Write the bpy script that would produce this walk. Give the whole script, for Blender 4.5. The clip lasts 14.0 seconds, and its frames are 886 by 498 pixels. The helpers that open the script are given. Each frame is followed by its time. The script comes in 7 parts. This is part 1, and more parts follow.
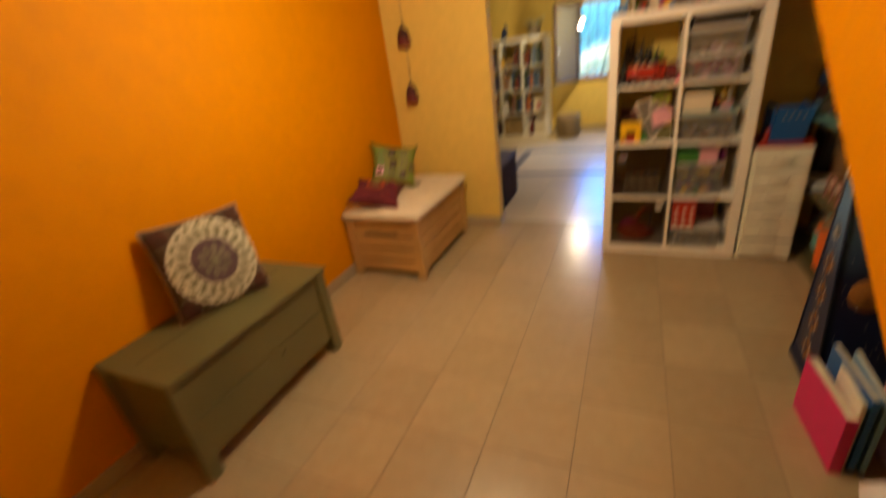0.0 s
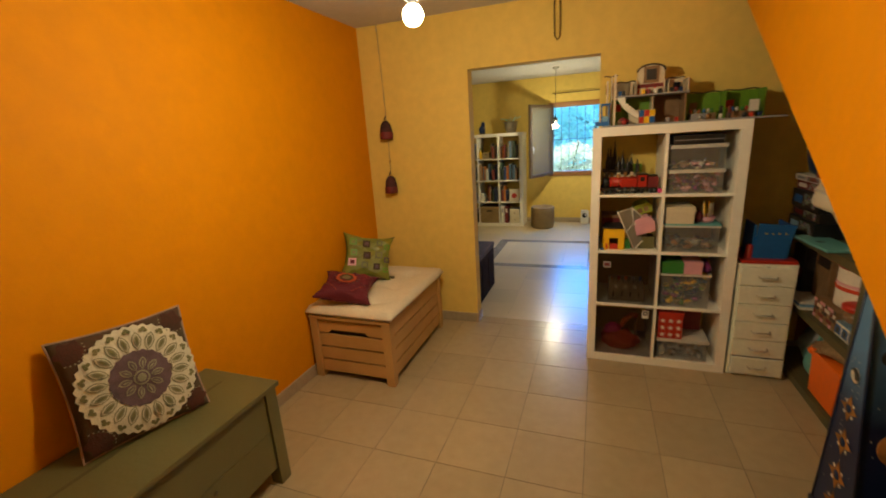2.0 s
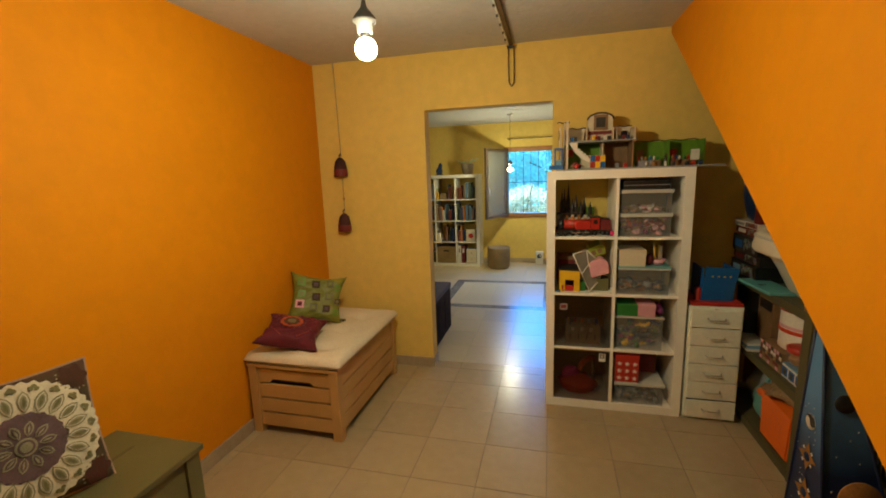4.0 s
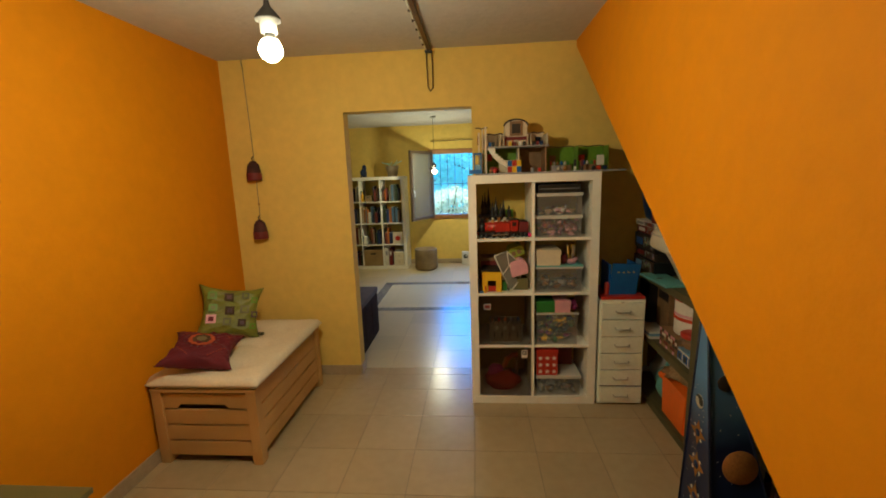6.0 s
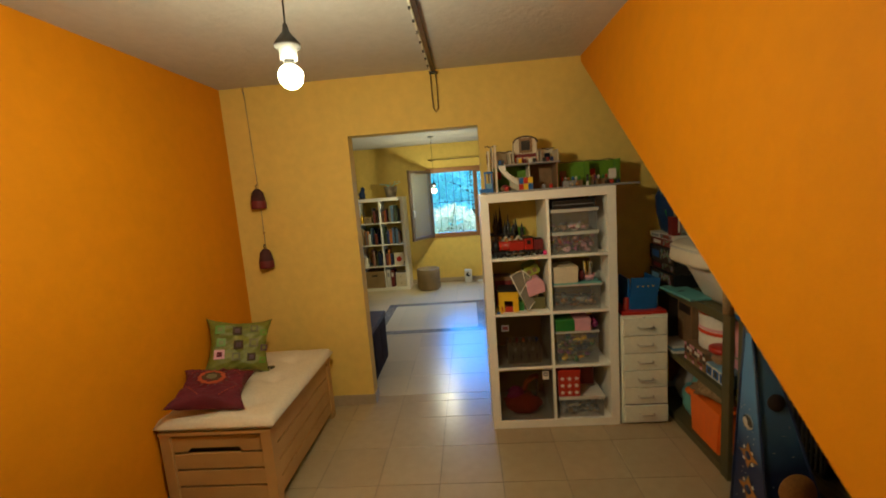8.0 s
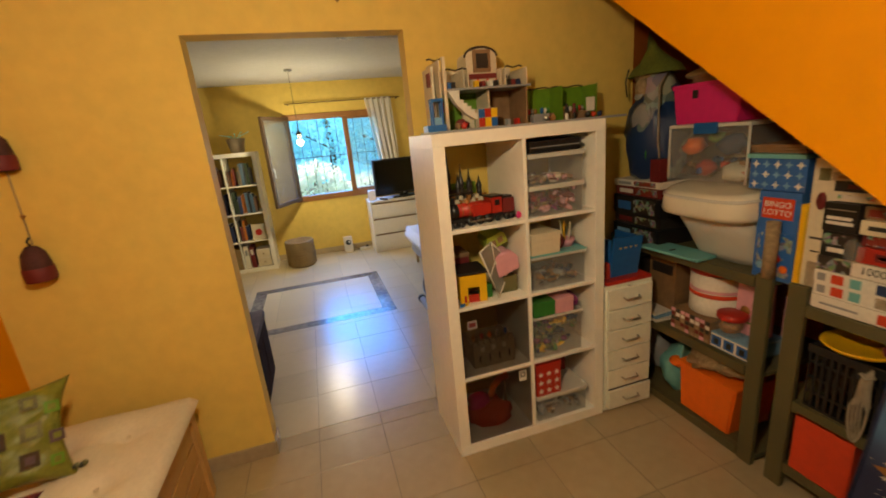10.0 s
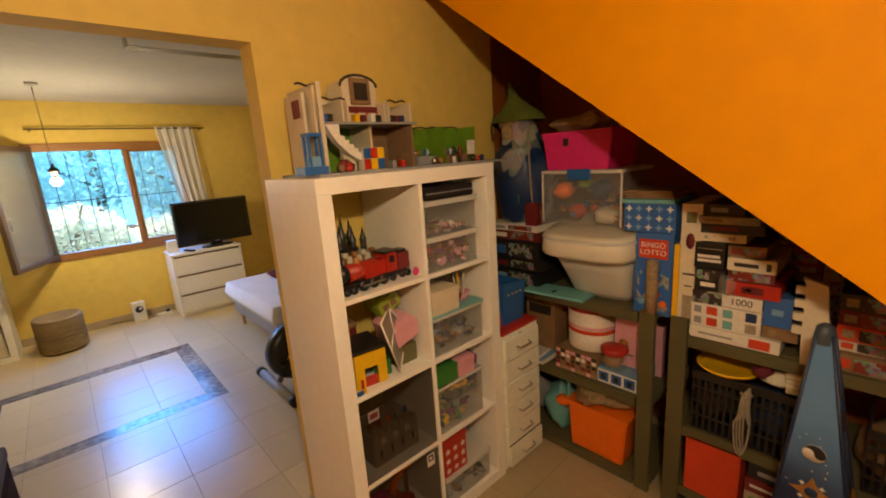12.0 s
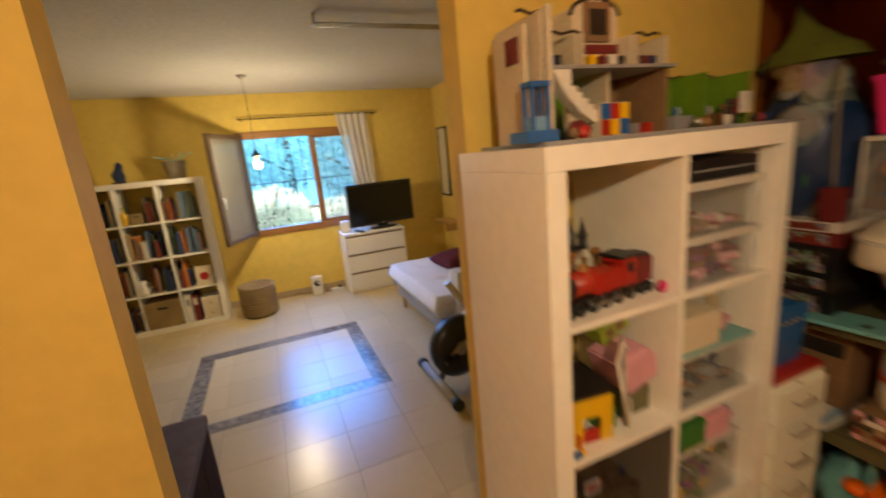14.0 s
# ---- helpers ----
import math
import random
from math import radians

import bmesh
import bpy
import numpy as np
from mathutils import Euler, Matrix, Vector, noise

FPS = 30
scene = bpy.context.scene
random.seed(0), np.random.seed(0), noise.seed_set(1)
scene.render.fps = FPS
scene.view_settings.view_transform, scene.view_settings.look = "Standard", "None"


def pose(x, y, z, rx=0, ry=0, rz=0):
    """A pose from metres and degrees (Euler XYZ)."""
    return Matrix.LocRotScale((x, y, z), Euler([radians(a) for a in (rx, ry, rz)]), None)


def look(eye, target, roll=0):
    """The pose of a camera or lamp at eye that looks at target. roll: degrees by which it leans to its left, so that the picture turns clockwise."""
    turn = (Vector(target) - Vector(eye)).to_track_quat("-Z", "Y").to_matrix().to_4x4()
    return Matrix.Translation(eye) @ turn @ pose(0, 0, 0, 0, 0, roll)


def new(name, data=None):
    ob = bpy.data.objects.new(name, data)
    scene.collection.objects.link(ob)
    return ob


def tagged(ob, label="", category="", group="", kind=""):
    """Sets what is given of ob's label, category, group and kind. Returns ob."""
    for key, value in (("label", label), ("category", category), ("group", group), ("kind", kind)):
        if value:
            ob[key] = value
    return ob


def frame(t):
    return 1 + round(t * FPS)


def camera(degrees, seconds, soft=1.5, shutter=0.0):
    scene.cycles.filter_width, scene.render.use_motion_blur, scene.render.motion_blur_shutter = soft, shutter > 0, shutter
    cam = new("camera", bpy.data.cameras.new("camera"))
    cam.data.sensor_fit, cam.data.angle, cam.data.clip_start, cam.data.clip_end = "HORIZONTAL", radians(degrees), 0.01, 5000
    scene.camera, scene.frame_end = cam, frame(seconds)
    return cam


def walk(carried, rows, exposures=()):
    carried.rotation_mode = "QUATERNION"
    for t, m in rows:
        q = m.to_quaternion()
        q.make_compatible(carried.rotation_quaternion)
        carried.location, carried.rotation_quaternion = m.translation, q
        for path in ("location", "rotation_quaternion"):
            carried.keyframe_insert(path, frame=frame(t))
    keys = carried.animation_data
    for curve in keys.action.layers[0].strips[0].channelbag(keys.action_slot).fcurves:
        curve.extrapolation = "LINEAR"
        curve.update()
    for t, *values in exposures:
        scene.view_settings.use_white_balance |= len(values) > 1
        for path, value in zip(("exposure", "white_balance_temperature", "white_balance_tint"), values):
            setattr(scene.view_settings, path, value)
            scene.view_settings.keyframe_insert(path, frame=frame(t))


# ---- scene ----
cam = camera(93.2, 14.0, soft=1.8, shutter=0.7)
PATH = [
    (0, (0.149, -2.907, 1.414), (-0.645, -1.273, 0.578), -7.9),
    (0.5, (0.068, -2.896, 1.505), (-0.488, -1.016, 1.112), -2.7),
    (1, (0.024, -2.875, 1.525), (-0.415, -0.975, 1.08), -2.4),
    (1.5, (0.022, -2.809, 1.513), (-0.41, -0.935, 0.964), -4.8),
    (2, (0.033, -2.685, 1.5), (-0.649, -0.878, 0.982), -3.7),
    (2.5, (0.031, -2.616, 1.49), (-0.625, -0.808, 0.942), -1.4),
    (2.7, (-0.003, -2.62, 1.461), (-0.583, -0.775, 0.95), -0.7),
    (4.8, (0.027, -2.576, 1.518), (-0.42, -0.655, 1.186), -2.5),
    (5, (0.017, -2.576, 1.523), (-0.385, -0.647, 1.178), -2.4),
    (5.5, (0.029, -2.569, 1.514), (-0.255, -0.622, 1.16), -2.4),
    (6, (0.048, -2.568, 1.51), (-0.113, -0.606, 1.155), -2.0),
    (6.5, (0.04, -2.571, 1.519), (-0.163, -0.606, 1.209), -2.2),
    (7, (0.024, -2.578, 1.554), (-0.25, -0.612, 1.312), -3.1),
    (7.5, (0.005, -2.547, 1.534), (-0.188, -0.573, 1.276), -2.5),
    (8, (-0.072, -2.506, 1.535), (-0.204, -0.529, 1.259), -4.4),
    (8.2, (-0.107, -2.449, 1.521), (-0.21, -0.475, 1.213), -4.7),
    (10.3, (-0.501, -1.461, 1.492), (0.062, 0.381, 0.954), -5.6),
    (10.5, (-0.531, -1.381, 1.496), (0.026, 0.468, 0.975), -6.0),
    (11, (-0.597, -1.245, 1.495), (0.333, 0.444, 0.962), -5.4),
    (11.5, (-0.595, -1.172, 1.526), (0.567, 0.387, 1.056), -4.5),
    (12, (-0.554, -1.154, 1.531), (0.749, 0.3, 1.097), -4.0),
    (12.5, (-0.575, -1.155, 1.502), (0.744, 0.252, 0.97), -4.5),
    (13, (-0.602, -1.118, 1.499), (0.697, 0.307, 0.966), -5.6),
    (13.5, (-0.574, -0.936, 1.486), (0.454, 0.702, 0.974), -5.3),
    (14, (-0.504, -0.683, 1.5), (0.222, 1.126, 1.05), -5.5),
]
walk(cam, [(t, look(eye, target, roll)) for t, eye, target, roll in PATH],
     [(0, 0.27, 7100, 12), (1.0, -0.02, 6900, 7), (2.5, 0.0, 6380, -1), (5, -0.06, 5980, -6), (8, -0.20, 5950, -6), (10.5, 0.18, 6950, 9), (11, 0.18, 7050, 12), (12.5, 0.18, 7100, 13), (14, 0.18, 7100, 13)])

# ---- world, sun, lamps ----
world = bpy.data.worlds.new("world")
scene.world = world
world.use_nodes = True
_sky = world.node_tree.nodes.new("ShaderNodeTexSky")
_sky.sky_type, _sky.sun_disc = "NISHITA", False
_sky.sun_elevation, _sky.sun_rotation = radians(42), radians(202)
_bg = world.node_tree.nodes["Background"]
world.node_tree.links.new(_sky.outputs["Color"], _bg.inputs["Color"])
_bg.inputs["Strength"].default_value = 0.15

sun_data = bpy.data.lights.new("sun", "SUN")
sun_data.energy, sun_data.angle, sun_data.color = 5.0, radians(0.6), (1, 0.94, 0.84)
sun = new("sun", sun_data)
sun.matrix_world = look((-7, -9, 17), (0, 8, 0))


def point_lamp(name, x, y, z, watts, colour, radius):
    data = bpy.data.lights.new(name, "POINT")
    data.energy, data.color, data.shadow_soft_size = watts, colour, radius
    lamp = new(name, data)
    lamp.location = (x, y, z)
    return lamp


BULB_A = (-0.545, -1.29, 1.885)
BULB_B = (-0.53, 3.45, 1.54)
point_lamp("bulb_light_near", *BULB_A, 47, (1.0, 0.80, 0.52), 0.047)
point_lamp("bulb_light_far", *BULB_B, 36, (1.0, 0.83, 0.52), 0.06)
day = bpy.data.lights.new("window_daylight", "AREA")
day.shape, day.size, day.size_y, day.energy, day.color = "RECTANGLE", 1.1, 0.98, 27, (0.04, 0.27, 1.0)
day.spread = radians(104)
day_ob = new("window_daylight", day)
day_ob.matrix_world = look((-0.05, 4.60, 1.36), (-0.05, 3.1, 0.0))


# ---- materials ----
def mat(name, colour, rough=0.6, metal=0.0, vary=0.12, scale=6.0, bump=0.0, bump_scale=60.0, second=None, spec=0.5, pieces=False, coat=0.0, wave=None, alpha=None, trans=0.0, emit=None):
    """A procedural material: a base colour that drifts at two scales, fine relief, and a gloss that follows the wear."""
    m = bpy.data.materials.new(name)
    m.use_nodes = True
    nt = m.node_tree
    n, l = nt.nodes, nt.links
    b = n["Principled BSDF"]
    b.inputs["Roughness"].default_value, b.inputs["Metallic"].default_value = rough, metal
    b.inputs["Specular IOR Level"].default_value = spec
    b.inputs["Coat Weight"].default_value = coat
    b.inputs["Transmission Weight"].default_value = trans
    if alpha is not None:
        b.inputs["Alpha"].default_value = alpha
    if emit:
        b.inputs["Emission Color"].default_value, b.inputs["Emission Strength"].default_value = (*emit[0], 1), emit[1]
    co = n.new("ShaderNodeTexCoord")
    where = co.outputs["Object"]
    if pieces:
        place, shift = n.new("ShaderNodeObjectInfo"), n.new("ShaderNodeVectorMath")
        l.new(where, shift.inputs[0])
        l.new(place.outputs["Location"], shift.inputs[1])
        where = shift.outputs["Vector"]
    big = n.new("ShaderNodeTexNoise")
    big.inputs["Scale"].default_value, big.inputs["Detail"].default_value = scale * 0.35, 3
    fine = n.new("ShaderNodeTexNoise")
    fine.inputs["Scale"].default_value, fine.inputs["Detail"].default_value = scale * 5, 4
    l.new(where, big.inputs["Vector"])
    if wave:
        mp = n.new("ShaderNodeMapping")
        mp.inputs["Scale"].default_value = wave
        l.new(where, mp.inputs["Vector"])
        l.new(mp.outputs["Vector"], fine.inputs["Vector"])
    else:
        l.new(where, fine.inputs["Vector"])
    mix = n.new("ShaderNodeMix")
    mix.data_type = "FLOAT"
    mix.inputs[0].default_value = 0.5
    l.new(big.outputs["Fac"], mix.inputs[2])
    l.new(fine.outputs["Fac"], mix.inputs[3])
    ramp = n.new("ShaderNodeValToRGB")
    dark = second or tuple(max(0.0, c * (1 - vary * 1.6)) for c in colour)
    light = colour if second else tuple(min(1.0, c * (1 + vary * 0.8)) for c in colour)
    ramp.color_ramp.elements[0].position, ramp.color_ramp.elements[1].position = 0.35, 0.65
    ramp.color_ramp.elements[0].color, ramp.color_ramp.elements[1].color = (*dark, 1), (*light, 1)
    l.new(mix.outputs[0], ramp.inputs["Fac"])
    out = ramp.outputs["Color"]
    if pieces:
        info = n.new("ShaderNodeObjectInfo")
        hsv = n.new("ShaderNodeHueSaturation")
        mr = n.new("ShaderNodeMapRange")
        mr.inputs["To Min"].default_value, mr.inputs["To Max"].default_value = 0.93, 1.07
        l.new(info.outputs["Random"], mr.inputs["Value"])
        l.new(mr.outputs["Result"], hsv.inputs["Value"])
        l.new(out, hsv.inputs["Color"])
        out = hsv.outputs["Color"]
    l.new(out, b.inputs["Base Color"])
    rr = n.new("ShaderNodeMapRange")
    rr.inputs["To Min"].default_value, rr.inputs["To Max"].default_value = max(0.02, rough - (0.015 if pieces else 0.06)), min(1, rough + (0.02 if pieces else 0.08))
    l.new(fine.outputs["Fac"], rr.inputs["Value"])
    l.new(rr.outputs["Result"], b.inputs["Roughness"])
    if bump:
        bn = n.new("ShaderNodeTexNoise")
        bn.inputs["Scale"].default_value, bn.inputs["Detail"].default_value = bump_scale, 5
        l.new(where, bn.inputs["Vector"])
        bp = n.new("ShaderNodeBump")
        bp.inputs["Strength"].default_value, bp.inputs["Distance"].default_value = bump, 0.004
        l.new(bn.outputs["Fac"], bp.inputs["Height"])
        l.new(bp.outputs["Normal"], b.inputs["Normal"])
    return m


M = {
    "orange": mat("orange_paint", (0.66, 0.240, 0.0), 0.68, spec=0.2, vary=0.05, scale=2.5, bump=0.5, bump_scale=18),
    # stair nook: the orange paint with the nook's shade mixed into its colour
    "orange_shade": mat("shaded_orange_paint", (0.27, 0.075, 0.010), 0.75, spec=0.2, vary=0.08, scale=3, bump=0.5, bump_scale=20),
    "yellow": mat("yellow_paint", (0.76, 0.555, 0.14), 0.75, spec=0.3, vary=0.06, scale=3, bump=0.5, bump_scale=22),
    "ceiling": mat("ceiling_plaster", (0.54, 0.525, 0.50), 0.85, vary=0.06, scale=4, bump=0.9, bump_scale=35),
    # near room tile: the common beige with the room's shade in its colour
    "tile": mat("shaded_beige_tile", (0.43, 0.335, 0.20), 0.25, second=(0.375, 0.29, 0.168), scale=3.5, spec=0.65, bump=0.05, bump_scale=40, pieces=True),
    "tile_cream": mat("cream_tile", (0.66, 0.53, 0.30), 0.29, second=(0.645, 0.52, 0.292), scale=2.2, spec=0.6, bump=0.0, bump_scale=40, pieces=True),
    # far room: the near room's beige tile again, lightened for the stronger light
    "tile_far_lit": mat("lit_beige_tile", (0.58, 0.47, 0.28), 0.28, second=(0.54, 0.43, 0.255), scale=3.5, spec=0.65, bump=0.05, bump_scale=40, pieces=True),
    "grout": mat("grout", (0.27, 0.21, 0.135), 0.85, vary=0.2, scale=20, bump=0.4),
    "base": mat("skirting_tile", (0.42, 0.33, 0.22), 0.35, vary=0.1, scale=8),
    "mosaic": mat("patterned_border_tile", (0.42, 0.38, 0.32), 0.20, second=(0.03, 0.027, 0.030), scale=5, bump=0.1, pieces=True),
    "white": mat("white_laminate", (0.88, 0.85, 0.77), 0.42, vary=0.035, scale=5),
    "white_metal": mat("white_painted_metal", (0.82, 0.83, 0.71), 0.38, vary=0.05, scale=8),
    "pine": mat("pine_wood", (0.60, 0.37, 0.14), 0.5, second=(0.40, 0.225, 0.075), scale=9, bump=0.15, wave=(60, 6, 60)),
    "oak": mat("varnished_wood", (0.36, 0.165, 0.05), 0.4, second=(0.26, 0.11, 0.032), scale=9, wave=(6, 60, 60)),
    "green_wood": mat("green_stained_wood", (0.155, 0.145, 0.058), 0.5, second=(0.105, 0.10, 0.038), scale=8, bump=0.2, wave=(40, 5, 40)),
    "shelf_wood": mat("olive_shelf_wood", (0.115, 0.10, 0.042), 0.55, second=(0.08, 0.07, 0.03), scale=8, bump=0.2, wave=(40, 5, 40)),
    "cushion": mat("cream_cotton", (0.70, 0.62, 0.48), 0.9, vary=0.06, scale=12, bump=0.5, bump_scale=220),
    "sheet": mat("white_cotton", (0.76, 0.76, 0.78), 0.9, vary=0.05, scale=8, bump=0.4, bump_scale=90),
    "sheer": mat("sheer_curtain", (0.85, 0.86, 0.88), 0.9, vary=0.03, scale=9, alpha=0.62),
    "black": mat("black_plastic", (0.012, 0.012, 0.013), 0.35, vary=0.2),
    "screen": mat("tv_screen", (0.004, 0.004, 0.005), 0.12, vary=0.1),
    "dark": mat("dark_box", (0.022, 0.018, 0.016), 0.5, vary=0.3),
    "darkbrown": mat("dark_brown_plastic", (0.035, 0.018, 0.010), 0.5, vary=0.2),
    "steel": mat("brushed_steel", (0.55, 0.53, 0.48), 0.35, metal=1.0, vary=0.08),
    "chrome": mat("chrome", (0.75, 0.75, 0.75), 0.15, metal=1.0, vary=0.05),
    "iron": mat("iron_bar", (0.03, 0.028, 0.026), 0.6, vary=0.3),
    "copper": mat("aged_pipe", (0.16, 0.10, 0.05), 0.4, metal=0.7, vary=0.3, scale=30),
    "red": mat("red_plastic", (0.45, 0.022, 0.012), 0.4, vary=0.1),
    "darkred": mat("dark_red", (0.16, 0.012, 0.014), 0.6, vary=0.15),
    "orange_pl": mat("orange_plastic", (0.85, 0.16, 0.012), 0.42, vary=0.06),
    "redbox": mat("red_canvas", (0.62, 0.05, 0.014), 0.7, vary=0.08, bump=0.3, bump_scale=200),
    "blue": mat("blue_plastic", (0.014, 0.11, 0.36), 0.4, vary=0.1),
    "blue_dk": mat("navy_fabric", (0.012, 0.03, 0.10), 0.75, vary=0.2),
    "blue_card": mat("blue_card", (0.03, 0.13, 0.42), 0.55, vary=0.1),
    "lightblue": mat("light_blue_card", (0.18, 0.36, 0.55), 0.55, vary=0.15, scale=30),
    "teal": mat("teal_plastic", (0.15, 0.42, 0.42), 0.4, vary=0.06),
    "pink": mat("magenta_plastic", (0.62, 0.018, 0.17), 0.5, vary=0.06),
    "pink_lt": mat("pale_pink", (0.70, 0.35, 0.42), 0.6, vary=0.08),
    "lilac": mat("lilac_plush", (0.42, 0.24, 0.42), 0.95, vary=0.2, bump=0.6),
    "purple": mat("purple_plastic", (0.20, 0.02, 0.14), 0.45),
    "yellow_pl": mat("yellow_plastic", (0.80, 0.48, 0.015), 0.4, vary=0.06),
    "green_pl": mat("green_plastic", (0.035, 0.20, 0.035), 0.45, vary=0.1),
    "lime": mat("lime_plastic", (0.13, 0.27, 0.015), 0.5, vary=0.15),
    "cream_card": mat("cream_card", (0.66, 0.58, 0.42), 0.6, vary=0.06, scale=10),
    "white_card": mat("white_card", (0.74, 0.70, 0.62), 0.6, vary=0.08, scale=12),
    "brown_card": mat("brown_card", (0.25, 0.145, 0.07), 0.7, vary=0.15),
    "tan": mat("tan_plush", (0.34, 0.24, 0.13), 0.95, vary=0.25, scale=14, bump=0.8, bump_scale=90),
    "grey": mat("grey_plastic", (0.28, 0.28, 0.29), 0.5, vary=0.08),
    "stone": mat("castle_grey", (0.36, 0.29, 0.20), 0.6, vary=0.25, scale=25),
    "wicker": mat("woven_seagrass", (0.36, 0.25, 0.115), 0.8, second=(0.23, 0.155, 0.07), scale=20, bump=0.9, bump_scale=120),
    "frosted": mat("translucent_plastic", (0.74, 0.72, 0.66), 0.35, vary=0.03, scale=4, alpha=0.74),
    "frosted_cream": mat("cream_translucent_plastic", (0.76, 0.70, 0.56), 0.4, vary=0.03, scale=4, alpha=0.95),
    "clear": mat("clear_plastic", (0.60, 0.60, 0.57), 0.22, vary=0.06, alpha=0.12),
    "film": mat("grey_film", (0.42, 0.40, 0.35), 0.35, vary=0.08, alpha=0.6),
    "piping": mat("dusty_pink_piping", (0.40, 0.27, 0.20), 0.9, vary=0.15, scale=40),
    "russet": mat("russet_embroidery", (0.085, 0.022, 0.014), 0.9, second=(0.035, 0.018, 0.010), scale=50, bump=0.6, bump_scale=180),
    "smoked": mat("smoked_acrylic", (0.022, 0.010, 0.005), 0.06, vary=0.05, alpha=0.40, spec=0.3),
    "maroon": mat("maroon_velvet", (0.14, 0.008, 0.022), 0.8, second=(0.09, 0.006, 0.016), scale=20, bump=0.5, bump_scale=180),
    "green_silk": mat("green_silk", (0.22, 0.215, 0.025), 0.45, second=(0.13, 0.145, 0.018), scale=20, bump=0.4, bump_scale=150),
    "brown_cloth": mat("brown_cloth", (0.075, 0.032, 0.018), 0.85, second=(0.055, 0.045, 0.02), scale=40, bump=0.5, bump_scale=150),
    "ivory_cloth": mat("ivory_cloth", (0.62, 0.58, 0.45), 0.9, vary=0.12, scale=40, bump=0.5, bump_scale=180),
    "olive_cloth": mat("olive_cloth", (0.17, 0.16, 0.07), 0.9, vary=0.25, scale=40),
    "moss_felt": mat("moss_green_felt", (0.12, 0.15, 0.018), 0.95, vary=0.2, scale=20, bump=0.5, bump_scale=90),
    "plum_cloth": mat("plum_cloth", (0.12, 0.075, 0.09), 0.9, vary=0.3, scale=60),
    "orange_cloth": mat("orange_thread", (0.44, 0.075, 0.025), 0.8, vary=0.2, scale=40),
    "obelisk_dark": mat("space_painted_wood", (0.008, 0.022, 0.085), 0.42, second=(0.004, 0.008, 0.03), scale=5),
    "obelisk_light": mat("sky_painted_wood", (0.075, 0.18, 0.36), 0.42, vary=0.1, scale=5),
    "slate": mat("slate_blue_paint", (0.05, 0.065, 0.085), 0.5, vary=0.15),
    "lime_bright": mat("bright_lime_plastic", (0.34, 0.44, 0.05), 0.45, vary=0.08),
    "gold": mat("ochre_paint", (0.34, 0.15, 0.035), 0.6, vary=0.2, scale=20),
    "leaf_thread": mat("olive_grey_thread", (0.27, 0.26, 0.17), 0.9, vary=0.3, scale=60),
    "dolls": mat("dolls_house_cream", (0.64, 0.55, 0.40), 0.6, vary=0.1, scale=20),
    "string": mat("natural_rope", (0.32, 0.27, 0.20), 0.9, vary=0.2),
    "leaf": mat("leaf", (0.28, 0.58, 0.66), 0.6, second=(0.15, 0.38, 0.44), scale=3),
    # leaf colour lifted almost to white to stand for strong sunlight
    "leaf_sunlit": mat("sunlit_leaf", (0.86, 0.90, 0.84), 0.6, vary=0.2, scale=3),
    "bark": mat("bark", (0.16, 0.17, 0.14), 0.9, vary=0.3),
    "soil": mat("soil", (0.20, 0.15, 0.10), 0.9, vary=0.3),
    "render_wall": mat("garden_wall", (0.45, 0.42, 0.38), 0.9, vary=0.15),
    "bulb": mat("lit_bulb", (1, 0.9, 0.75), 0.3, vary=0.0, emit=((1.0, 0.80, 0.52), 26.0)),
    "glass": None,
}
def printed(name, base, scale, low=0.35, sat=0.75):
    """Densely printed card: small irregular coloured shapes on a base colour."""
    m = mat(name, base, 0.42, vary=0.1)
    nt = m.node_tree
    n, l = nt.nodes, nt.links
    co, v, hsv, mx, nz, rp = (n.new(k) for k in ("ShaderNodeTexCoord", "ShaderNodeTexVoronoi", "ShaderNodeHueSaturation", "ShaderNodeMix", "ShaderNodeTexNoise", "ShaderNodeValToRGB"))
    v.inputs["Scale"].default_value, nz.inputs["Scale"].default_value = scale, scale * 0.35
    hsv.inputs["Saturation"].default_value, hsv.inputs["Value"].default_value = sat * 0.85, 0.36 if max(base) < 0.5 else 0.55
    mx.data_type = "RGBA"
    mx.inputs[6].default_value = (*base, 1)
    rp.color_ramp.interpolation = "CONSTANT"
    rp.color_ramp.elements[0].color, rp.color_ramp.elements[1].color = (0, 0, 0, 1), (1, 1, 1, 1)
    rp.color_ramp.elements[1].position = 0.5
    l.new(co.outputs["Object"], v.inputs["Vector"])
    l.new(co.outputs["Object"], nz.inputs["Vector"])
    l.new(v.outputs["Color"], hsv.inputs["Color"])
    l.new(nz.outputs["Fac"], rp.inputs["Fac"])
    l.new(rp.outputs["Color"], mx.inputs[0])
    l.new(hsv.outputs["Color"], mx.inputs[7])
    l.new(mx.outputs[2], n["Principled BSDF"].inputs["Base Color"])
    return m


M["print_red"] = printed("printed_red_card", (0.20, 0.02, 0.012), 90)
M["print_white"] = printed("printed_white_card", (0.60, 0.54, 0.45), 110, sat=0.9)
M["print_dark"] = printed("printed_dark_card", (0.03, 0.02, 0.018), 80)
M["print_blue"] = printed("printed_blue_card", (0.02, 0.12, 0.42), 70, sat=0.4)
# glossy pane whose half-opaque grey tint stands in for a cool reflection
M["glass_cool"] = mat("reflection_tinted_glass", (0.24, 0.25, 0.25), 0.06, vary=0.2, scale=2, alpha=0.50, spec=1.0)
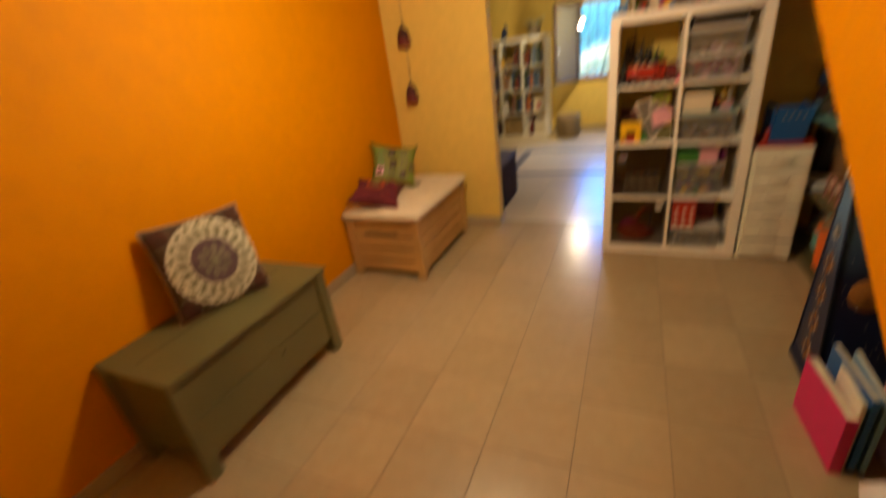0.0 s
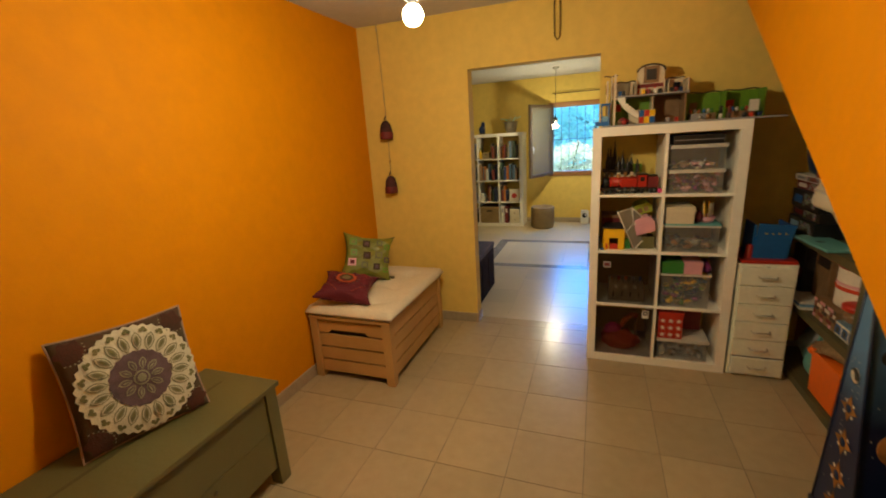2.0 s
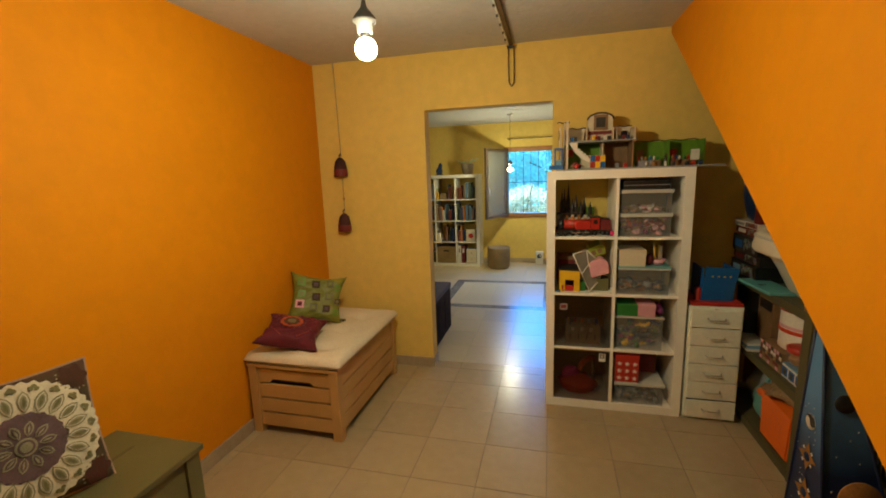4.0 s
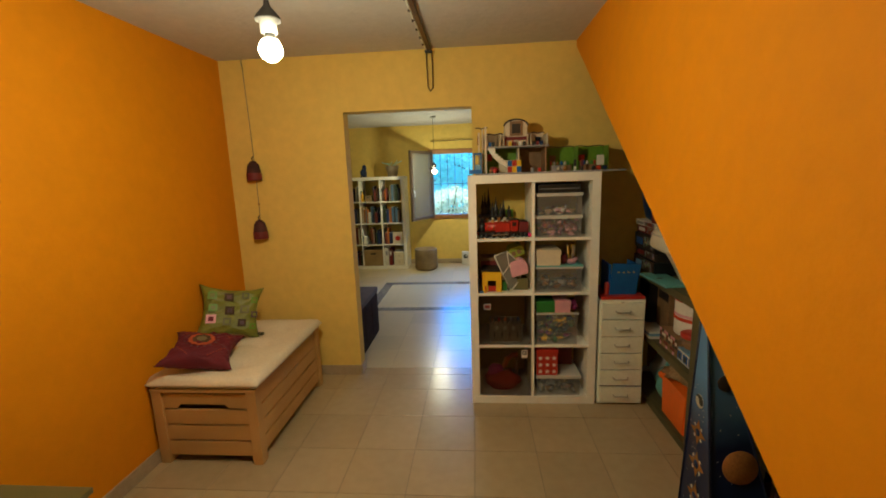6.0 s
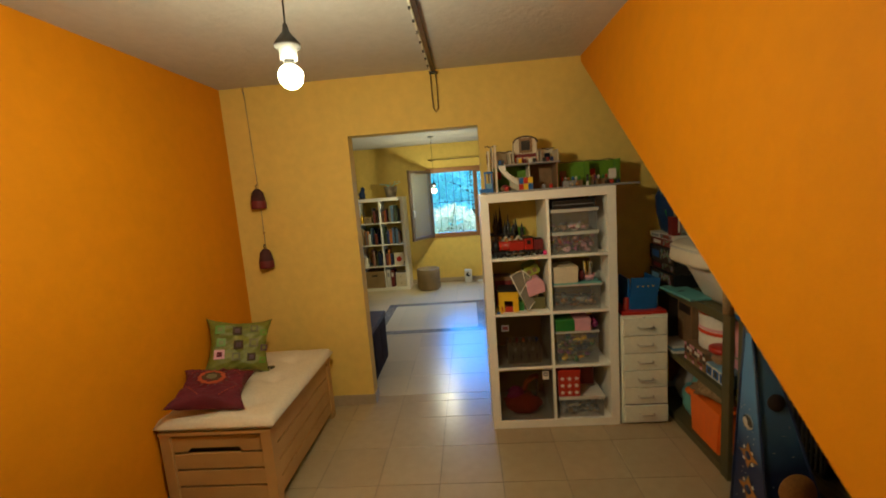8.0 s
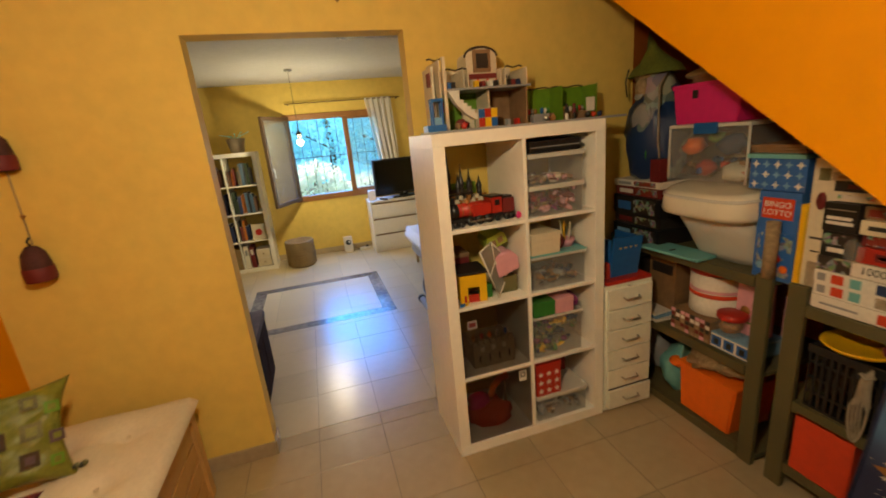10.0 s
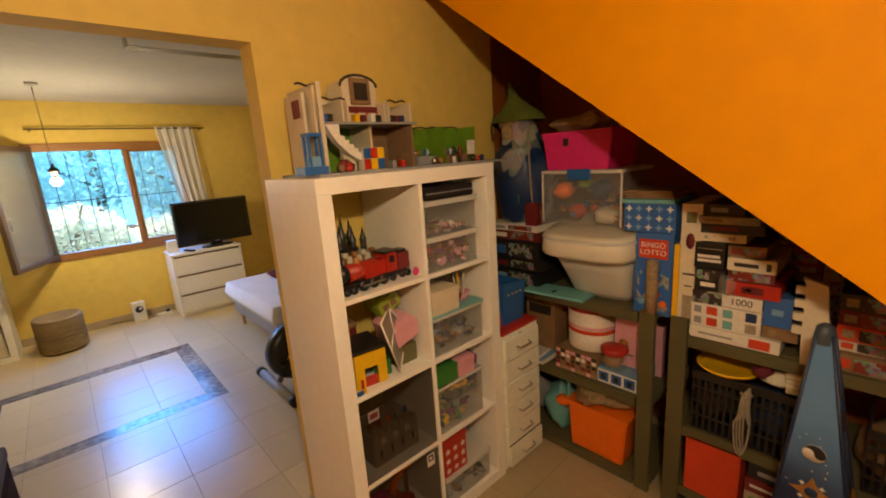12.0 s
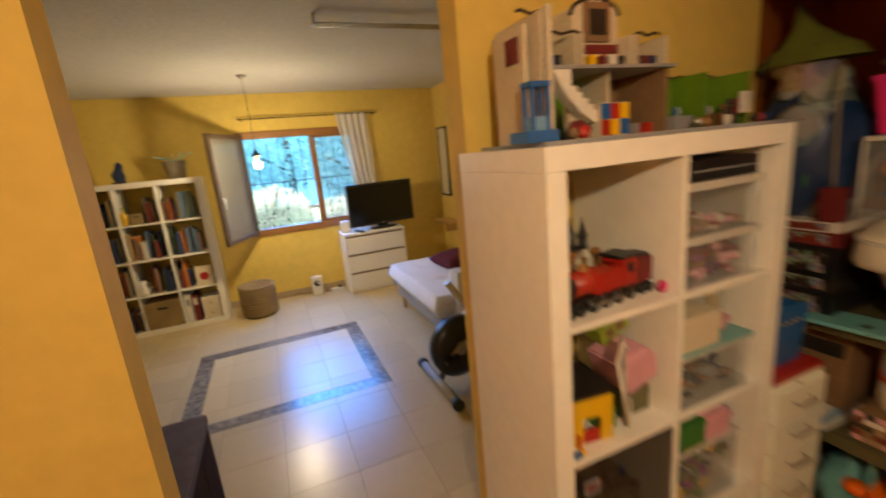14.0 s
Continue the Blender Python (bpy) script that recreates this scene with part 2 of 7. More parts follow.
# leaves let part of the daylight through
for _key, _through in (("leaf", (0.26, 0.48, 0.54, 1)), ("leaf_sunlit", (0.36, 0.42, 0.38, 1))):
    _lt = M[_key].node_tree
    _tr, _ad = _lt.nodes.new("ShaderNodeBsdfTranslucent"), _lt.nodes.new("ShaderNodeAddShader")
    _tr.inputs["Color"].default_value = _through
    _lt.links.new(_lt.nodes["Principled BSDF"].outputs["BSDF"], _ad.inputs[0])
    _lt.links.new(_tr.outputs["BSDF"], _ad.inputs[1])
    _lt.links.new(_ad.outputs["Shader"], _lt.nodes["Material Output"].inputs["Surface"])
# the lit glass of the bulbs lets the filament's light through
_bt = M["bulb"].node_tree
_bp = _bt.nodes["Principled BSDF"]
_clear, _glow, _sum = _bt.nodes.new("ShaderNodeBsdfTransparent"), _bt.nodes.new("ShaderNodeEmission"), _bt.nodes.new("ShaderNodeAddShader")
_glow.inputs["Color"].default_value, _glow.inputs["Strength"].default_value = (1.0, 0.80, 0.52, 1), 24.0
_bt.links.new(_clear.outputs["BSDF"], _sum.inputs[0])
_bt.links.new(_glow.outputs["Emission"], _sum.inputs[1])
_bt.links.new(_sum.outputs["Shader"], _bt.nodes["Material Output"].inputs["Surface"])
_bt.nodes.remove(_bp)
for key in ("glass",):
    gm = bpy.data.materials.new("window_glass")
    gm.use_nodes = True
    gb = gm.node_tree.nodes["Principled BSDF"]
    gb.inputs["Base Color"].default_value = (0.20, 0.25, 0.32, 1)
    gb.inputs["Roughness"].default_value, gb.inputs["Alpha"].default_value = 0.03, 0.22
    M[key] = gm


# ---- mesh helpers ----
def box_bm(x0, y0, z0, x1, y1, z1, bevel=0.0, bm=None):
    """A box between two corners, its edges rounded by bevel, added to bm where one is given."""
    own = bmesh.new()
    bmesh.ops.create_cube(own, size=1)
    for v in own.verts:
        v.co = Vector((x0 + (v.co.x + 0.5) * (x1 - x0), y0 + (v.co.y + 0.5) * (y1 - y0), z0 + (v.co.z + 0.5) * (z1 - z0)))
    if bevel > 0:
        bmesh.ops.bevel(own, geom=own.edges[:], offset=bevel, segments=2, profile=0.7, affect="EDGES")
    return own if bm is None else merge(bm, own)


def merge(bm, other):
    """Adds the mesh other to bm."""
    table = {v: bm.verts.new(v.co) for v in other.verts}
    for f in other.faces:
        nf = bm.faces.new([table[v] for v in f.verts])
        nf.smooth, nf.material_index = f.smooth, f.material_index
    other.free()
    return bm


def lathe(profile, steps=24, bm=None, centre=(0, 0, 0), squash=1.0):
    """A turned shape about z from (radius, height) pairs."""
    own = bmesh.new()
    rings = []
    for r, z in profile:
        if r < 1e-5:
            rings.append([own.verts.new((centre[0], centre[1], centre[2] + z))])
        else:
            rings.append([own.verts.new((centre[0] + r * math.cos(2 * math.pi * i / steps), centre[1] + squash * r * math.sin(2 * math.pi * i / steps), centre[2] + z)) for i in range(steps)])
    for a, b in zip(rings, rings[1:]):
        for i in range(steps):
            j = (i + 1) % steps
            if len(a) == 1 and len(b) > 1:
                own.faces.new((a[0], b[j], b[i]))
            elif len(b) == 1 and len(a) > 1:
                own.faces.new((a[i], a[j], b[0]))
            elif len(a) > 1:
                own.faces.new((a[i], a[j], b[j], b[i]))
    for f in own.faces:
        f.smooth = True
    bmesh.ops.recalc_face_normals(own, faces=own.faces[:])
    return own if bm is None else merge(bm, own)


def tube(points, radius, steps=8, bm=None):
    """A round bar along the points."""
    own = bmesh.new()
    pts = [Vector(p) for p in points]
    rings = []
    a = None
    for i, p in enumerate(pts):
        d = (pts[min(i + 1, len(pts) - 1)] - pts[max(i - 1, 0)]).normalized()
        a = d.cross(Vector((0.31, 0.17, 0.93)) if abs(d.z) < 0.9 else Vector((1, 0, 0))) if a is None else a - d * a.dot(d)
        a.normalize()
        b = d.cross(a).normalized()
        rings.append([own.verts.new(p + radius * (math.cos(2 * math.pi * k / steps) * a + math.sin(2 * math.pi * k / steps) * b)) for k in range(steps)])
    for r, s in zip(rings, rings[1:]):
        for k in range(steps):
            own.faces.new((r[k], r[(k + 1) % steps], s[(k + 1) % steps], s[k])).smooth = True
    own.faces.new(rings[0])
    own.faces.new(rings[-1])
    bmesh.ops.recalc_face_normals(own, faces=own.faces[:])
    return own if bm is None else merge(bm, own)


def prism(outline, depth, axis="y", at=0.0, bm=None, bevel=0.0):
    """An outline of (u, v) pairs pushed depth along an axis: u, v are x, z for y; y, z for x; x, y for z."""
    own = bmesh.new()
    place = {"y": lambda u, v, w: (u, w, v), "x": lambda u, v, w: (w, u, v), "z": lambda u, v, w: (u, v, w)}[axis]
    a = [own.verts.new(place(u, v, at)) for u, v in outline]
    b = [own.verts.new(place(u, v, at + depth)) for u, v in outline]
    own.faces.new(a)
    own.faces.new(b[::-1])
    for i in range(len(a)):
        j = (i + 1) % len(a)
        own.faces.new((a[i], b[i], b[j], a[j]))
    bmesh.ops.recalc_face_normals(own, faces=own.faces[:])
    if bevel:
        bmesh.ops.bevel(own, geom=own.edges[:], offset=bevel, segments=2, affect="EDGES")
    return own if bm is None else merge(bm, own)


def blob(rx, ry, rz, rough=0.1, seed=0, centre=(0, 0, 0), bm=None, sub=3):
    """A soft uneven lump."""
    own = bmesh.new()
    bmesh.ops.create_icosphere(own, subdivisions=sub, radius=1)
    for v in own.verts:
        k = 1 + rough * noise.noise(v.co * 1.7 + Vector((seed * 3.1, seed, 0)))
        v.co = Vector((v.co.x * rx * k + centre[0], v.co.y * ry * k + centre[1], v.co.z * rz * k + centre[2]))
    for f in own.faces:
        f.smooth = True
    return own if bm is None else merge(bm, own)


def mesh_of(name, bm, material):
    me = bpy.data.meshes.new(name)
    bm.to_mesh(me)
    bm.free()
    for m in material if isinstance(material, (list, tuple)) else [material]:
        me.materials.append(m)
    return me


def part(name, bm, material, parent=None, label=""):
    """Links a bmesh as one mesh object under a thing or a part."""
    ob = new(name, mesh_of(name, bm, material))
    ob.parent = parent
    if label:
        tagged(ob, label)
    return ob


def thing(name, label, category, x=0, y=0, z=0, turn=0, group=""):
    """An Empty at a thing's base, to parent its parts."""
    ob = new(name)
    ob.empty_display_size = 0.05
    ob.matrix_basis = pose(x, y, z, 0, 0, turn)
    return tagged(ob, label, category, group)


def single(name, bm, material, label, category, x=0, y=0, z=0, turn=0, group=""):
    """A thing of one mesh."""
    ob = new(name, mesh_of(name, bm, material))
    ob.matrix_basis = pose(x, y, z, 0, 0, turn)
    return tagged(ob, label, category, group)


def setting(name, bm, material, label="", category=""):
    ob = new(name, mesh_of(name, bm, material))
    return tagged(ob, label, category, kind="structure")


def words(name, text, size, material, parent, m, label=""):
    """Raised lettering at a pose, in metres high."""
    cu = bpy.data.curves.new(name, "FONT")
    cu.body, cu.size, cu.extrude, cu.align_x, cu.align_y = text, size, 0.0006, "CENTER", "CENTER"
    tmp = bpy.data.objects.new(name, cu)
    scene.collection.objects.link(tmp)
    me = bpy.data.meshes.new_from_object(tmp.evaluated_get(bpy.context.evaluated_depsgraph_get()))
    bpy.data.objects.remove(tmp)
    me.materials.clear()
    me.materials.append(material)
    ob = new(name, me)
    ob.parent = parent
    ob.matrix_basis = m
    return tagged(ob, label) if label else ob

# ---- the setting ----
XW, XS, YW, YB, YF, CEIL = -1.72, 0.72, 0.40, -3.7, 4.44, 2.33
TH = 0.11
# yellow wall with its opening (x from -0.86 to 0.03, up to 1.95)
wn = box_bm(XW, YW, 0, -0.86, YW + TH, CEIL)
box_bm(-0.86, YW, 1.95, 0.03, YW + TH, CEIL, bm=wn)
box_bm(0.03, YW, 0, 1.27, YW + TH, CEIL, bm=wn)
setting("wall_north", wn, M["yellow"], "ochre yellow plaster wall with a plain opening to the next room", "wall")
setting("wall_north_nook", box_bm(1.27, YW, 0, 1.72, YW + TH, CEIL), M["orange_shade"], "plaster wall in the stair nook, orange paint darkened for shade", "wall")
setting("wall_west", box_bm(XW - TH, YB, 0, XW, YW + TH, CEIL), M["orange"], "bright orange painted plaster wall", "wall")
setting("wall_south", box_bm(XW - TH, YB - TH, 0, 1.88, YB, CEIL), M["yellow"], "ochre yellow plaster wall behind the walker", "wall")


def edge_z(y):
    """The height of the stair wall's sloping lower edge."""
    return 2.0 + 0.735 * y


foot_y = -2.0 / 0.735
side = prism([(YB, 0), (foot_y, 0), (YW, edge_z(YW)), (YW, CEIL), (YB, CEIL)], 0.10, "x", XS)
setting("wall_stair", side, M["orange"], "bright orange wall under the stairs with a sloping lower edge", "wall")
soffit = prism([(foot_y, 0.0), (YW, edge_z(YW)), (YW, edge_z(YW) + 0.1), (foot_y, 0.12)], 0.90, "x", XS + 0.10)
setting("stair_soffit", soffit, M["orange_shade"], "sloping underside of the stairs, orange paint darkened for shade", "stairs")
setting("wall_east", box_bm(1.72, YB, 0, 1.88, YW, CEIL), M["orange_shade"], "wall at the back of the stair nook, orange darkened for shade", "wall")
setting("ceiling", box_bm(XW - TH, YB - TH, CEIL, 1.88, YW + TH, CEIL + 0.12), M["ceiling"], "rough white plaster ceiling", "ceiling")

# far room
FX0, FX1 = -2.75, 1.60
WX0, WX1, WZ0, WZ1 = -0.72, 0.62, 0.76, 1.90
wf = box_bm(FX0 - TH, YF, 0, WX0, YF + 0.24, CEIL)
box_bm(WX1, YF, 0, FX1 + TH, YF + 0.24, CEIL, bm=wf)
box_bm(WX0, YF, 0, WX1, YF + 0.24, WZ0, bm=wf)
box_bm(WX0, YF, WZ1, WX1, YF + 0.24, CEIL, bm=wf)
setting("wall_far", wf, M["yellow"], "pale yellow plaster wall with a window", "wall")
setting("wall_far_west", box_bm(FX0 - TH, YW + TH, 0, FX0, YF, CEIL), M["yellow"], "pale yellow plaster wall", "wall")
setting("wall_far_east", box_bm(FX1, YW + TH, 0, FX1 + TH, YF, CEIL), M["yellow"], "pale yellow plaster wall", "wall")
setting("wall_between", box_bm(FX0 - TH, YW, 0, XW - TH, YW + TH, CEIL), M["yellow"], "pale yellow plaster wall", "wall")
setting("ceiling_far", box_bm(FX0 - TH, YW + TH, CEIL - 0.04, FX1 + TH, YF + 0.24, CEIL + 0.12), M["ceiling"], "rough white plaster ceiling", "ceiling")

# skirtings, one row a wall
sk = box_bm(XW, YB, 0.0, XW + 0.011, YW - 0.012, 0.075, 0.003)
setting("baseboard_west", sk, M["base"], "beige tile skirting", "baseboard")
sk = box_bm(XW + 0.001, YW - 0.011, 0.0, -0.86, YW, 0.075, 0.003)
box_bm(0.795, YW - 0.011, 0.0, 1.7, YW, 0.075, 0.003, bm=sk)
box_bm(-0.86, YW - 0.008, 0.0, -0.849, YW + TH, 0.075, 0.003, bm=sk)
box_bm(0.019, YW - 0.006, 0.0, 0.03, YW + TH, 0.075, 0.003, bm=sk)
setting("baseboard_north", sk, M["base"], "beige tile skirting", "baseboard")
sk = box_bm(FX0, YF - 0.011, 0.0, FX1, YF, 0.075, 0.003)
box_bm(FX0, YW + TH, 0.0, FX0 + 0.011, YF - 0.012, 0.075, 0.003, bm=sk)
box_bm(FX1 - 0.011, YW + TH, 0.0, FX1, YF - 0.012, 0.075, 0.003, bm=sk)
setting("baseboard_far", sk, M["base"], "beige tile skirting", "baseboard")

floor = setting("floor", box_bm(-2.95, YB - TH, -0.15, 1.9, YF + 0.24, -0.0025), M["grout"], "beige ceramic tile floor with grey-brown joints", "floor")

# window
window = thing("window_1", "varnished wooden casement window, one leaf open, with iron bars outside", "window", (WX0 + WX1) / 2, YF, WZ0)
window["kind"] = "structure"
hw, hh = (WX1 - WX0) / 2, WZ1 - WZ0


def ring(x0, z0, x1, z1, w, y0, y1, bevel=0.004):
    """A rectangular frame of bars w wide."""
    bm = box_bm(x0, y0, z0, x0 + w, y1, z1, bevel)
    box_bm(x1 - w, y0, z0, x1, y1, z1, bevel, bm=bm)
    box_bm(x0 + w, y0, z0, x1 - w, y1, z0 + w, bevel, bm=bm)
    box_bm(x0 + w, y0, z1 - w, x1 - w, y1, z1, bevel, bm=bm)
    return bm


part("window_frame", ring(-hw, 0, hw, hh, 0.075, -0.02, 0.06), M["oak"], window)
part("mullion", box_bm(0.09, -0.022, 0.075, 0.128, 0.05, hh - 0.075, 0.004), M["oak"], window)
leaf_r = part("window_leaf", ring(0.128, 0.075, hw - 0.075, hh - 0.075, 0.028, 0.0, 0.04), M["oak"], window)
part("pane", box_bm(0.15, 0.016, 0.098, hw - 0.105, 0.022, hh - 0.105), M["glass"], leaf_r, "clear window glass")
leaf_l = part("window_leaf", ring(0.0, 0.03, 0.63, hh - 0.03, 0.045, -0.02, 0.02), mat("dark_varnished_wood", (0.10, 0.065, 0.04), 0.4, vary=0.2, wave=(6, 60, 60)), window, "dark wooden window leaf swung inward")
leaf_l.matrix_basis = pose(-hw + 0.06, -0.04, 0, 0, 0, -116)
part("pane", box_bm(0.045, -0.003, 0.075, 0.585, 0.003, hh - 0.075), M["glass_cool"], leaf_l, "window glass tinted grey in place of reflections")
part("handle", tube([(0.60, 0.03, 0.5), (0.60, 0.05, 0.5), (0.60, 0.05, 0.40)], 0.007), M["steel"], leaf_l)
part("window_sill", box_bm(-hw, 0.06, -0.0, hw, 0.24, 0.02, 0.004), M["render_wall"], window)
for i in range(11):
    x = -hw + 0.06 + i * 0.122
    part("iron_bar", tube([(x, 0.16, 0.02), (x, 0.16, hh)], 0.0032), M["iron"], window)
part("crossbar", box_bm(-hw, 0.153, hh * 0.5, hw, 0.161, hh * 0.5 + 0.008), M["iron"], window)

# garden outside
setting("ground", box_bm(-60, YF + 0.24, -0.6, 60, 120, -0.25), M["soil"], "dry garden soil outside the window", "ground")


def leaves(name, count, centre, spread, size, material, label, rng_seed):
    """A crown of many small bent leaves as one mesh."""
    rng = np.random.default_rng(rng_seed)
    verts, faces = [], []
    for _ in range(count):
        p = rng.normal(size=3)
        p = p / np.linalg.norm(p) * rng.uniform(0.35, 1.0) ** 0.5
        c = np.array(centre) + p * np.array(spread)
        a, b = rng.normal(size=3), rng.normal(size=3)
        a /= np.linalg.norm(a)
        b -= a * (a @ b)
        b /= np.linalg.norm(b)
        s = size * rng.uniform(0.6, 1.4)
        k = len(verts)
        verts += [tuple(c - a * s), tuple(c + b * s * 0.35), tuple(c + a * s), tuple(c - b * s * 0.35)]
        faces.append((k, k + 1, k + 2, k + 3))
    me = bpy.data.meshes.new(name)
    me.from_pydata(verts, [], faces)
    me.materials.append(material)
    return me


def tree(x, y, height, spread, count, material, label, seed, size=0.055):
    t = thing("tree", label, "tree", x, y, -0.25)
    rng = random.Random(seed)
    trunk = bmesh.new()
    tube([(0, 0, 0), (0.05, 0.02, height * 0.3), (-0.03, 0.05, height * 0.6), (0.04, 0.0, height * 0.85)], 0.09 if height > 2 else 0.025, 8, trunk)
    for i in range(6 if height > 2 else 2):
        a = rng.uniform(0, 6.28)
        z = height * rng.uniform(0.3, 0.75)
        tube([(0, 0, z), (spread * 0.35 * math.cos(a), spread * 0.35 * math.sin(a), z + 0.3), (spread * 0.7 * math.cos(a), spread * 0.7 * math.sin(a), z + 0.5)], 0.03 if height > 2 else 0.01, 6, trunk)
    part("trunk", trunk, M["bark"], t)
    me = leaves("crown", count, (0, 0, height * 0.62), (spread, spread, height * 0.40), size, material, label, seed)
    crown = new("crown", me)
    crown.parent = t
    return t


sky_mat = bpy.data.materials.new("bright_sky")
sky_mat.use_nodes = True
sky_b = sky_mat.node_tree.nodes["Principled BSDF"]
sky_b.inputs["Base Color"].default_value = (0, 0, 0, 1)
sky_b.inputs["Emission Color"].default_value, sky_b.inputs["Emission Strength"].default_value = (0.16, 0.55, 0.85, 1), 2.1
setting("backdrop_sky", box_bm(-16, 19.0, -0.3, 16, 19.1, 14), sky_mat, "bright hazy sky behind the garden trees", "sky")
tree(-1.7, 8.3, 3.6, 1.25, 9000, M["leaf"], "leafy green garden tree with a thin brown trunk", 1)
tree(1.4, 8.6, 3.8, 1.2, 9000, M["leaf"], "leafy green garden tree with a thin brown trunk", 2)
tree(0.1, 10.5, 5.0, 2.0, 9000, M["leaf"], "tall leafy green garden tree in shade", 3, 0.075)
tree(-4.2, 10.0, 5.0, 2.0, 7000, M["leaf"], "tall leafy green garden tree in shade", 4, 0.075)
tree(4.6, 10.2, 5.0, 2.2, 7000, M["leaf"], "tall leafy green garden tree in shade", 5, 0.075)
tree(-0.45, 6.6, 1.45, 0.65, 3600, M["leaf_sunlit"], "low shrub with leaves coloured pale as if in full sun", 6, 0.045)
tree(0.6, 7.0, 1.15, 0.5, 2200, M["leaf_sunlit"], "low shrub with leaves coloured pale as if in full sun", 7, 0.045)

# ---- cube shelf beside the opening ----
def cube_shelf(x, y, cols, rows, label, turn=0):
    """A white shelf of square cells; its front at y = 0 and its back open."""
    t = thing("cube_shelf", label, "shelf", x, y, 0, turn)
    w, h, d = 0.11 + 0.34 * cols - 0.01, 0.11 + 0.345 * rows, 0.39
    if cols == 2:
        w, h = 0.79, 1.49
    part("side_panel", box_bm(0, 0, 0.05, 0.05, d, h - 0.05, 0.002), M["white"], t)
    part("side_panel", box_bm(w - 0.05, 0, 0.05, w, d, h - 0.05, 0.002), M["white"], t)
    part("top_panel", box_bm(0, 0, h - 0.05, w, d, h, 0.002), M["white"], t)
    part("bottom_panel", box_bm(0, 0, 0, w, d, 0.05, 0.002), M["white"], t)
    cw, ch = (w - 0.10) / cols, (h - 0.10) / rows
    for i in range(1, cols):
        part("divider", box_bm(0.05 + cw * i - 0.008, 0.003, 0.05, 0.05 + cw * i + 0.008, d, h - 0.05, 0.001), M["white"], t)
    for j in range(1, rows):
        for i in range(cols):
            part("shelf_board", box_bm(0.05 + cw * i + (0.008 if i else 0), 0.004, 0.05 + ch * j - 0.008, 0.05 + cw * (i + 1) - (0.008 if i < cols - 1 else 0), d, 0.05 + ch * j + 0.008, 0.001), M["white"], t)
    return t


cube_shelf(0, 0, 2, 4, "white two-by-four cube shelf filled with toys, standing against the yellow wall")

# ---- drawer cabinet ----
cab = thing("drawer_cabinet", "narrow off-white metal drawer cabinet with six drawers beside the cube shelf", "cabinet", 0.805, 0.0, 0)
part("body", box_bm(0, 0.012, 0.0, 0.28, 0.385, 0.70, 0.003), M["white_metal"], cab)
for i in range(6):
    z0 = 0.022 + i * 0.111
    out = 0.012 if i == 0 else 0.0
    dr = part("drawer", box_bm(0.012, -0.006 - out, z0, 0.268, 0.013, z0 + 0.105, 0.003), M["white_metal"], cab)
    part("handle", tube([(0.095, -0.006 - out, z0 + 0.055), (0.10, -0.026 - out, z0 + 0.05), (0.18, -0.026 - out, z0 + 0.05), (0.185, -0.006 - out, z0 + 0.055)], 0.004), M["steel"], dr, "small steel bow handle")
# dark strip on the front, painting the shade over the pulled-out bottom drawer
part("gap", box_bm(0.012, -0.0075, 0.1285, 0.268, -0.0062, 0.1350), M["dark"], cab, "dark strip put in for the shade above the open bottom drawer")
part("lock", lathe([(0.0, 0), (0.009, 0), (0.009, 0.008), (0, 0.008)], 12, None, (0.14, 0.008, 0.678)), M["steel"], cab)

# ---- wooden storage bench with its cushion ----
bench = thing("storage_bench", "pine slatted storage bench against the orange wall", "bench", XW + 0.022, -0.64, 0)
BW, BD, BH = 0.58, 0.90, 0.42
for n, (px, py) in enumerate(((0, 0), (BW - 0.055, 0), (0, BD - 0.055), (BW - 0.055, BD - 0.055))):
    part("leg", box_bm(px, py, 0, px + 0.055, py + 0.055, BH, 0.004), M["pine"], bench)
for k in range(4):
    z0 = 0.045 + k * 0.093
    zt = z0 + 0.081
    if k == 3:
        fb = prism([(0.055, z0), (0.13, z0), (0.15, z0 + 0.022), (0.40, z0 + 0.022), (0.42, z0), (BW - 0.055, z0), (BW - 0.055, zt), (0.055, zt)], 0.018, "y", 0.012)
        part("slat", fb, M["pine"], bench, "pine slat with a cut-out hand grip")
    else:
        part("slat", box_bm(0.055, 0.012, z0, BW - 0.055, 0.03, zt, 0.002), M["pine"], bench)
    part("slat", box_bm(0.055, BD - 0.03, z0, BW - 0.055, BD - 0.012, zt, 0.002), M["pine"], bench)
    part("slat", box_bm(BW - 0.03, 0.055, z0, BW - 0.012, BD - 0.055, zt, 0.002), M["pine"], bench)
    part("slat", box_bm(0.012, 0.055, z0, 0.03, BD - 0.055, zt, 0.002), M["pine"], bench)
# solid filler, coloured dark so the slots between slats read as shaded
part("inner_box", box_bm(0.040, 0.040, 0.05, BW - 0.040, BD - 0.040, BH - 0.02), M["dark"], bench, "dark filler box for the shade between the slats")
part("lid", box_bm(-0.004, -0.004, BH, BW + 0.004, BD + 0.004, BH + 0.018, 0.004), M["pine"], bench)


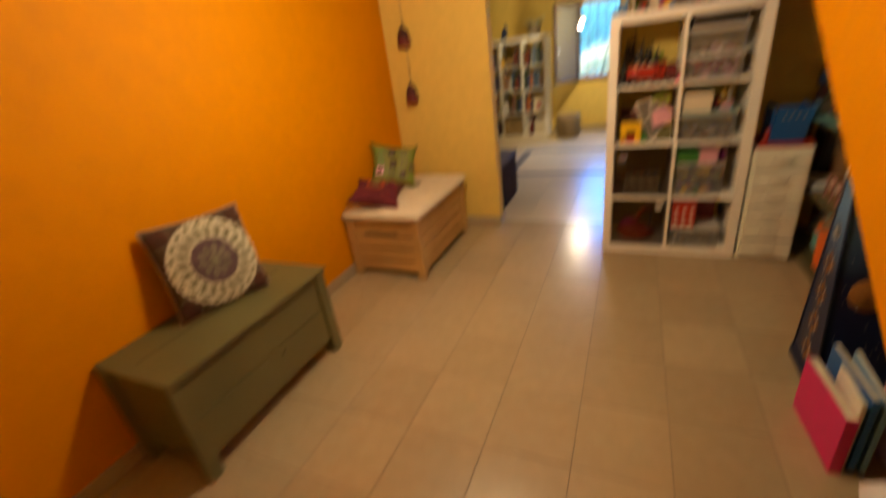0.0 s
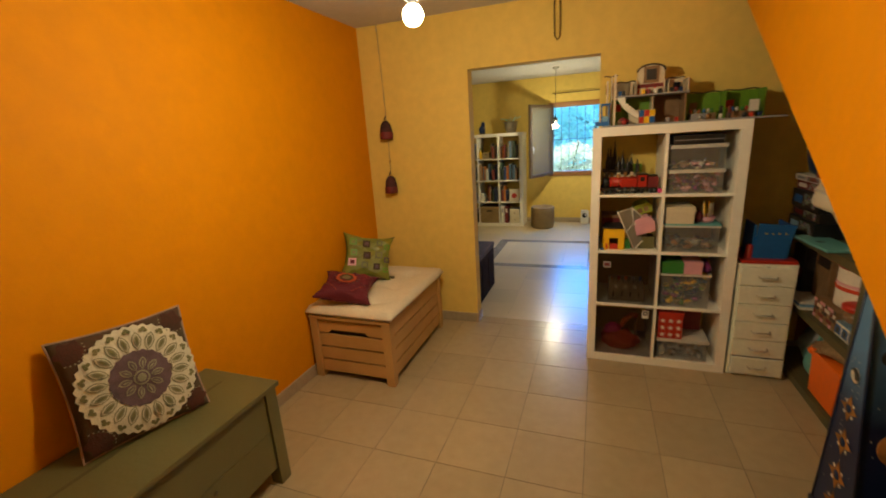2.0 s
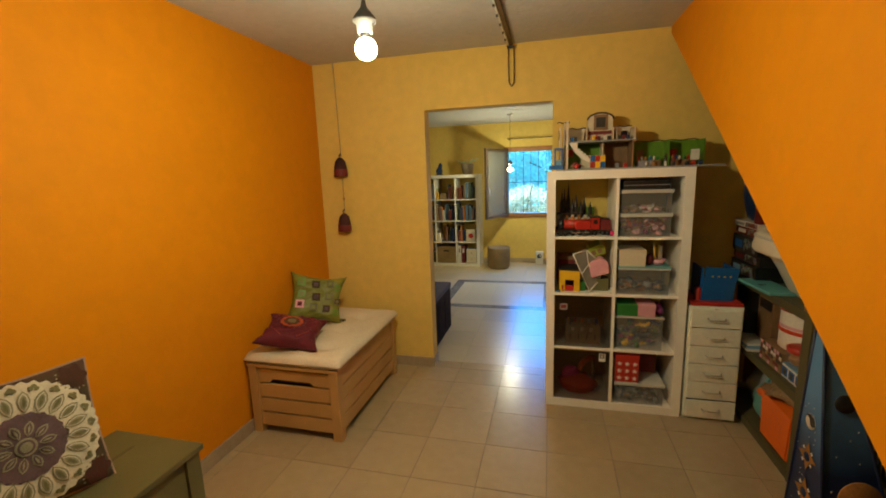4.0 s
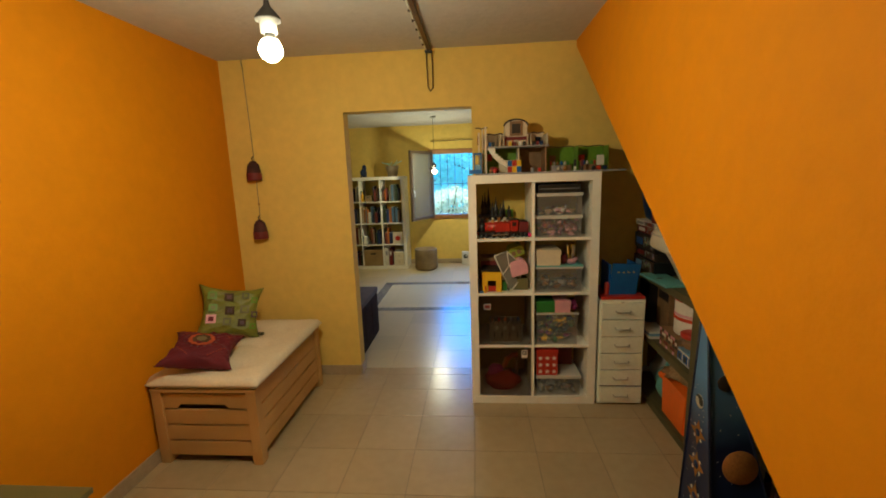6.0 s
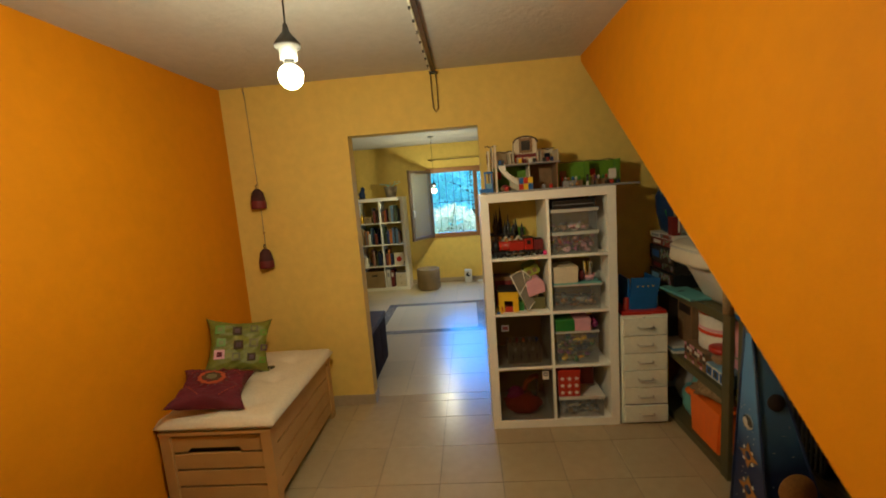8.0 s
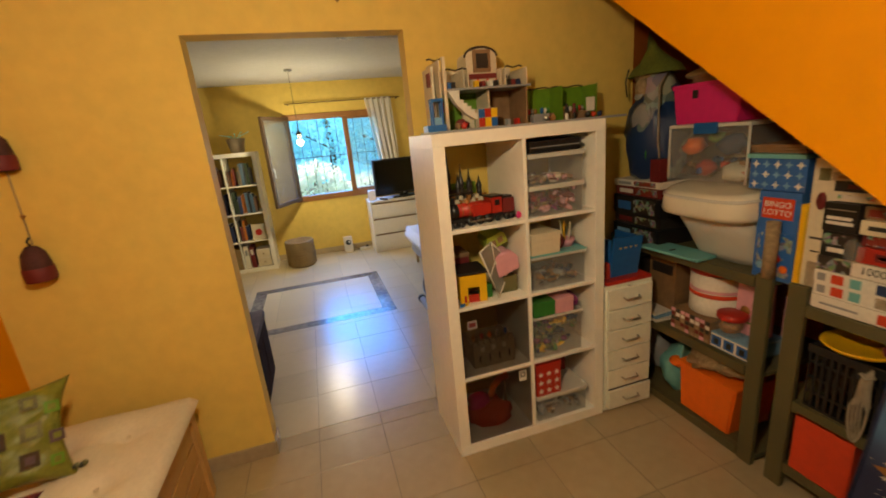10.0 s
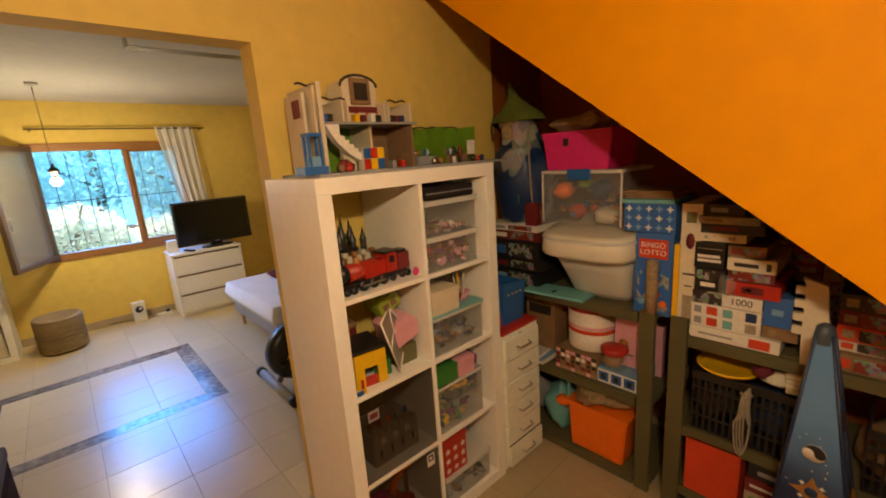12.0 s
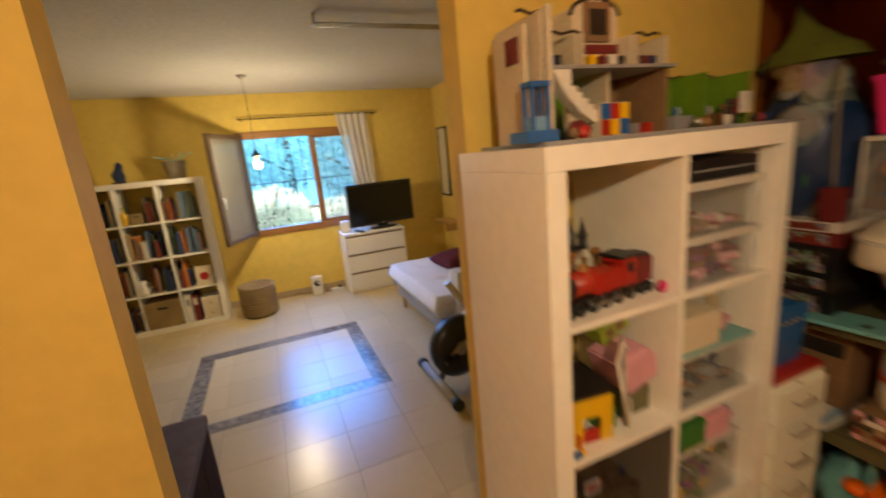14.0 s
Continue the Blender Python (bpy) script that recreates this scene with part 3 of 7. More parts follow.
def padded(w, d, h, tufts=(), seed=0, sink=0.02):
    """A mattress-like pad with rounded edges and pressed tufts."""
    bm = bmesh.new()
    nx, ny = 30, 40
    top, bot = [], []
    for j in range(ny + 1):
        for i in range(nx + 1):
            u, v = i / nx, j / ny
            e = min(u * w, (1 - u) * w, v * d, (1 - v) * d)
            k = math.sqrt(max(0.0, 1 - (1 - min(1, e / 0.03)) ** 2))
            dent = sum(math.exp(-((u * w - a) ** 2 + (v * d - b) ** 2) / 0.0022) + 0.55 * math.exp(-((u * w - a) ** 2 / 0.012 + (v * d - b) ** 2 / 0.0006)) for a, b in tufts)
            wob = 0.007 * noise.noise(Vector((u * w * 7, v * d * 7, seed))) + 0.004 * noise.noise(Vector((u * w * 24, v * d * 24, seed)))
            top.append(bm.verts.new((u * w, v * d, h * (0.45 + 0.55 * k) - sink * dent + wob * k)))
            bot.append(bm.verts.new((u * w, v * d, h * 0.40 * (1 - k))))
    s = nx + 1
    for j in range(ny):
        for i in range(nx):
            a = j * s + i
            bm.faces.new((top[a], top[a + 1], top[a + s + 1], top[a + s])).smooth = True
            bm.faces.new((bot[a], bot[a + s], bot[a + s + 1], bot[a + 1])).smooth = True
    rim = [i for i in range(s)] + [j * s + nx for j in range(1, ny + 1)] + [ny * s + i for i in range(nx - 1, -1, -1)] + [j * s for j in range(ny - 1, 0, -1)]
    for a, b in zip(rim, rim[1:] + rim[:1]):
        bm.faces.new((bot[a], bot[b], top[b], top[a])).smooth = True
    return bm


pad = thing("bench_cushion", "cream cotton tufted seat pad lying on the pine bench", "cushion", XW + 0.012, -0.655, BH + 0.018)
part("pad", padded(0.615, 0.93, 0.065, [(0.2, 0.2), (0.42, 0.2), (0.2, 0.47), (0.42, 0.47), (0.2, 0.74), (0.42, 0.74)], 0, 0.032), M["cushion"], pad)
for a, b in ((0.42, 0.2), (0.2, 0.47), (0.42, 0.47), (0.2, 0.74), (0.42, 0.74), (0.2, 0.2)):
    part("tuft", lathe([(0, 0.002), (0.008, 0), (0, -0.003)], 8, None, (a, b, 0.05)), M["cushion"], pad)


def pillow_bm(w, h, thick, seed=0, nx=28, pinch=0.06, crease=0.0):
    """A stuffed square cushion standing in the x-z plane, with pinched corners."""
    bm = bmesh.new()
    grid = {}
    for side in (1, -1):
        for j in range(nx + 1):
            for i in range(nx + 1):
                u, v = 2 * i / nx - 1, 2 * j / nx - 1
                edge = i in (0, nx) or j in (0, nx)
                if side == -1 and edge:
                    grid[side, i, j] = grid[1, i, j]
                    continue
                full = ((1 - u ** 4) * (1 - v ** 4)) ** 0.5
                pull = 1 - pinch * (1 - u * u) * abs(v) ** 3
                pull2 = 1 - pinch * (1 - v * v) * abs(u) ** 3
                wob = 0.006 * noise.noise(Vector((u * 3, v * 3, seed + side)))
                if crease:
                    wob += crease * (noise.noise(Vector((u * 2.2 + v * 3.0, v * 1.1, seed + 5 * side))) - 1.3 * abs(noise.noise(Vector((u * 3.0 - v * 4.0, v * 2.0 + u, seed)))))
                grid[side, i, j] = bm.verts.new((u * w / 2 * pull2, -side * (thick / 2 * full + wob * full), v * h / 2 * pull))
    for side in (1, -1):
        for j in range(nx):
            for i in range(nx):
                q = [grid[side, i, j], grid[side, i + 1, j], grid[side, i + 1, j + 1], grid[side, i, j + 1]]
                bm.faces.new(q if side == 1 else q[::-1]).smooth = True
    return bm


def on_pillow(w, h, thick, x, z, lift=0.002):
    """A point on the front of such a cushion."""
    u, v = x / (w / 2), z / (h / 2)
    full = (max(0.0, (1 - u ** 4) * (1 - v ** 4))) ** 0.5
    return (x, -(thick / 2 * full) - lift, z)


def patch(w, h, thick, pts, lift=0.002, bm=None):
    """A flat shape of cloth laid on a cushion's front, fanned from its middle."""
    own = bmesh.new()
    cx, cz = sum(p[0] for p in pts) / len(pts), sum(p[1] for p in pts) / len(pts)
    rings = []
    for s in (1.0, 0.66, 0.33):
        rings.append([own.verts.new(on_pillow(w, h, thick, cx + (px - cx) * s, cz + (pz - cz) * s, lift)) for px, pz in pts])
    mid = own.verts.new(on_pillow(w, h, thick, cx, cz, lift))
    n = len(pts)
    for a, b in zip(rings, rings[1:]):
        for i in range(n):
            own.faces.new((a[i], a[(i + 1) % n], b[(i + 1) % n], b[i])).smooth = True
    for i in range(n):
        own.faces.new((rings[-1][i], rings[-1][(i + 1) % n], mid)).smooth = True
    return own if bm is None else merge(bm, own)


def disc(r, cx=0.0, cz=0.0, n=24, sx=1.0, scallop=0.0, lobes=0, phase=0.0):
    return [(cx + sx * r * (1 + scallop * math.cos(lobes * 2 * math.pi * i / n)) * math.cos(2 * math.pi * i / n + phase), cz + r * (1 + scallop * math.cos(lobes * 2 * math.pi * i / n)) * math.sin(2 * math.pi * i / n + phase)) for i in range(n)]


def petal(r0, r1, half, a):
    """A pointed leaf shape from radius r0 to r1 in direction a."""
    out = []
    for s, t in ((0, 0), (0.25, 0.75), (0.55, 1), (0.8, 0.7), (1, 0), (0.8, -0.7), (0.55, -1), (0.25, -0.75)):
        r, o = r0 + (r1 - r0) * s, half * t
        out.append((r * math.cos(a) - o * math.sin(a), r * math.sin(a) + o * math.cos(a)))
    return out


# brown cushion with a large embroidered medallion, leaning on the orange wall
PW, PH, PT = 0.415, 0.425, 0.10
medal = thing("throw_pillow", "dark brown cushion with an embroidered ivory medallion against the orange wall", "cushion")
medal.matrix_basis = pose(-1.565, -1.785, 0.500 + 0.203, 0, 0, 73) @ pose(0, 0, 0, -17, 1.5, 0)
part("cover", pillow_bm(PW, PH, PT, 3), M["brown_cloth"], medal)
edge_pts = [(PW / 2 * u, PH / 2 * (1 - 0.06 * (1 - u * u)) * sgn) for sgn, us in ((1, range(-10, 11)), (-1, range(10, -11, -1))) for u in [k / 10 for k in us]]
side_pts = [(PW / 2 * (1 - 0.06 * (1 - v * v)) * sgn, PH / 2 * v) for sgn, v in [(-1, k / 10) for k in range(-9, 10)]]
part("piping", tube([(x, 0, z) for x, z in side_pts + edge_pts[:21]] + [(PW / 2 * (1 - 0.06 * (1 - v * v)), 0, PH / 2 * v) for v in [k / 10 for k in range(9, -10, -1)]] + [(x, 0, z) for x, z in edge_pts[21:]] + [(side_pts[0][0], 0, side_pts[0][1])], 0.0042, 6), M["piping"], medal, "dusty pink piped seam")


def medallion_at(r, a):
    """A point of the slightly oval medallion."""
    return (0.006 + 0.96 * r * math.cos(a), r * math.sin(a))


def oval(pts):
    return [(0.006 + 0.96 * x, z) for x, z in pts]


for sx, sz in ((-1, -1), (1, -1), (1, 1), (-1, 1)):
    part("corner_embroidery", patch(PW, PH, PT, disc(0.040, sx * 0.155, sz * 0.160, 30, scallop=0.18, lobes=6), 0.003), M["russet"], medal, "dark russet corner embroidery")
    for k in range(9):
        a = math.atan2(-sz, -sx) + (k - 4) * 0.26
        part("corner_dot", patch(PW, PH, PT, disc(0.0034, sx * 0.165 + 0.050 * math.cos(a), sz * 0.170 + 0.050 * math.sin(a), 5), 0.004), M["leaf_thread"], medal)
part("medallion", patch(PW, PH, PT, oval(disc(0.193, n=160, scallop=0.022, lobes=40)), 0.004), M["ivory_cloth"], medal, "ivory embroidered ground with a ragged edge")
for k in range(20):
    a = 2 * math.pi * (k + 0.5) / 20
    pt = part("petal", patch(PW, PH, PT, oval(petal(0.098, 0.168, 0.0175, a)), 0.006), M["leaf_thread"], medal, "looped petal in olive thread")
    inner = part("petal_ground", patch(PW, PH, PT, oval(petal(0.104, 0.162, 0.0128, a)), 0.0075), M["ivory_cloth"], pt)
    part("petal_loop", patch(PW, PH, PT, oval(petal(0.108, 0.157, 0.0098, a)), 0.009), M["leaf_thread"], pt)
    part("petal_vein", patch(PW, PH, PT, oval(petal(0.116, 0.150, 0.0048, a)), 0.0105), M["olive_cloth"], pt)
    b = 2 * math.pi * k / 20
    for q in (-1, 0, 1):
        cx, cz = medallion_at(0.172 + (0.007 if q == 0 else 0), b + q * 0.042)
        part("clover", patch(PW, PH, PT, disc(0.0072, cx, cz, 7), 0.006 + 0.0006 * (q + 1)), M["olive_cloth"], medal, "dark olive clover leaf")
part("rosette", patch(PW, PH, PT, oval(disc(0.100, n=60, scallop=0.03, lobes=20)), 0.0065), M["plum_cloth"], medal, "plum grey embroidered centre")
for k in range(10):
    a = 2 * math.pi * k / 10
    cp = part("centre_petal", patch(PW, PH, PT, oval(petal(0.030, 0.076, 0.0125, a)), 0.009), M["leaf_thread"], medal)
    part("centre_petal_ground", patch(PW, PH, PT, oval(petal(0.034, 0.070, 0.0078, a)), 0.0105), M["plum_cloth"], cp)
    part("centre_petal_vein", patch(PW, PH, PT, oval(petal(0.038, 0.064, 0.0030, a)), 0.0118), M["leaf_thread"], cp)
part("rosette_eye", patch(PW, PH, PT, oval(disc(0.027, n=20)), 0.010), M["leaf_thread"], medal)
part("rosette_eye", patch(PW, PH, PT, oval(disc(0.021, n=20)), 0.0115), M["plum_cloth"], medal)
part("rosette_eye", patch(PW, PH, PT, oval(disc(0.015, n=20)), 0.013), M["leaf_thread"], medal)

# maroon cushion lying back on the pad
mar = thing("throw_pillow", "maroon velvet cushion with orange embroidered flower on the cream pad", "cushion")
mar.matrix_basis = pose(-1.49, -0.47, BH + 0.018 + 0.065 + 0.080, 0, 0, 60) @ pose(0, 0, 0, -76, 4, 0) @ pose(0, 0, 0, 0, 40, 0)
part("cover", pillow_bm(0.37, 0.37, 0.105, 5, nx=44, pinch=0.24, crease=0.022), M["maroon"], mar)
flower = part("flower", patch(0.37, 0.37, 0.105, disc(0.066, -0.015, 0.02, n=36, scallop=0.06, lobes=12), 0.006), M["orange_cloth"], mar, "faded orange embroidered ring")
part("flower_heart", patch(0.37, 0.37, 0.105, disc(0.046, -0.015, 0.02, n=24, scallop=0.10, lobes=8), 0.008), M["brown_cloth"], flower)
part("flower_heart", patch(0.37, 0.37, 0.105, disc(0.026, -0.015, 0.02, n=16, scallop=0.08, lobes=8), 0.010), M["green_wood"], flower)
for k in range(16):
    part("stitch", patch(0.37, 0.37, 0.105, [(p - 0.015, q + 0.02) for p, q in petal(0.074, 0.090, 0.004, 2 * math.pi * k / 16)], 0.006), M["plum_cloth"], mar)
for sx, sz in ((-1, -1), (1, -1), (1, 1), (-1, 1)):
    for i in range(7):
        part("stitch", patch(0.37, 0.37, 0.105, disc(0.0035, sx * (0.05 + i * 0.011), sz * (0.128 - i * 0.011), 6), 0.006), M["orange_cloth"], mar)

# green patchwork cushion behind it
grn = thing("throw_pillow", "green silk patchwork cushion leaning behind the maroon one", "cushion")
grn.matrix_basis = pose(-1.54, -0.10, BH + 0.018 + 0.065 + 0.175, 0, 0, 34) @ pose(0, 0, 0, -26, 13, 0)
part("cover", pillow_bm(0.385, 0.35, 0.11, 8, nx=40, pinch=0.20, crease=0.012), M["green_silk"], grn)
for cx, cz, w_, mm in ((-0.115, 0.095, 0.026, "lime"), (-0.02, 0.085, 0.027, "brown_cloth"), (0.075, 0.10, 0.022, "olive_cloth"), (0.13, 0.075, 0.020, "lime"), (-0.105, 0.015, 0.024, "lime"), (-0.01, 0.0, 0.027, "brown_cloth"),
                       (0.075, 0.01, 0.027, "olive_cloth"), (-0.11, -0.055, 0.028, "pink_lt"), (-0.02, -0.07, 0.024, "olive_cloth"), (0.065, -0.075, 0.024, "brown_cloth"), (0.135, -0.02, 0.020, "plum_cloth"), (0.13, -0.095, 0.018, "lime")):
    pq = part("patch", patch(0.385, 0.35, 0.11, [(cx - w_, cz - w_), (cx + w_, cz - w_ * 0.9), (cx + w_ * 0.95, cz + w_), (cx - w_, cz + w_ * 0.95)], 0.005), M[mm], grn)
    part("patch_centre", patch(0.385, 0.35, 0.11, [(cx - w_ * 0.5, cz - w_ * 0.5), (cx + w_ * 0.5, cz - w_ * 0.5), (cx + w_ * 0.5, cz + w_ * 0.5), (cx - w_ * 0.5, cz + w_ * 0.5)], 0.0065), M["maroon" if mm == "pink_lt" else "plum_cloth" if mm == "brown_cloth" else "green_silk"], pq)
for k in range(5):
    part("tassel_bead", blob(0.010, 0.010, 0.010, 0.2, k, (0.16 + 0.010 * k, -0.012, -0.135 - 0.004 * (k % 2)), sub=2), M["black"] if k % 2 else M["green_wood"], grn, "dark glass bead")

# ---- green-grey chest ----
ch = thing("blanket_chest", "grey-green stained wooden chest against the orange wall", "chest", XW + 0.015, -2.30, 0)
CW, CD, CH = 0.42, 0.885, 0.50
part("lid", box_bm(0, 0, CH - 0.022, CW + 0.012, CD + 0.012, CH, 0.004), M["green_wood"], ch)
part("lid_batten", box_bm(0.17, 0.06, CH, 0.185, CD - 0.06, CH + 0.001), M["shelf_wood"], ch)
for px, py in ((0, 0), (CW - 0.06, 0), (0, CD - 0.06), (CW - 0.06, CD - 0.06)):
    part("leg", box_bm(px, py, 0, px + 0.06, py + 0.06, CH - 0.022, 0.003), M["green_wood"], ch)
for y0, y1 in ((0.012, 0.03), (CD - 0.03, CD - 0.012)):
    part("end_panel", box_bm(0.06, y0, 0.09, CW - 0.06, y1, CH - 0.022, 0.002), M["green_wood"], ch)
for x0, x1 in ((0.012, 0.03), (CW - 0.030, CW - 0.012)):
    part("side_board", box_bm(x0, 0.06, 0.09, x1, CD - 0.06, 0.28, 0.003), M["green_wood"], ch)
    part("side_board", box_bm(x0, 0.06, 0.283, x1, CD - 0.06, CH - 0.022, 0.003), M["green_wood"], ch)
part("bottom", box_bm(0.03, 0.03, 0.09, CW - 0.03, CD - 0.03, 0.11), M["shelf_wood"], ch)
part("knot", lathe([(0, 0.001), (0.011, 0.0), (0, -0.002)], 10, None, (0, 0, 0)), M["shelf_wood"], ch).matrix_basis = pose(CW - 0.0115, 0.52, 0.24, 0, 90, 0)

# ---- bulbs, rail and bells ----
def pendant(x, y, z_bulb, z_ceiling, label, far=False):
    """A bare lit bulb under a socket; origin at the ceiling."""
    t = thing("pendant_lamp", label, "lamp", x, y, z_ceiling)
    drop = z_bulb - z_ceiling
    part("cable", tube([(0, 0, 0), (0.002, 0, drop * 0.5), (0, 0, drop + 0.13)], 0.0028, 6), M["iron"], t)
    part("ceiling_rose", lathe([(0.0, 0), (0.04, 0), (0.038, -0.02), (0.01, -0.035), (0, -0.035)], 20), M["ceiling"] if far else M["iron"], t)
    part("socket", lathe([(0.0, drop + 0.145), (0.006, drop + 0.14), (0.010, drop + 0.12), (0.036, drop + 0.088), (0.036, drop + 0.078), (0.024, drop + 0.072), (0.024, drop + 0.045), (0, drop + 0.045)], 24), M["iron"], t, "dark metal lamp socket")
    part("collar", lathe([(0.0, drop + 0.082), (0.0255, drop + 0.079), (0.0255, drop + 0.073), (0.0, drop + 0.072)], 20), M["chrome"], t)
    part("neck", lathe([(0.0, drop + 0.024), (0.015, drop + 0.026), (0.014, drop + 0.036), (0.016, drop + 0.050), (0, drop + 0.050)], 20), M["iron"], t)
    bulb = part("bulb", lathe([(0.0, drop - 0.034)] + [(0.034 * math.sin(q * 0.25), drop - 0.034 * math.cos(q * 0.25)) for q in range(1, 11)] + [(0.0, drop + 0.0275)], 24), M["bulb"], t, "glowing round glass bulb")
    return t


pendant(BULB_A[0], BULB_A[1], BULB_A[2], CEIL, "bare lit globe bulb on a dark socket hanging from the ceiling")
pendant(BULB_B[0], BULB_B[1], BULB_B[2], CEIL - 0.04, "bare lit bulb hanging on a long cord in the far room", True)

rail = thing("ceiling_rail", "dark metal rail with cords fixed along the ceiling", "rail", -0.24, 0.39, CEIL)
part("rail", box_bm(-0.012, -2.2, -0.022, 0.012, -0.004, 0.0, 0.002), M["copper"], rail)
part("rail_lip", box_bm(-0.022, -2.2, -0.026, -0.013, -0.004, -0.003, 0.001), M["white_metal"], rail)
for i in range(14):
    part("runner", box_bm(-0.026, -0.06 - i * 0.14, -0.036, -0.016, -0.045 - i * 0.14, -0.027, 0.001), M["iron"], rail)
part("bracket", box_bm(-0.024, -0.055, -0.04, 0.024, -0.03, -0.027, 0.002), M["iron"], rail)
cord = [(-0.018, -0.02, -0.03), (-0.020, -0.008, -0.10), (-0.016, -0.008, -0.245), (0.0, -0.008, -0.272), (0.017, -0.008, -0.25), (0.018, -0.008, -0.10), (0.015, -0.02, -0.03)]
part("cord", tube(cord, 0.0042, 6), M["copper"], rail, "looped cord hanging down the wall")

hang = thing("bell_string", "rope with two dark red felt bells hanging on the yellow wall", "wind bells", -1.535, 0.375, CEIL - 0.025)
part("hook", tube([(0, 0.0, 0.025), (0, -0.01, -0.02), (0.008, -0.012, -0.028)], 0.003, 6), M["steel"], hang)
rope = [(0, 0, -0.01), (0.006, 0.0, -0.30), (0.012, 0.0, -0.66)]
part("rope", tube(rope, 0.0022, 6), M["string"], hang)
part("rope", tube([(0.012, 0, -0.80), (0.010, 0, -1.08)], 0.0022, 6), M["string"], hang)
part("bead", lathe([(0, 0.012), (0.009, 0), (0, -0.012)], 10, None, (0.011, 0, -0.97)), M["gold"], hang)
for z in (-0.66, -1.08):
    bell = part("bell", lathe([(0, 0), (0.018, -0.004), (0.038, -0.03), (0.046, -0.07), (0.048, -0.14), (0.045, -0.14), (0.040, -0.06), (0, -0.03)], 24, None, (0.012, -0.02, z)), mat("bell_felt", (0.07, 0.02, 0.02), 0.85, vary=0.4, scale=40) if z == -0.66 else bpy.data.materials["bell_felt"], hang)
    part("band", lathe([(0.0485, -0.085), (0.0505, -0.09), (0.0505, -0.132), (0.0485, -0.138)], 24, None, (0.012, -0.02, z)), M["darkred"], bell, "dark red band")
    part("loop", tube([(0.012, -0.01, z + 0.03), (0.005, -0.02, z + 0.015), (0.012, -0.02, z)], 0.004, 6), M["iron"], bell)

# ---- far room ----
def book(parent_group, x, y, z, w, h, d, material, lean=0):
    """A closed book standing on its bottom edge, its spine at y = 0."""
    t = thing("book", "hardback book with a coloured spine standing on the white shelf", "book", x, y, z, 0, parent_group)
    if lean:
        t.matrix_basis = pose(x, y, z, 0, lean, 0)
    part("cover", box_bm(0, 0, 0, w, d, h, 0.0015), material, t)
    part("page_block", box_bm(0.003, 0.006, h - 0.001, w - 0.003, d - 0.003, h + 0.0006), M["ivory_cloth"], t)
    return t


BX, BY = -2.54, 4.045
fs = cube_shelf(BX, BY, 4, 4, "white four-by-four cube shelf filled with books against the far yellow wall")
FW = 0.11 + 0.34 * 4 - 0.01
fcw, fch = (FW - 0.10) / 4, (0.11 + 0.345 * 4 - 0.10) / 4
book_mats = [mat("book_%s" % n, c, 0.6, vary=0.15, scale=20) for n, c in (("red", (0.20, 0.04, 0.03)), ("navy", (0.03, 0.05, 0.15)), ("white", (0.6, 0.58, 0.5)), ("grey", (0.2, 0.2, 0.2)), ("tan", (0.4, 0.28, 0.14)), ("green", (0.06, 0.09, 0.05)), ("black", (0.03, 0.03, 0.03)), ("orange", (0.6, 0.2, 0.03)), ("blue", (0.10, 0.17, 0.26)), ("rose", (0.35, 0.20, 0.14)))]
rng = random.Random(11)
for c in (1, 2, 3):
    for r in range(4):
        if (c, r) in ((2, 0), (3, 0)):
            continue
        x, x1 = BX + 0.05 + fcw * c + 0.014, BX + 0.05 + fcw * (c + 1) - 0.012
        z = 0.05 + fch * r + (0.0085 if r else 0.001)
        x += {(2, 3): 0.19, (2, 1): 0.12}.get((c, r), 0)
        x1 -= 0.15 if (c, r) == (3, 1) else 0
        while x < x1 - 0.045:
            w = rng.uniform(0.014, 0.038)
            hgt = rng.uniform(0.17, 0.275)
            if x + w > x1 - 0.01:
                break
            book("books on the far shelf", x, BY + rng.uniform(0.02, 0.09), z, w, hgt, rng.uniform(0.13, 0.2), rng.choice(book_mats))
            x += w + 0.0015
            if rng.random() < 0.08:
                x += 0.03
# woven box in the bottom cell and a white jug, a yellow bottle
wb = thing("woven_box", "woven seagrass storage box with a hand hole in the white shelf", "box", BX + 0.05 + fcw * 2 + 0.012, BY + 0.01, 0.051)
part("body", box_bm(0, 0, 0, 0.315, 0.34, 0.27, 0.008), M["wicker"], wb)
part("hand_hole", box_bm(0.11, -0.002, 0.19, 0.20, 0.004, 0.215, 0.001), M["dark"], wb)
small = thing("woven_box", "small brown woven basket on the upper board of the white shelf", "box", BX + 0.05 + fcw * 2 + 0.08, BY + 0.04, 0.05 + fch * 3 + 0.0095)
part("body", box_bm(0, 0, 0, 0.11, 0.14, 0.10, 0.008), M["wicker"], small)
part("hand_hole", box_bm(0.035, -0.002, 0.065, 0.075, 0.004, 0.078, 0.001), M["dark"], small)
fold_x = BX + 0.05 + fcw * 3 + 0.02
for k in range(2):
    fo = thing("folder", "dark red cardboard folder standing in the bottom of the white shelf", "folder", fold_x + 0.065 * k, BY + 0.03, 0.051)
    part("cover", box_bm(0, 0, 0, 0.055, 0.22, 0.29 - 0.02 * k, 0.003), M["white_card"] if k == 0 else M["darkred"], fo)
    part("label", box_bm(0.012, -0.0015, 0.17, 0.043, 0.0, 0.24), M["white_card"] if k else M["grey"], fo)
mini = thing("small_drawer_box", "small cream box with two drawers in the white shelf", "drawer box", fold_x + 0.145, BY + 0.02, 0.051)
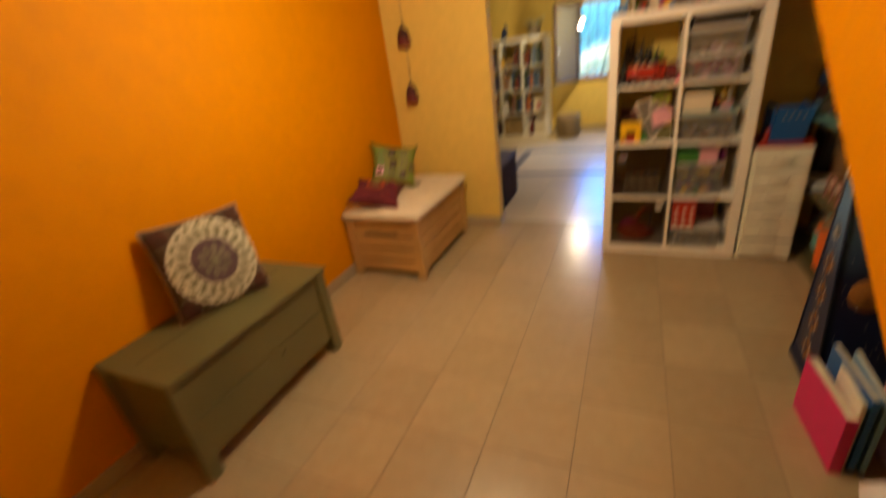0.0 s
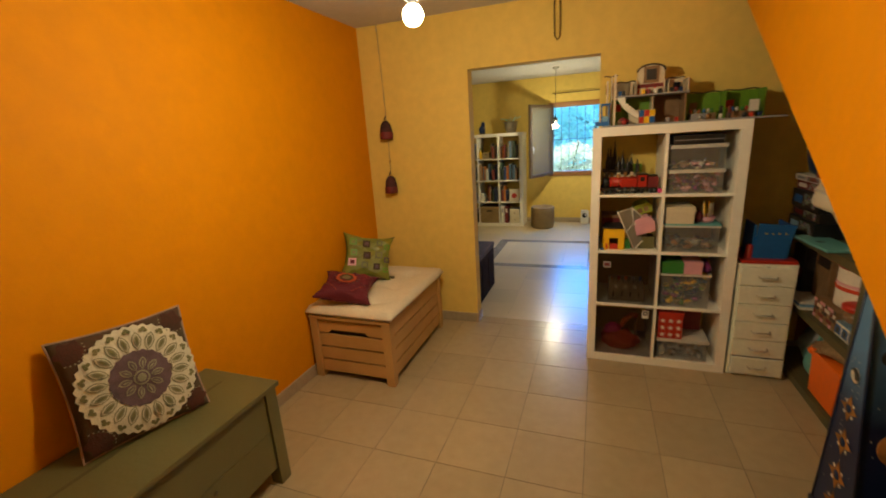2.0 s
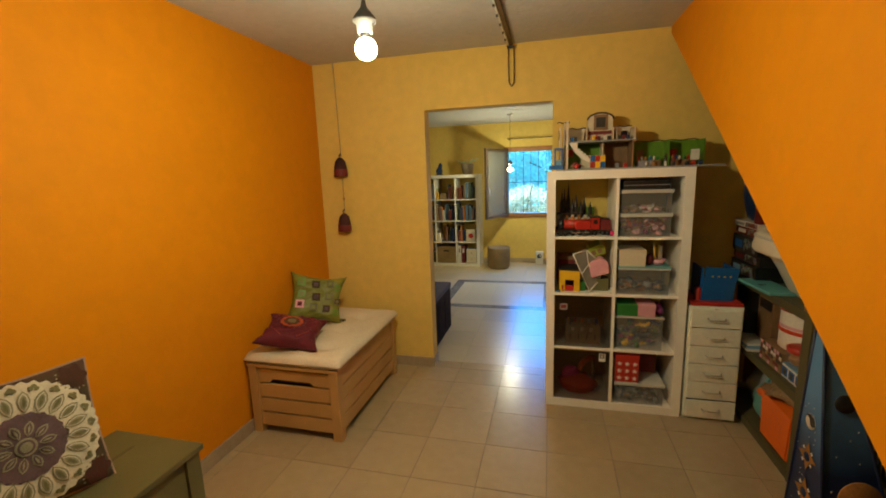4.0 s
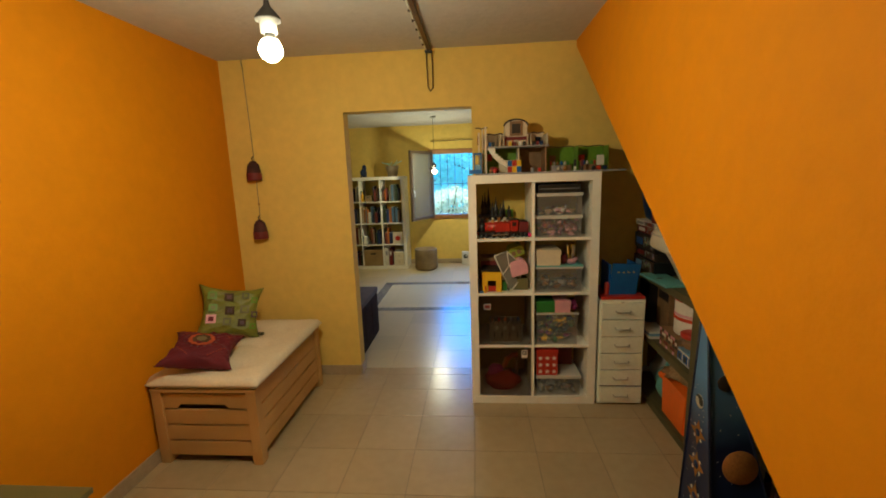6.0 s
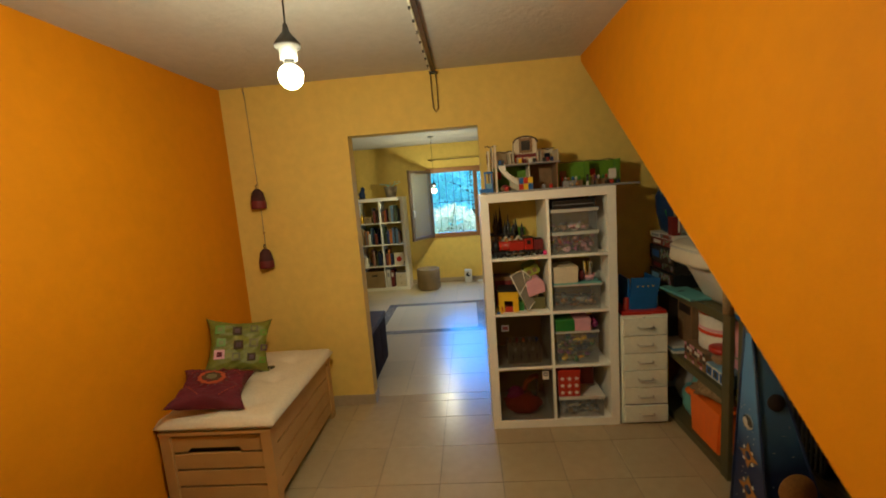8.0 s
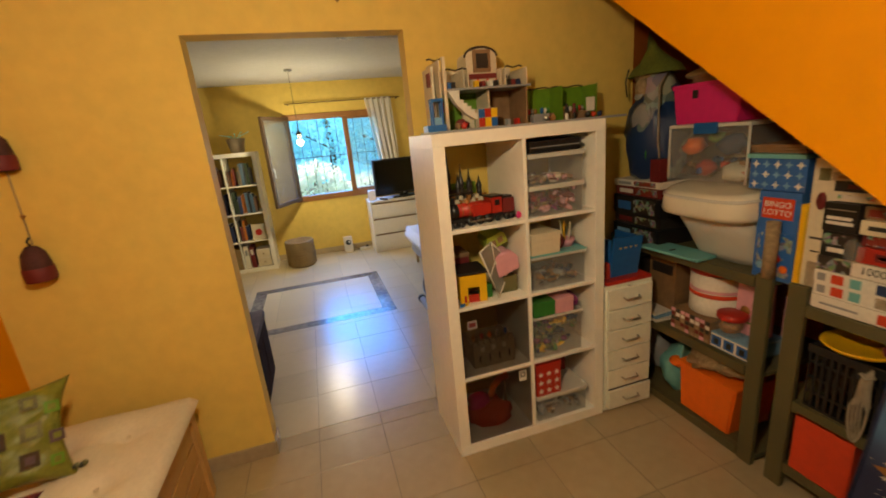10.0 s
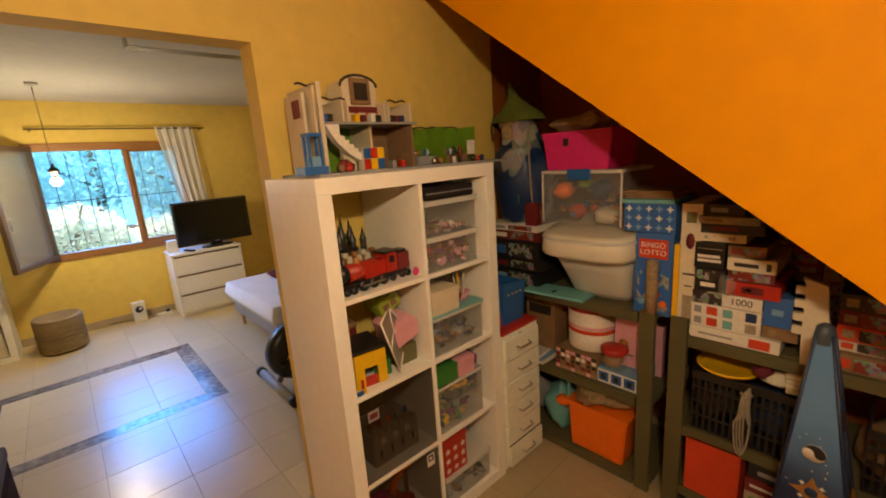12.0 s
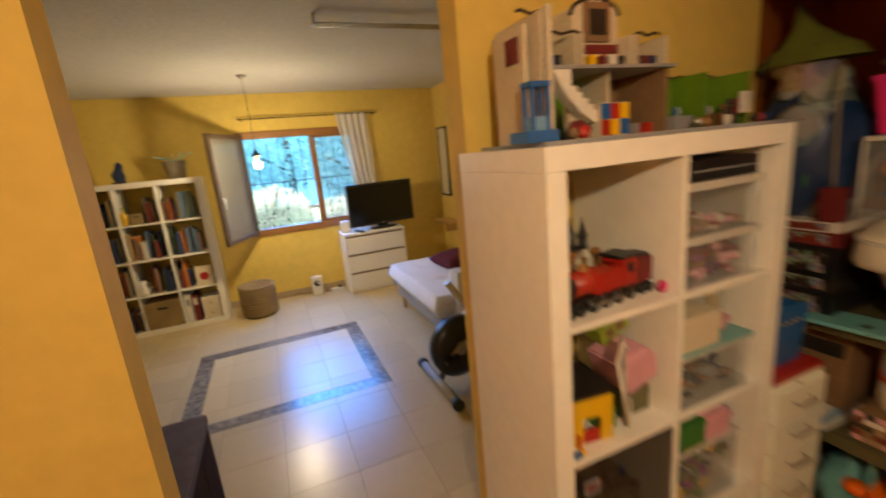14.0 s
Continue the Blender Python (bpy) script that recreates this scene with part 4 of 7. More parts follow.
part("case", box_bm(0, 0.004, 0, 0.165, 0.22, 0.23, 0.003), M["white_card"], mini)
for k in range(2):
    dr5 = part("drawer", box_bm(0.008, 0.0, 0.010 + k * 0.108, 0.157, 0.006, 0.110 + k * 0.108, 0.002), M["cream_card"], mini)
    part("knob", lathe([(0, 0.001), (0.008, 0.001), (0.009, 0.008), (0, 0.010)], 12), M["brown_card"], dr5).matrix_basis = pose(0.0825, 0.0, 0.06 + k * 0.108, 90, 0, 0)
cook = thing("book", "cream square book with a red picture facing out", "book", BX + 0.05 + fcw * 4 - 0.175, BY + 0.03, 0.05 + fch + 0.010)
part("cover", box_bm(0, 0, 0, 0.155, 0.018, 0.20, 0.002), M["cream_card"], cook)
part("picture", prism(disc(0.042, 0.078, 0.095, 18, scallop=0.08, lobes=5), 0.001, "y", -0.0012), M["red"], cook, "round red printed picture")
jug = thing("jug", "small white ceramic jug on the white shelf", "jug", BX + 0.05 + fcw * 2 + 0.045, BY + 0.06, 0.05 + fch + 0.0085)
part("body", lathe([(0, 0), (0.035, 0), (0.045, 0.04), (0.03, 0.10), (0.036, 0.14), (0.032, 0.14), (0.026, 0.10), (0, 0.02)], 20), M["white_card"], jug)
part("handle", tube([(0.032, 0, 0.12), (0.065, 0, 0.11), (0.065, 0, 0.06), (0.042, 0, 0.045)], 0.005), M["white_card"], jug)
yb = thing("bottle", "yellow green plastic bottle on the white shelf", "bottle", BX + 0.05 + fcw * 2 + 0.04, BY + 0.06, 0.05 + fch * 3 + 0.0085)
part("body", lathe([(0, 0), (0.025, 0), (0.026, 0.1), (0.01, 0.13), (0.01, 0.15), (0, 0.15)], 16), M["yellow_pl"], yb)
part("cap", lathe([(0, 0.15), (0.012, 0.15), (0.012, 0.17), (0, 0.17)], 12), M["lime"], yb)
# on top of the book shelf
SZ = 0.11 + 0.345 * 4
fig = thing("figurine", "small dark sculpture on top of the white book shelf", "ornament", -1.76, BY + 0.17, SZ)
part("figure", blob(0.05, 0.045, 0.07, 0.5, 3, (0, 0, 0.062), blob(0.035, 0.035, 0.045, 0.3, 4, (0.02, 0, 0.15))), M["blue_dk"], fig)
part("plinth", box_bm(-0.05, -0.04, 0, 0.05, 0.04, 0.02, 0.004), M["dark"], fig)
pot = thing("plant_pot", "dark bucket planter with dry leaves on the white book shelf", "plant pot", -1.29, BY + 0.2, SZ)
part("pot", lathe([(0, 0), (0.075, 0), (0.11, 0.17), (0.105, 0.17), (0.07, 0.02), (0, 0.02)], 24), M["stone"], pot)
part("soil", lathe([(0, 0.15), (0.099, 0.15), (0, 0.152)], 20), M["soil"], pot)
for k in range(5):
    a = k * 1.3 + 2.2
    part("stem", tube([(0, 0, 0.15), (0.08 * math.cos(a), 0.05 * math.sin(a), 0.20), (0.17 * math.cos(a), 0.10 * math.sin(a), 0.21 + 0.01 * k)], 0.004, 5), M["leaf"], pot)

# chest of drawers and television
cd = thing("chest_of_drawers", "cream chest with three wide drawers against the far wall", "chest of drawers", 0.205, 3.99, 0)
W3, D3, H3 = 0.70, 0.42, 0.70
part("side_panel", box_bm(0, 0, 0, 0.02, D3, H3 - 0.022, 0.002), M["white"], cd)
part("side_panel", box_bm(W3 - 0.02, 0, 0, W3, D3, H3 - 0.022, 0.002), M["white"], cd)
part("top", box_bm(-0.004, -0.006, H3 - 0.022, W3 + 0.004, D3, H3, 0.003), M["white"], cd)
part("back", box_bm(0.02, D3 - 0.01, 0.02, W3 - 0.02, D3, H3 - 0.022), M["white"], cd)
part("plinth", box_bm(0.02, 0.02, 0, W3 - 0.02, 0.04, 0.035, 0.002), M["white"], cd)
for k in range(3):
    z0 = 0.04 + k * 0.212
    dr = part("drawer", box_bm(0.022, 0.001, z0, W3 - 0.022, 0.02, z0 + 0.19, 0.003), M["white"], cd)
    part("grip", box_bm(0.022, 0.004, z0 + 0.1915, W3 - 0.022, 0.015, z0 + 0.205), M["brown_card"], dr, "dark recessed finger groove")
tv = thing("television", "black flat-screen television on a stand on the cream chest", "television", 0.71, 4.16, H3, 6)
part("frame", box_bm(-0.40, -0.02, 0.045, 0.40, 0.03, 0.53, 0.006), M["black"], tv)
part("screen", box_bm(-0.375, -0.0225, 0.075, 0.375, -0.019, 0.505), M["screen"], tv)
part("back_shell", box_bm(-0.3, 0.03, 0.10, 0.3, 0.07, 0.44, 0.02), M["black"], tv)
part("neck", box_bm(-0.06, 0.0, 0.008, 0.06, 0.03, 0.05, 0.004), M["black"], tv)
part("base", lathe([(0, 0), (0.17, 0), (0.165, 0.01), (0.03, 0.014), (0, 0.014)], 32, None, (0, 0, 0), 0.6), M["black"], tv)
part("maker_mark", box_bm(-0.02, -0.0235, 0.055, 0.02, -0.0195, 0.062), M["steel"], tv)
rm = thing("remote_control", "black remote control lying on the cream chest", "remote control", 0.40, 4.06, H3, 20)
part("body", box_bm(-0.02, -0.08, 0, 0.02, 0.08, 0.018, 0.005), M["dark"], rm)
part("buttons", box_bm(-0.012, -0.06, 0.018, 0.012, 0.05, 0.0205, 0.001), M["grey"], rm)
single("white_speaker", box_bm(-0.05, -0.035, 0, 0.05, 0.035, 0.135, 0.012), M["white_card"], "small white speaker box standing on the cream chest", "speaker", 0.265, 4.17, H3)

# basket, pet fountain, plug
bas = thing("basket", "round two-band woven seagrass basket on the tiles by the far wall", "basket", -0.77, 4.02, 0)
part("body", lathe([(0, 0), (0.155, 0), (0.172, 0.04), (0.168, 0.15), (0.160, 0.158), (0.172, 0.166), (0.178, 0.26), (0.172, 0.335), (0.162, 0.335), (0.16, 0.05), (0, 0.02)], 40), M["wicker"], bas)
for k in range(12):
    zz = 0.02 + k * 0.026
    part("weave", lathe([(0.170, zz), (0.181, zz + 0.006), (0.181, zz + 0.014), (0.170, zz + 0.02)], 40), M["wicker"], bas)
part("band", lathe([(0.166, 0.16), (0.183, 0.163), (0.183, 0.172), (0.166, 0.175)], 40), M["wicker"], bas)
part("inner", lathe([(0.0, 0.22), (0.158, 0.22), (0.0, 0.23)], 24), M["brown_card"], bas)
wf2 = thing("pet_camera", "small white upright device with a dark round opening on the floor", "device", -0.14, 4.30, 0)
part("body", box_bm(-0.06, -0.05, 0, 0.06, 0.05, 0.22, 0.018), M["white_card"], wf2)
part("opening", lathe([(0, 0.0), (0.036, 0), (0.036, 0.005), (0, 0.006)], 20), M["black"], wf2).matrix_basis = pose(0.0, -0.049, 0.145, 90, 0, 0)
part("eye", lathe([(0, 0.0), (0.014, 0), (0.014, 0.004), (0, 0.005)], 14), M["white_card"], wf2).matrix_basis = pose(0.012, -0.054, 0.152, 90, 0, 0)
pl = thing("power_strip", "white power strip with a plug on the floor by the skirting", "power strip", 0.10, 4.30, 0)
part("strip", box_bm(-0.09, -0.025, 0, 0.06, 0.025, 0.035, 0.006), M["white_card"], pl)
part("plug", box_bm(0.0, -0.02, 0.035, 0.035, 0.02, 0.06, 0.006), M["dark"], pl)
part("cable", tube([(-0.09, 0, 0.015), (-0.18, 0.03, 0.008), (-0.30, 0.06, 0.012), (-0.5, 0.08, 0.03)], 0.004, 6), M["dark"], pl)

# curtain rod and curtain
cr = thing("curtain_rod", "thin dark curtain rod on brackets above the window", "curtain rod", 0.08, YF, 2.03)
part("rod", tube([(-0.74, -0.055, 0), (0.76, -0.055, 0)], 0.007), M["copper"], cr)
for x in (-0.70, 0.72):
    part("bracket", box_bm(x - 0.008, -0.055, -0.02, x + 0.008, 0, -0.008, 0.002), M["copper"], cr)
cur = bmesh.new()
rows_c, cols_c = 24, 60
cv = []
for j in range(rows_c + 1):
    v = j / rows_c
    xl, xr = 0.36 + 0.12 * v, 0.72 + 0.03 * v
    for i in range(cols_c + 1):
        u = i / cols_c
        cv.append(cur.verts.new((xl + (xr - xl) * u, YF - 0.055 - 0.03 * v - 0.011 * math.sin(u * 30 + 0.8 * math.sin(v * 3)) - 0.004 * math.sin(u * 71 + v), 2.045 - v * 1.0)))
for j in range(rows_c):
    for i in range(cols_c):
        a = j * (cols_c + 1) + i
        cur.faces.new((cv[a], cv[a + 1], cv[a + cols_c + 2], cv[a + cols_c + 1])).smooth = True
single("curtain", cur, M["sheer"], "sheer white curtain gathered at the window's edge", "curtain")

# sofa bed with cushions
sofa = thing("sofa_bed", "low sofa bed covered with a white sheet near the side wall", "sofa bed", 0.50, 2.08, 0)
part("mattress", padded(0.88, 1.30, 0.17, [(0.3, 0.5), (0.6, 0.5), (0.3, 1.0), (0.6, 1.0)], 4, 0.015), M["sheet"], sofa).matrix_basis = pose(0, 0, 0.27)
part("base_frame", box_bm(0.06, 0.06, 0.14, 0.84, 1.25, 0.27, 0.01), M["grey"], sofa)
for a, b in ((0.1, 0.1), (0.8, 0.1), (0.1, 1.15), (0.8, 1.15)):
    part("leg", lathe([(0, 0), (0.016, 0), (0.02, 0.14), (0, 0.14)], 12, None, (a, b, 0)), M["pine"], sofa)
part("armrest", box_bm(0.16, -0.08, 0.27, 0.88, 0.08, 0.64, 0.05), M["sheet"], sofa, "padded white armrest")
cu2 = single("throw_pillow", pillow_bm(0.42, 0.30, 0.12, 9), M["maroon"], "dark red cushion lying on the white sofa bed", "cushion")
cu2.matrix_basis = pose(1.05, 2.9, 0.50, -80, 0, 20)

# exercise bike
bk = thing("exercise_bike", "folding exercise bike with a black flywheel housing", "exercise bike", 0.34, 1.66, 0)
part("foot_tube", tube([(-0.02, 0.27, 0.04), (-0.02, -0.27, 0.04)], 0.03, 12), M["grey"], bk)
for yy in (0.27, -0.27):
    part("end_cap", tube([(-0.02, yy, 0.04), (-0.02, yy * 1.17, 0.04)], 0.036, 12), M["black"], bk)
wheel = part("flywheel_housing", lathe([(0, -0.05), (0.16, -0.05), (0.20, -0.03), (0.20, 0.03), (0.16, 0.05), (0, 0.05)], 36), M["black"], bk)
wheel.matrix_basis = pose(0.13, -0.02, 0.27, 90, 0, 8)
part("hub", lathe([(0, 0.05), (0.05, 0.052), (0.045, 0.06), (0, 0.06)], 20), M["grey"], wheel)
part("strut", tube([(0.0, 0, 0.06), (0.13, 0, 0.31), (0.45, 0.02, 0.85)], 0.022, 10), M["steel"], bk)
part("strut", tube([(0.55, 0, 0.05), (0.28, 0, 0.42), (0.10, 0, 0.70)], 0.022, 10), M["steel"], bk)
part("foot_tube", tube([(0.56, 0.25, 0.04), (0.56, -0.25, 0.04)], 0.03, 12), M["grey"], bk)
part("crank", tube([(0.13, -0.08, 0.31), (0.05, -0.09, 0.24)], 0.010, 8), M["steel"], bk)
part("pedal", box_bm(-0.01, -0.16, 0.22, 0.09, -0.09, 0.245, 0.006), M["black"], bk)
part("seat", blob(0.13, 0.12, 0.04, 0.1, 2, (0.52, 0.02, 0.88)), M["black"], bk)

# framed mirror on the side wall
fr = thing("picture_frame", "narrow black-framed picture on the far room's side wall", "picture", FX1, 4.22, 0.96)
part("frame", ring(-0.14, 0, 0.14, 0.84, 0.022, -0.02, 0.0, 0.003), M["black"], fr).matrix_basis = pose(0, 0, 0, 0, 0, -90) @ pose(0, 0, 0)
part("print", box_bm(-0.012, -0.12, 0.02, -0.006, 0.12, 0.82), M["cream_card"], fr)
sh = thing("wall_shelf", "small wooden shelf on the far room's side wall", "shelf", FX1, 4.02, 0.66)
part("board", box_bm(-0.18, -0.25, 0, 0, 0.25, 0.02, 0.003), M["pine"], sh)
part("bracket", box_bm(-0.15, -0.01, -0.12, 0, 0.01, 0, 0.002), M["pine"], sh)

# dark fabric bench behind the opening
db = thing("storage_ottoman", "dark woven storage box with padded violet-grey lid behind the opening", "storage box", -1.33, YW + TH + 0.03, 0)
M["dark_cloth"] = mat("dark_brown_cloth", (0.045, 0.030, 0.026), 0.95, vary=0.2, scale=30, spec=0.05)
part("body", box_bm(0, 0, 0.0, 0.40, 0.78, 0.40, 0.012), M["dark_cloth"], db)
part("lid", box_bm(-0.006, -0.006, 0.40, 0.406, 0.786, 0.45, 0.014), mat("grey_violet_cloth", (0.12, 0.095, 0.10), 0.9, vary=0.2, scale=30), db, "grey violet padded lid")
for k in range(3):
    part("panel", box_bm(0.40, 0.06 + k * 0.24, 0.05, 0.404, 0.24 + k * 0.24, 0.35, 0.002), M["dark_cloth"], db)
dry = thing("drying_rack", "thin white metal drying rack fixed to the far room's ceiling", "drying rack", 0.25, 1.9, CEIL - 0.04)
for k in range(3):
    part("bar", tube([(-0.36, -0.03 * k - 0.0, -0.05), (0.5, -0.03 * k, -0.05)], 0.005, 6), M["steel"], dry)
for x in (-0.36, 0.5):
    part("arm", box_bm(x - 0.006, -0.07, -0.06, x + 0.006, 0.01, 0.0, 0.002), M["steel"], dry)

# ---- toys in the cube shelf ----
CELL_X = (0.052, 0.405)
CELL_Z = (0.0505, 0.4062, 0.7537, 1.1012)


def bits(t, x0, y0, x1, y1, z, zt, n, mats, seed, name="toy_piece"):
    """A loose heap of small toy pieces inside a box."""
    r = random.Random(seed)
    for k in range(n):
        s = r.uniform(0.013, 0.030)
        x, y, h = r.uniform(x0 + s, x1 - s), y0 + s + (y1 - y0 - 2 * s) * r.random() ** 1.8, r.uniform(z, max(z + 0.001, zt - s))
        shape = r.random()
        if shape < 0.4:
            bm = blob(s, s * 0.6, s * 0.7, 1.1, k + seed, sub=2)
        elif shape < 0.65:
            bm = lathe([(0, -s * 0.25), (s * 0.8, -s * 0.25), (s * 0.7, s * 0.1), (s * 0.3, s * 0.3), (0, s * 0.3)], 10)
        elif shape < 0.8:
            bm = prism([(-s, -s * 0.3), (s * 0.9, -s * 0.4), (s, 0), (s * 0.2, s * 0.2), (0, s * 0.9), (-s * 0.4, s * 0.2), (-s, s * 0.1)], s * 0.5, "y", -s * 0.25)
        else:
            bm = box_bm(-s * 0.9, -s * 0.5, -s * 0.3, s * 0.9, s * 0.5, s * 0.3, 0.0015)
        part(name, bm, r.choice(mats), t).matrix_basis = pose(x, y, h + s * 0.5, r.uniform(-30, 30), r.uniform(-30, 30), r.uniform(0, 180))


def clear_bin(x, y, z, w, d, h, label, mats, n, seed, lid=None, fill=0.5):
    """A see-through storage bin with its wall, rim, clips, lid and contents; its front at y."""
    t = thing("storage_bin", label, "storage box", x, y, z)
    wall = box_bm(0.006, 0.006, 0, w - 0.006, 0.009, h - 0.008)
    box_bm(0.006, d - 0.009, 0, w - 0.006, d - 0.006, h - 0.008, bm=wall)
    box_bm(0.006, 0.009, 0, 0.009, d - 0.009, h - 0.008, bm=wall)
    box_bm(w - 0.009, 0.009, 0, w - 0.006, d - 0.009, h - 0.008, bm=wall)
    box_bm(0.009, 0.009, 0, w - 0.009, d - 0.009, 0.003, bm=wall)
    part("wall", wall, M["clear"], t)
    rim = box_bm(0, 0, h - 0.016, w, 0.006, h - 0.004, 0.002)
    box_bm(0, d - 0.006, h - 0.016, w, d, h - 0.004, 0.002, bm=rim)
    box_bm(0, 0.006, h - 0.016, 0.006, d - 0.006, h - 0.004, 0.002, bm=rim)
    box_bm(w - 0.006, 0.006, h - 0.016, w, d - 0.006, h - 0.004, 0.002, bm=rim)
    part("rim", rim, M["frosted"], t)
    if lid:
        part("lid", box_bm(-0.002, -0.002, h - 0.004, w + 0.002, d + 0.002, h + 0.004, 0.003), lid, t, "flat snap-on lid")
        for cx in (w * 0.0, w - 0.012):
            part("clip", box_bm(cx, d * 0.4, h - 0.03, cx + 0.012, d * 0.6, h + 0.002, 0.002), M["frosted"], t)
    bits(t, 0.012, 0.012, w - 0.012, d * 0.7, 0.004, h * fill, n, mats, seed)
    return t


reds = [M["red"], M["darkred"], M["darkred"], M["pink_lt"], M["brown_card"], M["purple"]]
mixed = [M["stone"], M["white_card"], M["blue"], M["brown_card"], M["grey"], M["yellow_pl"]]
c1 = CELL_X[1] + 0.010
clear_bin(c1, 0.012, CELL_Z[3], 0.275, 0.35, 0.13, "clear storage bin of red and pink toys in cube shelf", reds, 90, 1, M["frosted"], 0.85)
clear_bin(c1, 0.010, CELL_Z[3] + 0.136, 0.275, 0.35, 0.13, "clear storage bin with few pale toy pieces stacked on another", [M["pink_lt"], M["brown_card"], M["darkred"], M["white_card"]], 30, 2, M["frosted"], 0.3)
bbx = thing("flat_case", "flat black case lying on top of the stacked bins", "case", c1 + 0.01, 0.015, CELL_Z[3] + 0.2715)
part("case", box_bm(0, 0, 0, 0.25, 0.30, 0.05, 0.006), M["black"], bbx)
part("seam", box_bm(0.004, -0.0012, 0.022, 0.246, 0.002, 0.026), M["grey"], bbx)

# ornate toy ship behind the train
sx, sz = CELL_X[0], CELL_Z[3]
ship = thing("toy_castle", "ornate yellow and black toy castle in the cube shelf", "toy")
ship.matrix_basis = pose(sx + 0.005, 0.150, sz) @ Matrix.Scale(1.15, 4)
part("base", box_bm(0, 0, 0, 0.22, 0.17, 0.018, 0.004), M["dark"], ship)
part("wall", box_bm(0.01, 0.02, 0.018, 0.20, 0.13, 0.085, 0.004), M["ivory_cloth"], ship)
for k in range(6):
    part("column", lathe([(0, 0.018), (0.006, 0.018), (0.005, 0.075), (0.008, 0.08), (0, 0.085)], 8, None, (0.02 + k * 0.033, 0.012, 0)), M["gold"], ship)
    part("battlement", box_bm(0.012 + k * 0.033, 0.005, 0.085, 0.028 + k * 0.033, 0.02, 0.10, 0.002), M["gold"] if k % 2 else M["ivory_cloth"], ship)
part("deck", box_bm(0.005, 0.015, 0.10, 0.14, 0.12, 0.112, 0.003), M["black"], ship)
for cx, cy, hh2 in ((0.03, 0.05, 0.135), (0.065, 0.09, 0.175), (0.105, 0.05, 0.12), (0.15, 0.08, 0.10), (0.18, 0.05, 0.07), (0.085, 0.03, 0.09), (0.13, 0.03, 0.08), (0.045, 0.11, 0.145)):
    tw = part("tower", lathe([(0, 0.08), (0.011, 0.08), (0.010, 0.10 + hh2 * 0.35), (0, 0.10 + hh2 * 0.35)], 10, None, (cx, cy, 0)), M["dark"], ship)
    part("spire", lathe([(0.0135, 0.10 + hh2 * 0.35), (0.006, 0.10 + hh2 * 0.6), (0, 0.10 + hh2)], 10, None, (cx, cy, 0)), M["black"], tw)
single("castle_board", box_bm(0, 0, 0, 0.15, 0.006, 0.15, 0.002), M["lime"], "yellow green printed card standing behind the toy castle", "toy card", sx + 0.10, 0.345, sz)

train = thing("toy_train", "red and black toy steam locomotive in the cube shelf", "toy train")
train.matrix_basis = pose(sx + 0.004, 0.066, sz, 0, 0, 7) @ Matrix.Scale(1.2, 4)
part("chassis", box_bm(0, -0.024, 0.016, 0.25, 0.024, 0.030, 0.002), M["black"], train)
part("boiler", tube([(0.035, 0, 0.055), (0.165, 0, 0.055)], 0.025, 18), M["red"], train)
part("smokebox", tube([(0.010, 0, 0.055), (0.035, 0, 0.055)], 0.027, 18), M["black"], train)
part("firebox", box_bm(0.09, -0.026, 0.030, 0.165, 0.026, 0.072, 0.004), M["red"], train)
part("chimney", lathe([(0, 0.075), (0.008, 0.075), (0.007, 0.098), (0.011, 0.103), (0, 0.103)], 12, None, (0.025, 0, 0)), M["black"], train)
part("dome", lathe([(0.011, 0.075), (0.011, 0.088), (0, 0.096)], 12, None, (0.08, 0, 0)), M["gold"], train)
cabt = part("cab", box_bm(0.168, -0.028, 0.030, 0.208, 0.028, 0.088, 0.002), M["red"], train)
part("roof", box_bm(0.160, -0.032, 0.088, 0.214, 0.032, 0.094, 0.002), M["black"], cabt)
part("cab_window", box_bm(0.178, -0.0295, 0.058, 0.198, -0.0275, 0.078), M["black"], cabt)
part("tender", box_bm(0.214, -0.026, 0.026, 0.262, 0.026, 0.078, 0.002), M["darkred"], train)
part("coal", box_bm(0.218, -0.02, 0.078, 0.258, 0.02, 0.086, 0.003), M["black"], train)
part("buffer_beam", box_bm(-0.006, -0.027, 0.018, 0.002, 0.027, 0.034, 0.002), M["darkred"], train)
for side in (-1, 1):
    for k, (wx, wr) in enumerate(((0.018, 0.010), (0.042, 0.010), (0.078, 0.016), (0.115, 0.016), (0.152, 0.016), (0.188, 0.010), (0.228, 0.011), (0.25, 0.011))):
        w_ = part("wheel", lathe([(0, -0.003), (wr, -0.003), (wr, 0.003), (0, 0.003)], 16), M["black"], train)
        w_.matrix_basis = pose(wx, side * 0.027, wr, 90, 0, 0)
    part("side_rod", box_bm(0.072, side * 0.032 - 0.0015, 0.013, 0.158, side * 0.032 + 0.0015, 0.018), M["steel"], train)
    for k in range(4):
        part("band", tube([(0.05 + k * 0.028, 0, 0.055), (0.052 + k * 0.028, 0, 0.055)], 0.0262, 18), M["gold"], train) if side == 1 else None
single("toy_figure", blob(0.012, 0.010, 0.016, 0.3, 3, (0, 0, 0.015), sub=2), M["pink"], "tiny pink toy figure beside the train", "toy", sx + 0.325, 0.045, sz)
single("toy_figure", box_bm(-0.004, -0.004, 0, 0.016, 0.004, 0.026, 0.002), M["brown_card"], "tiny brown toy dog beside the train", "toy", sx + 0.315, 0.18, sz)

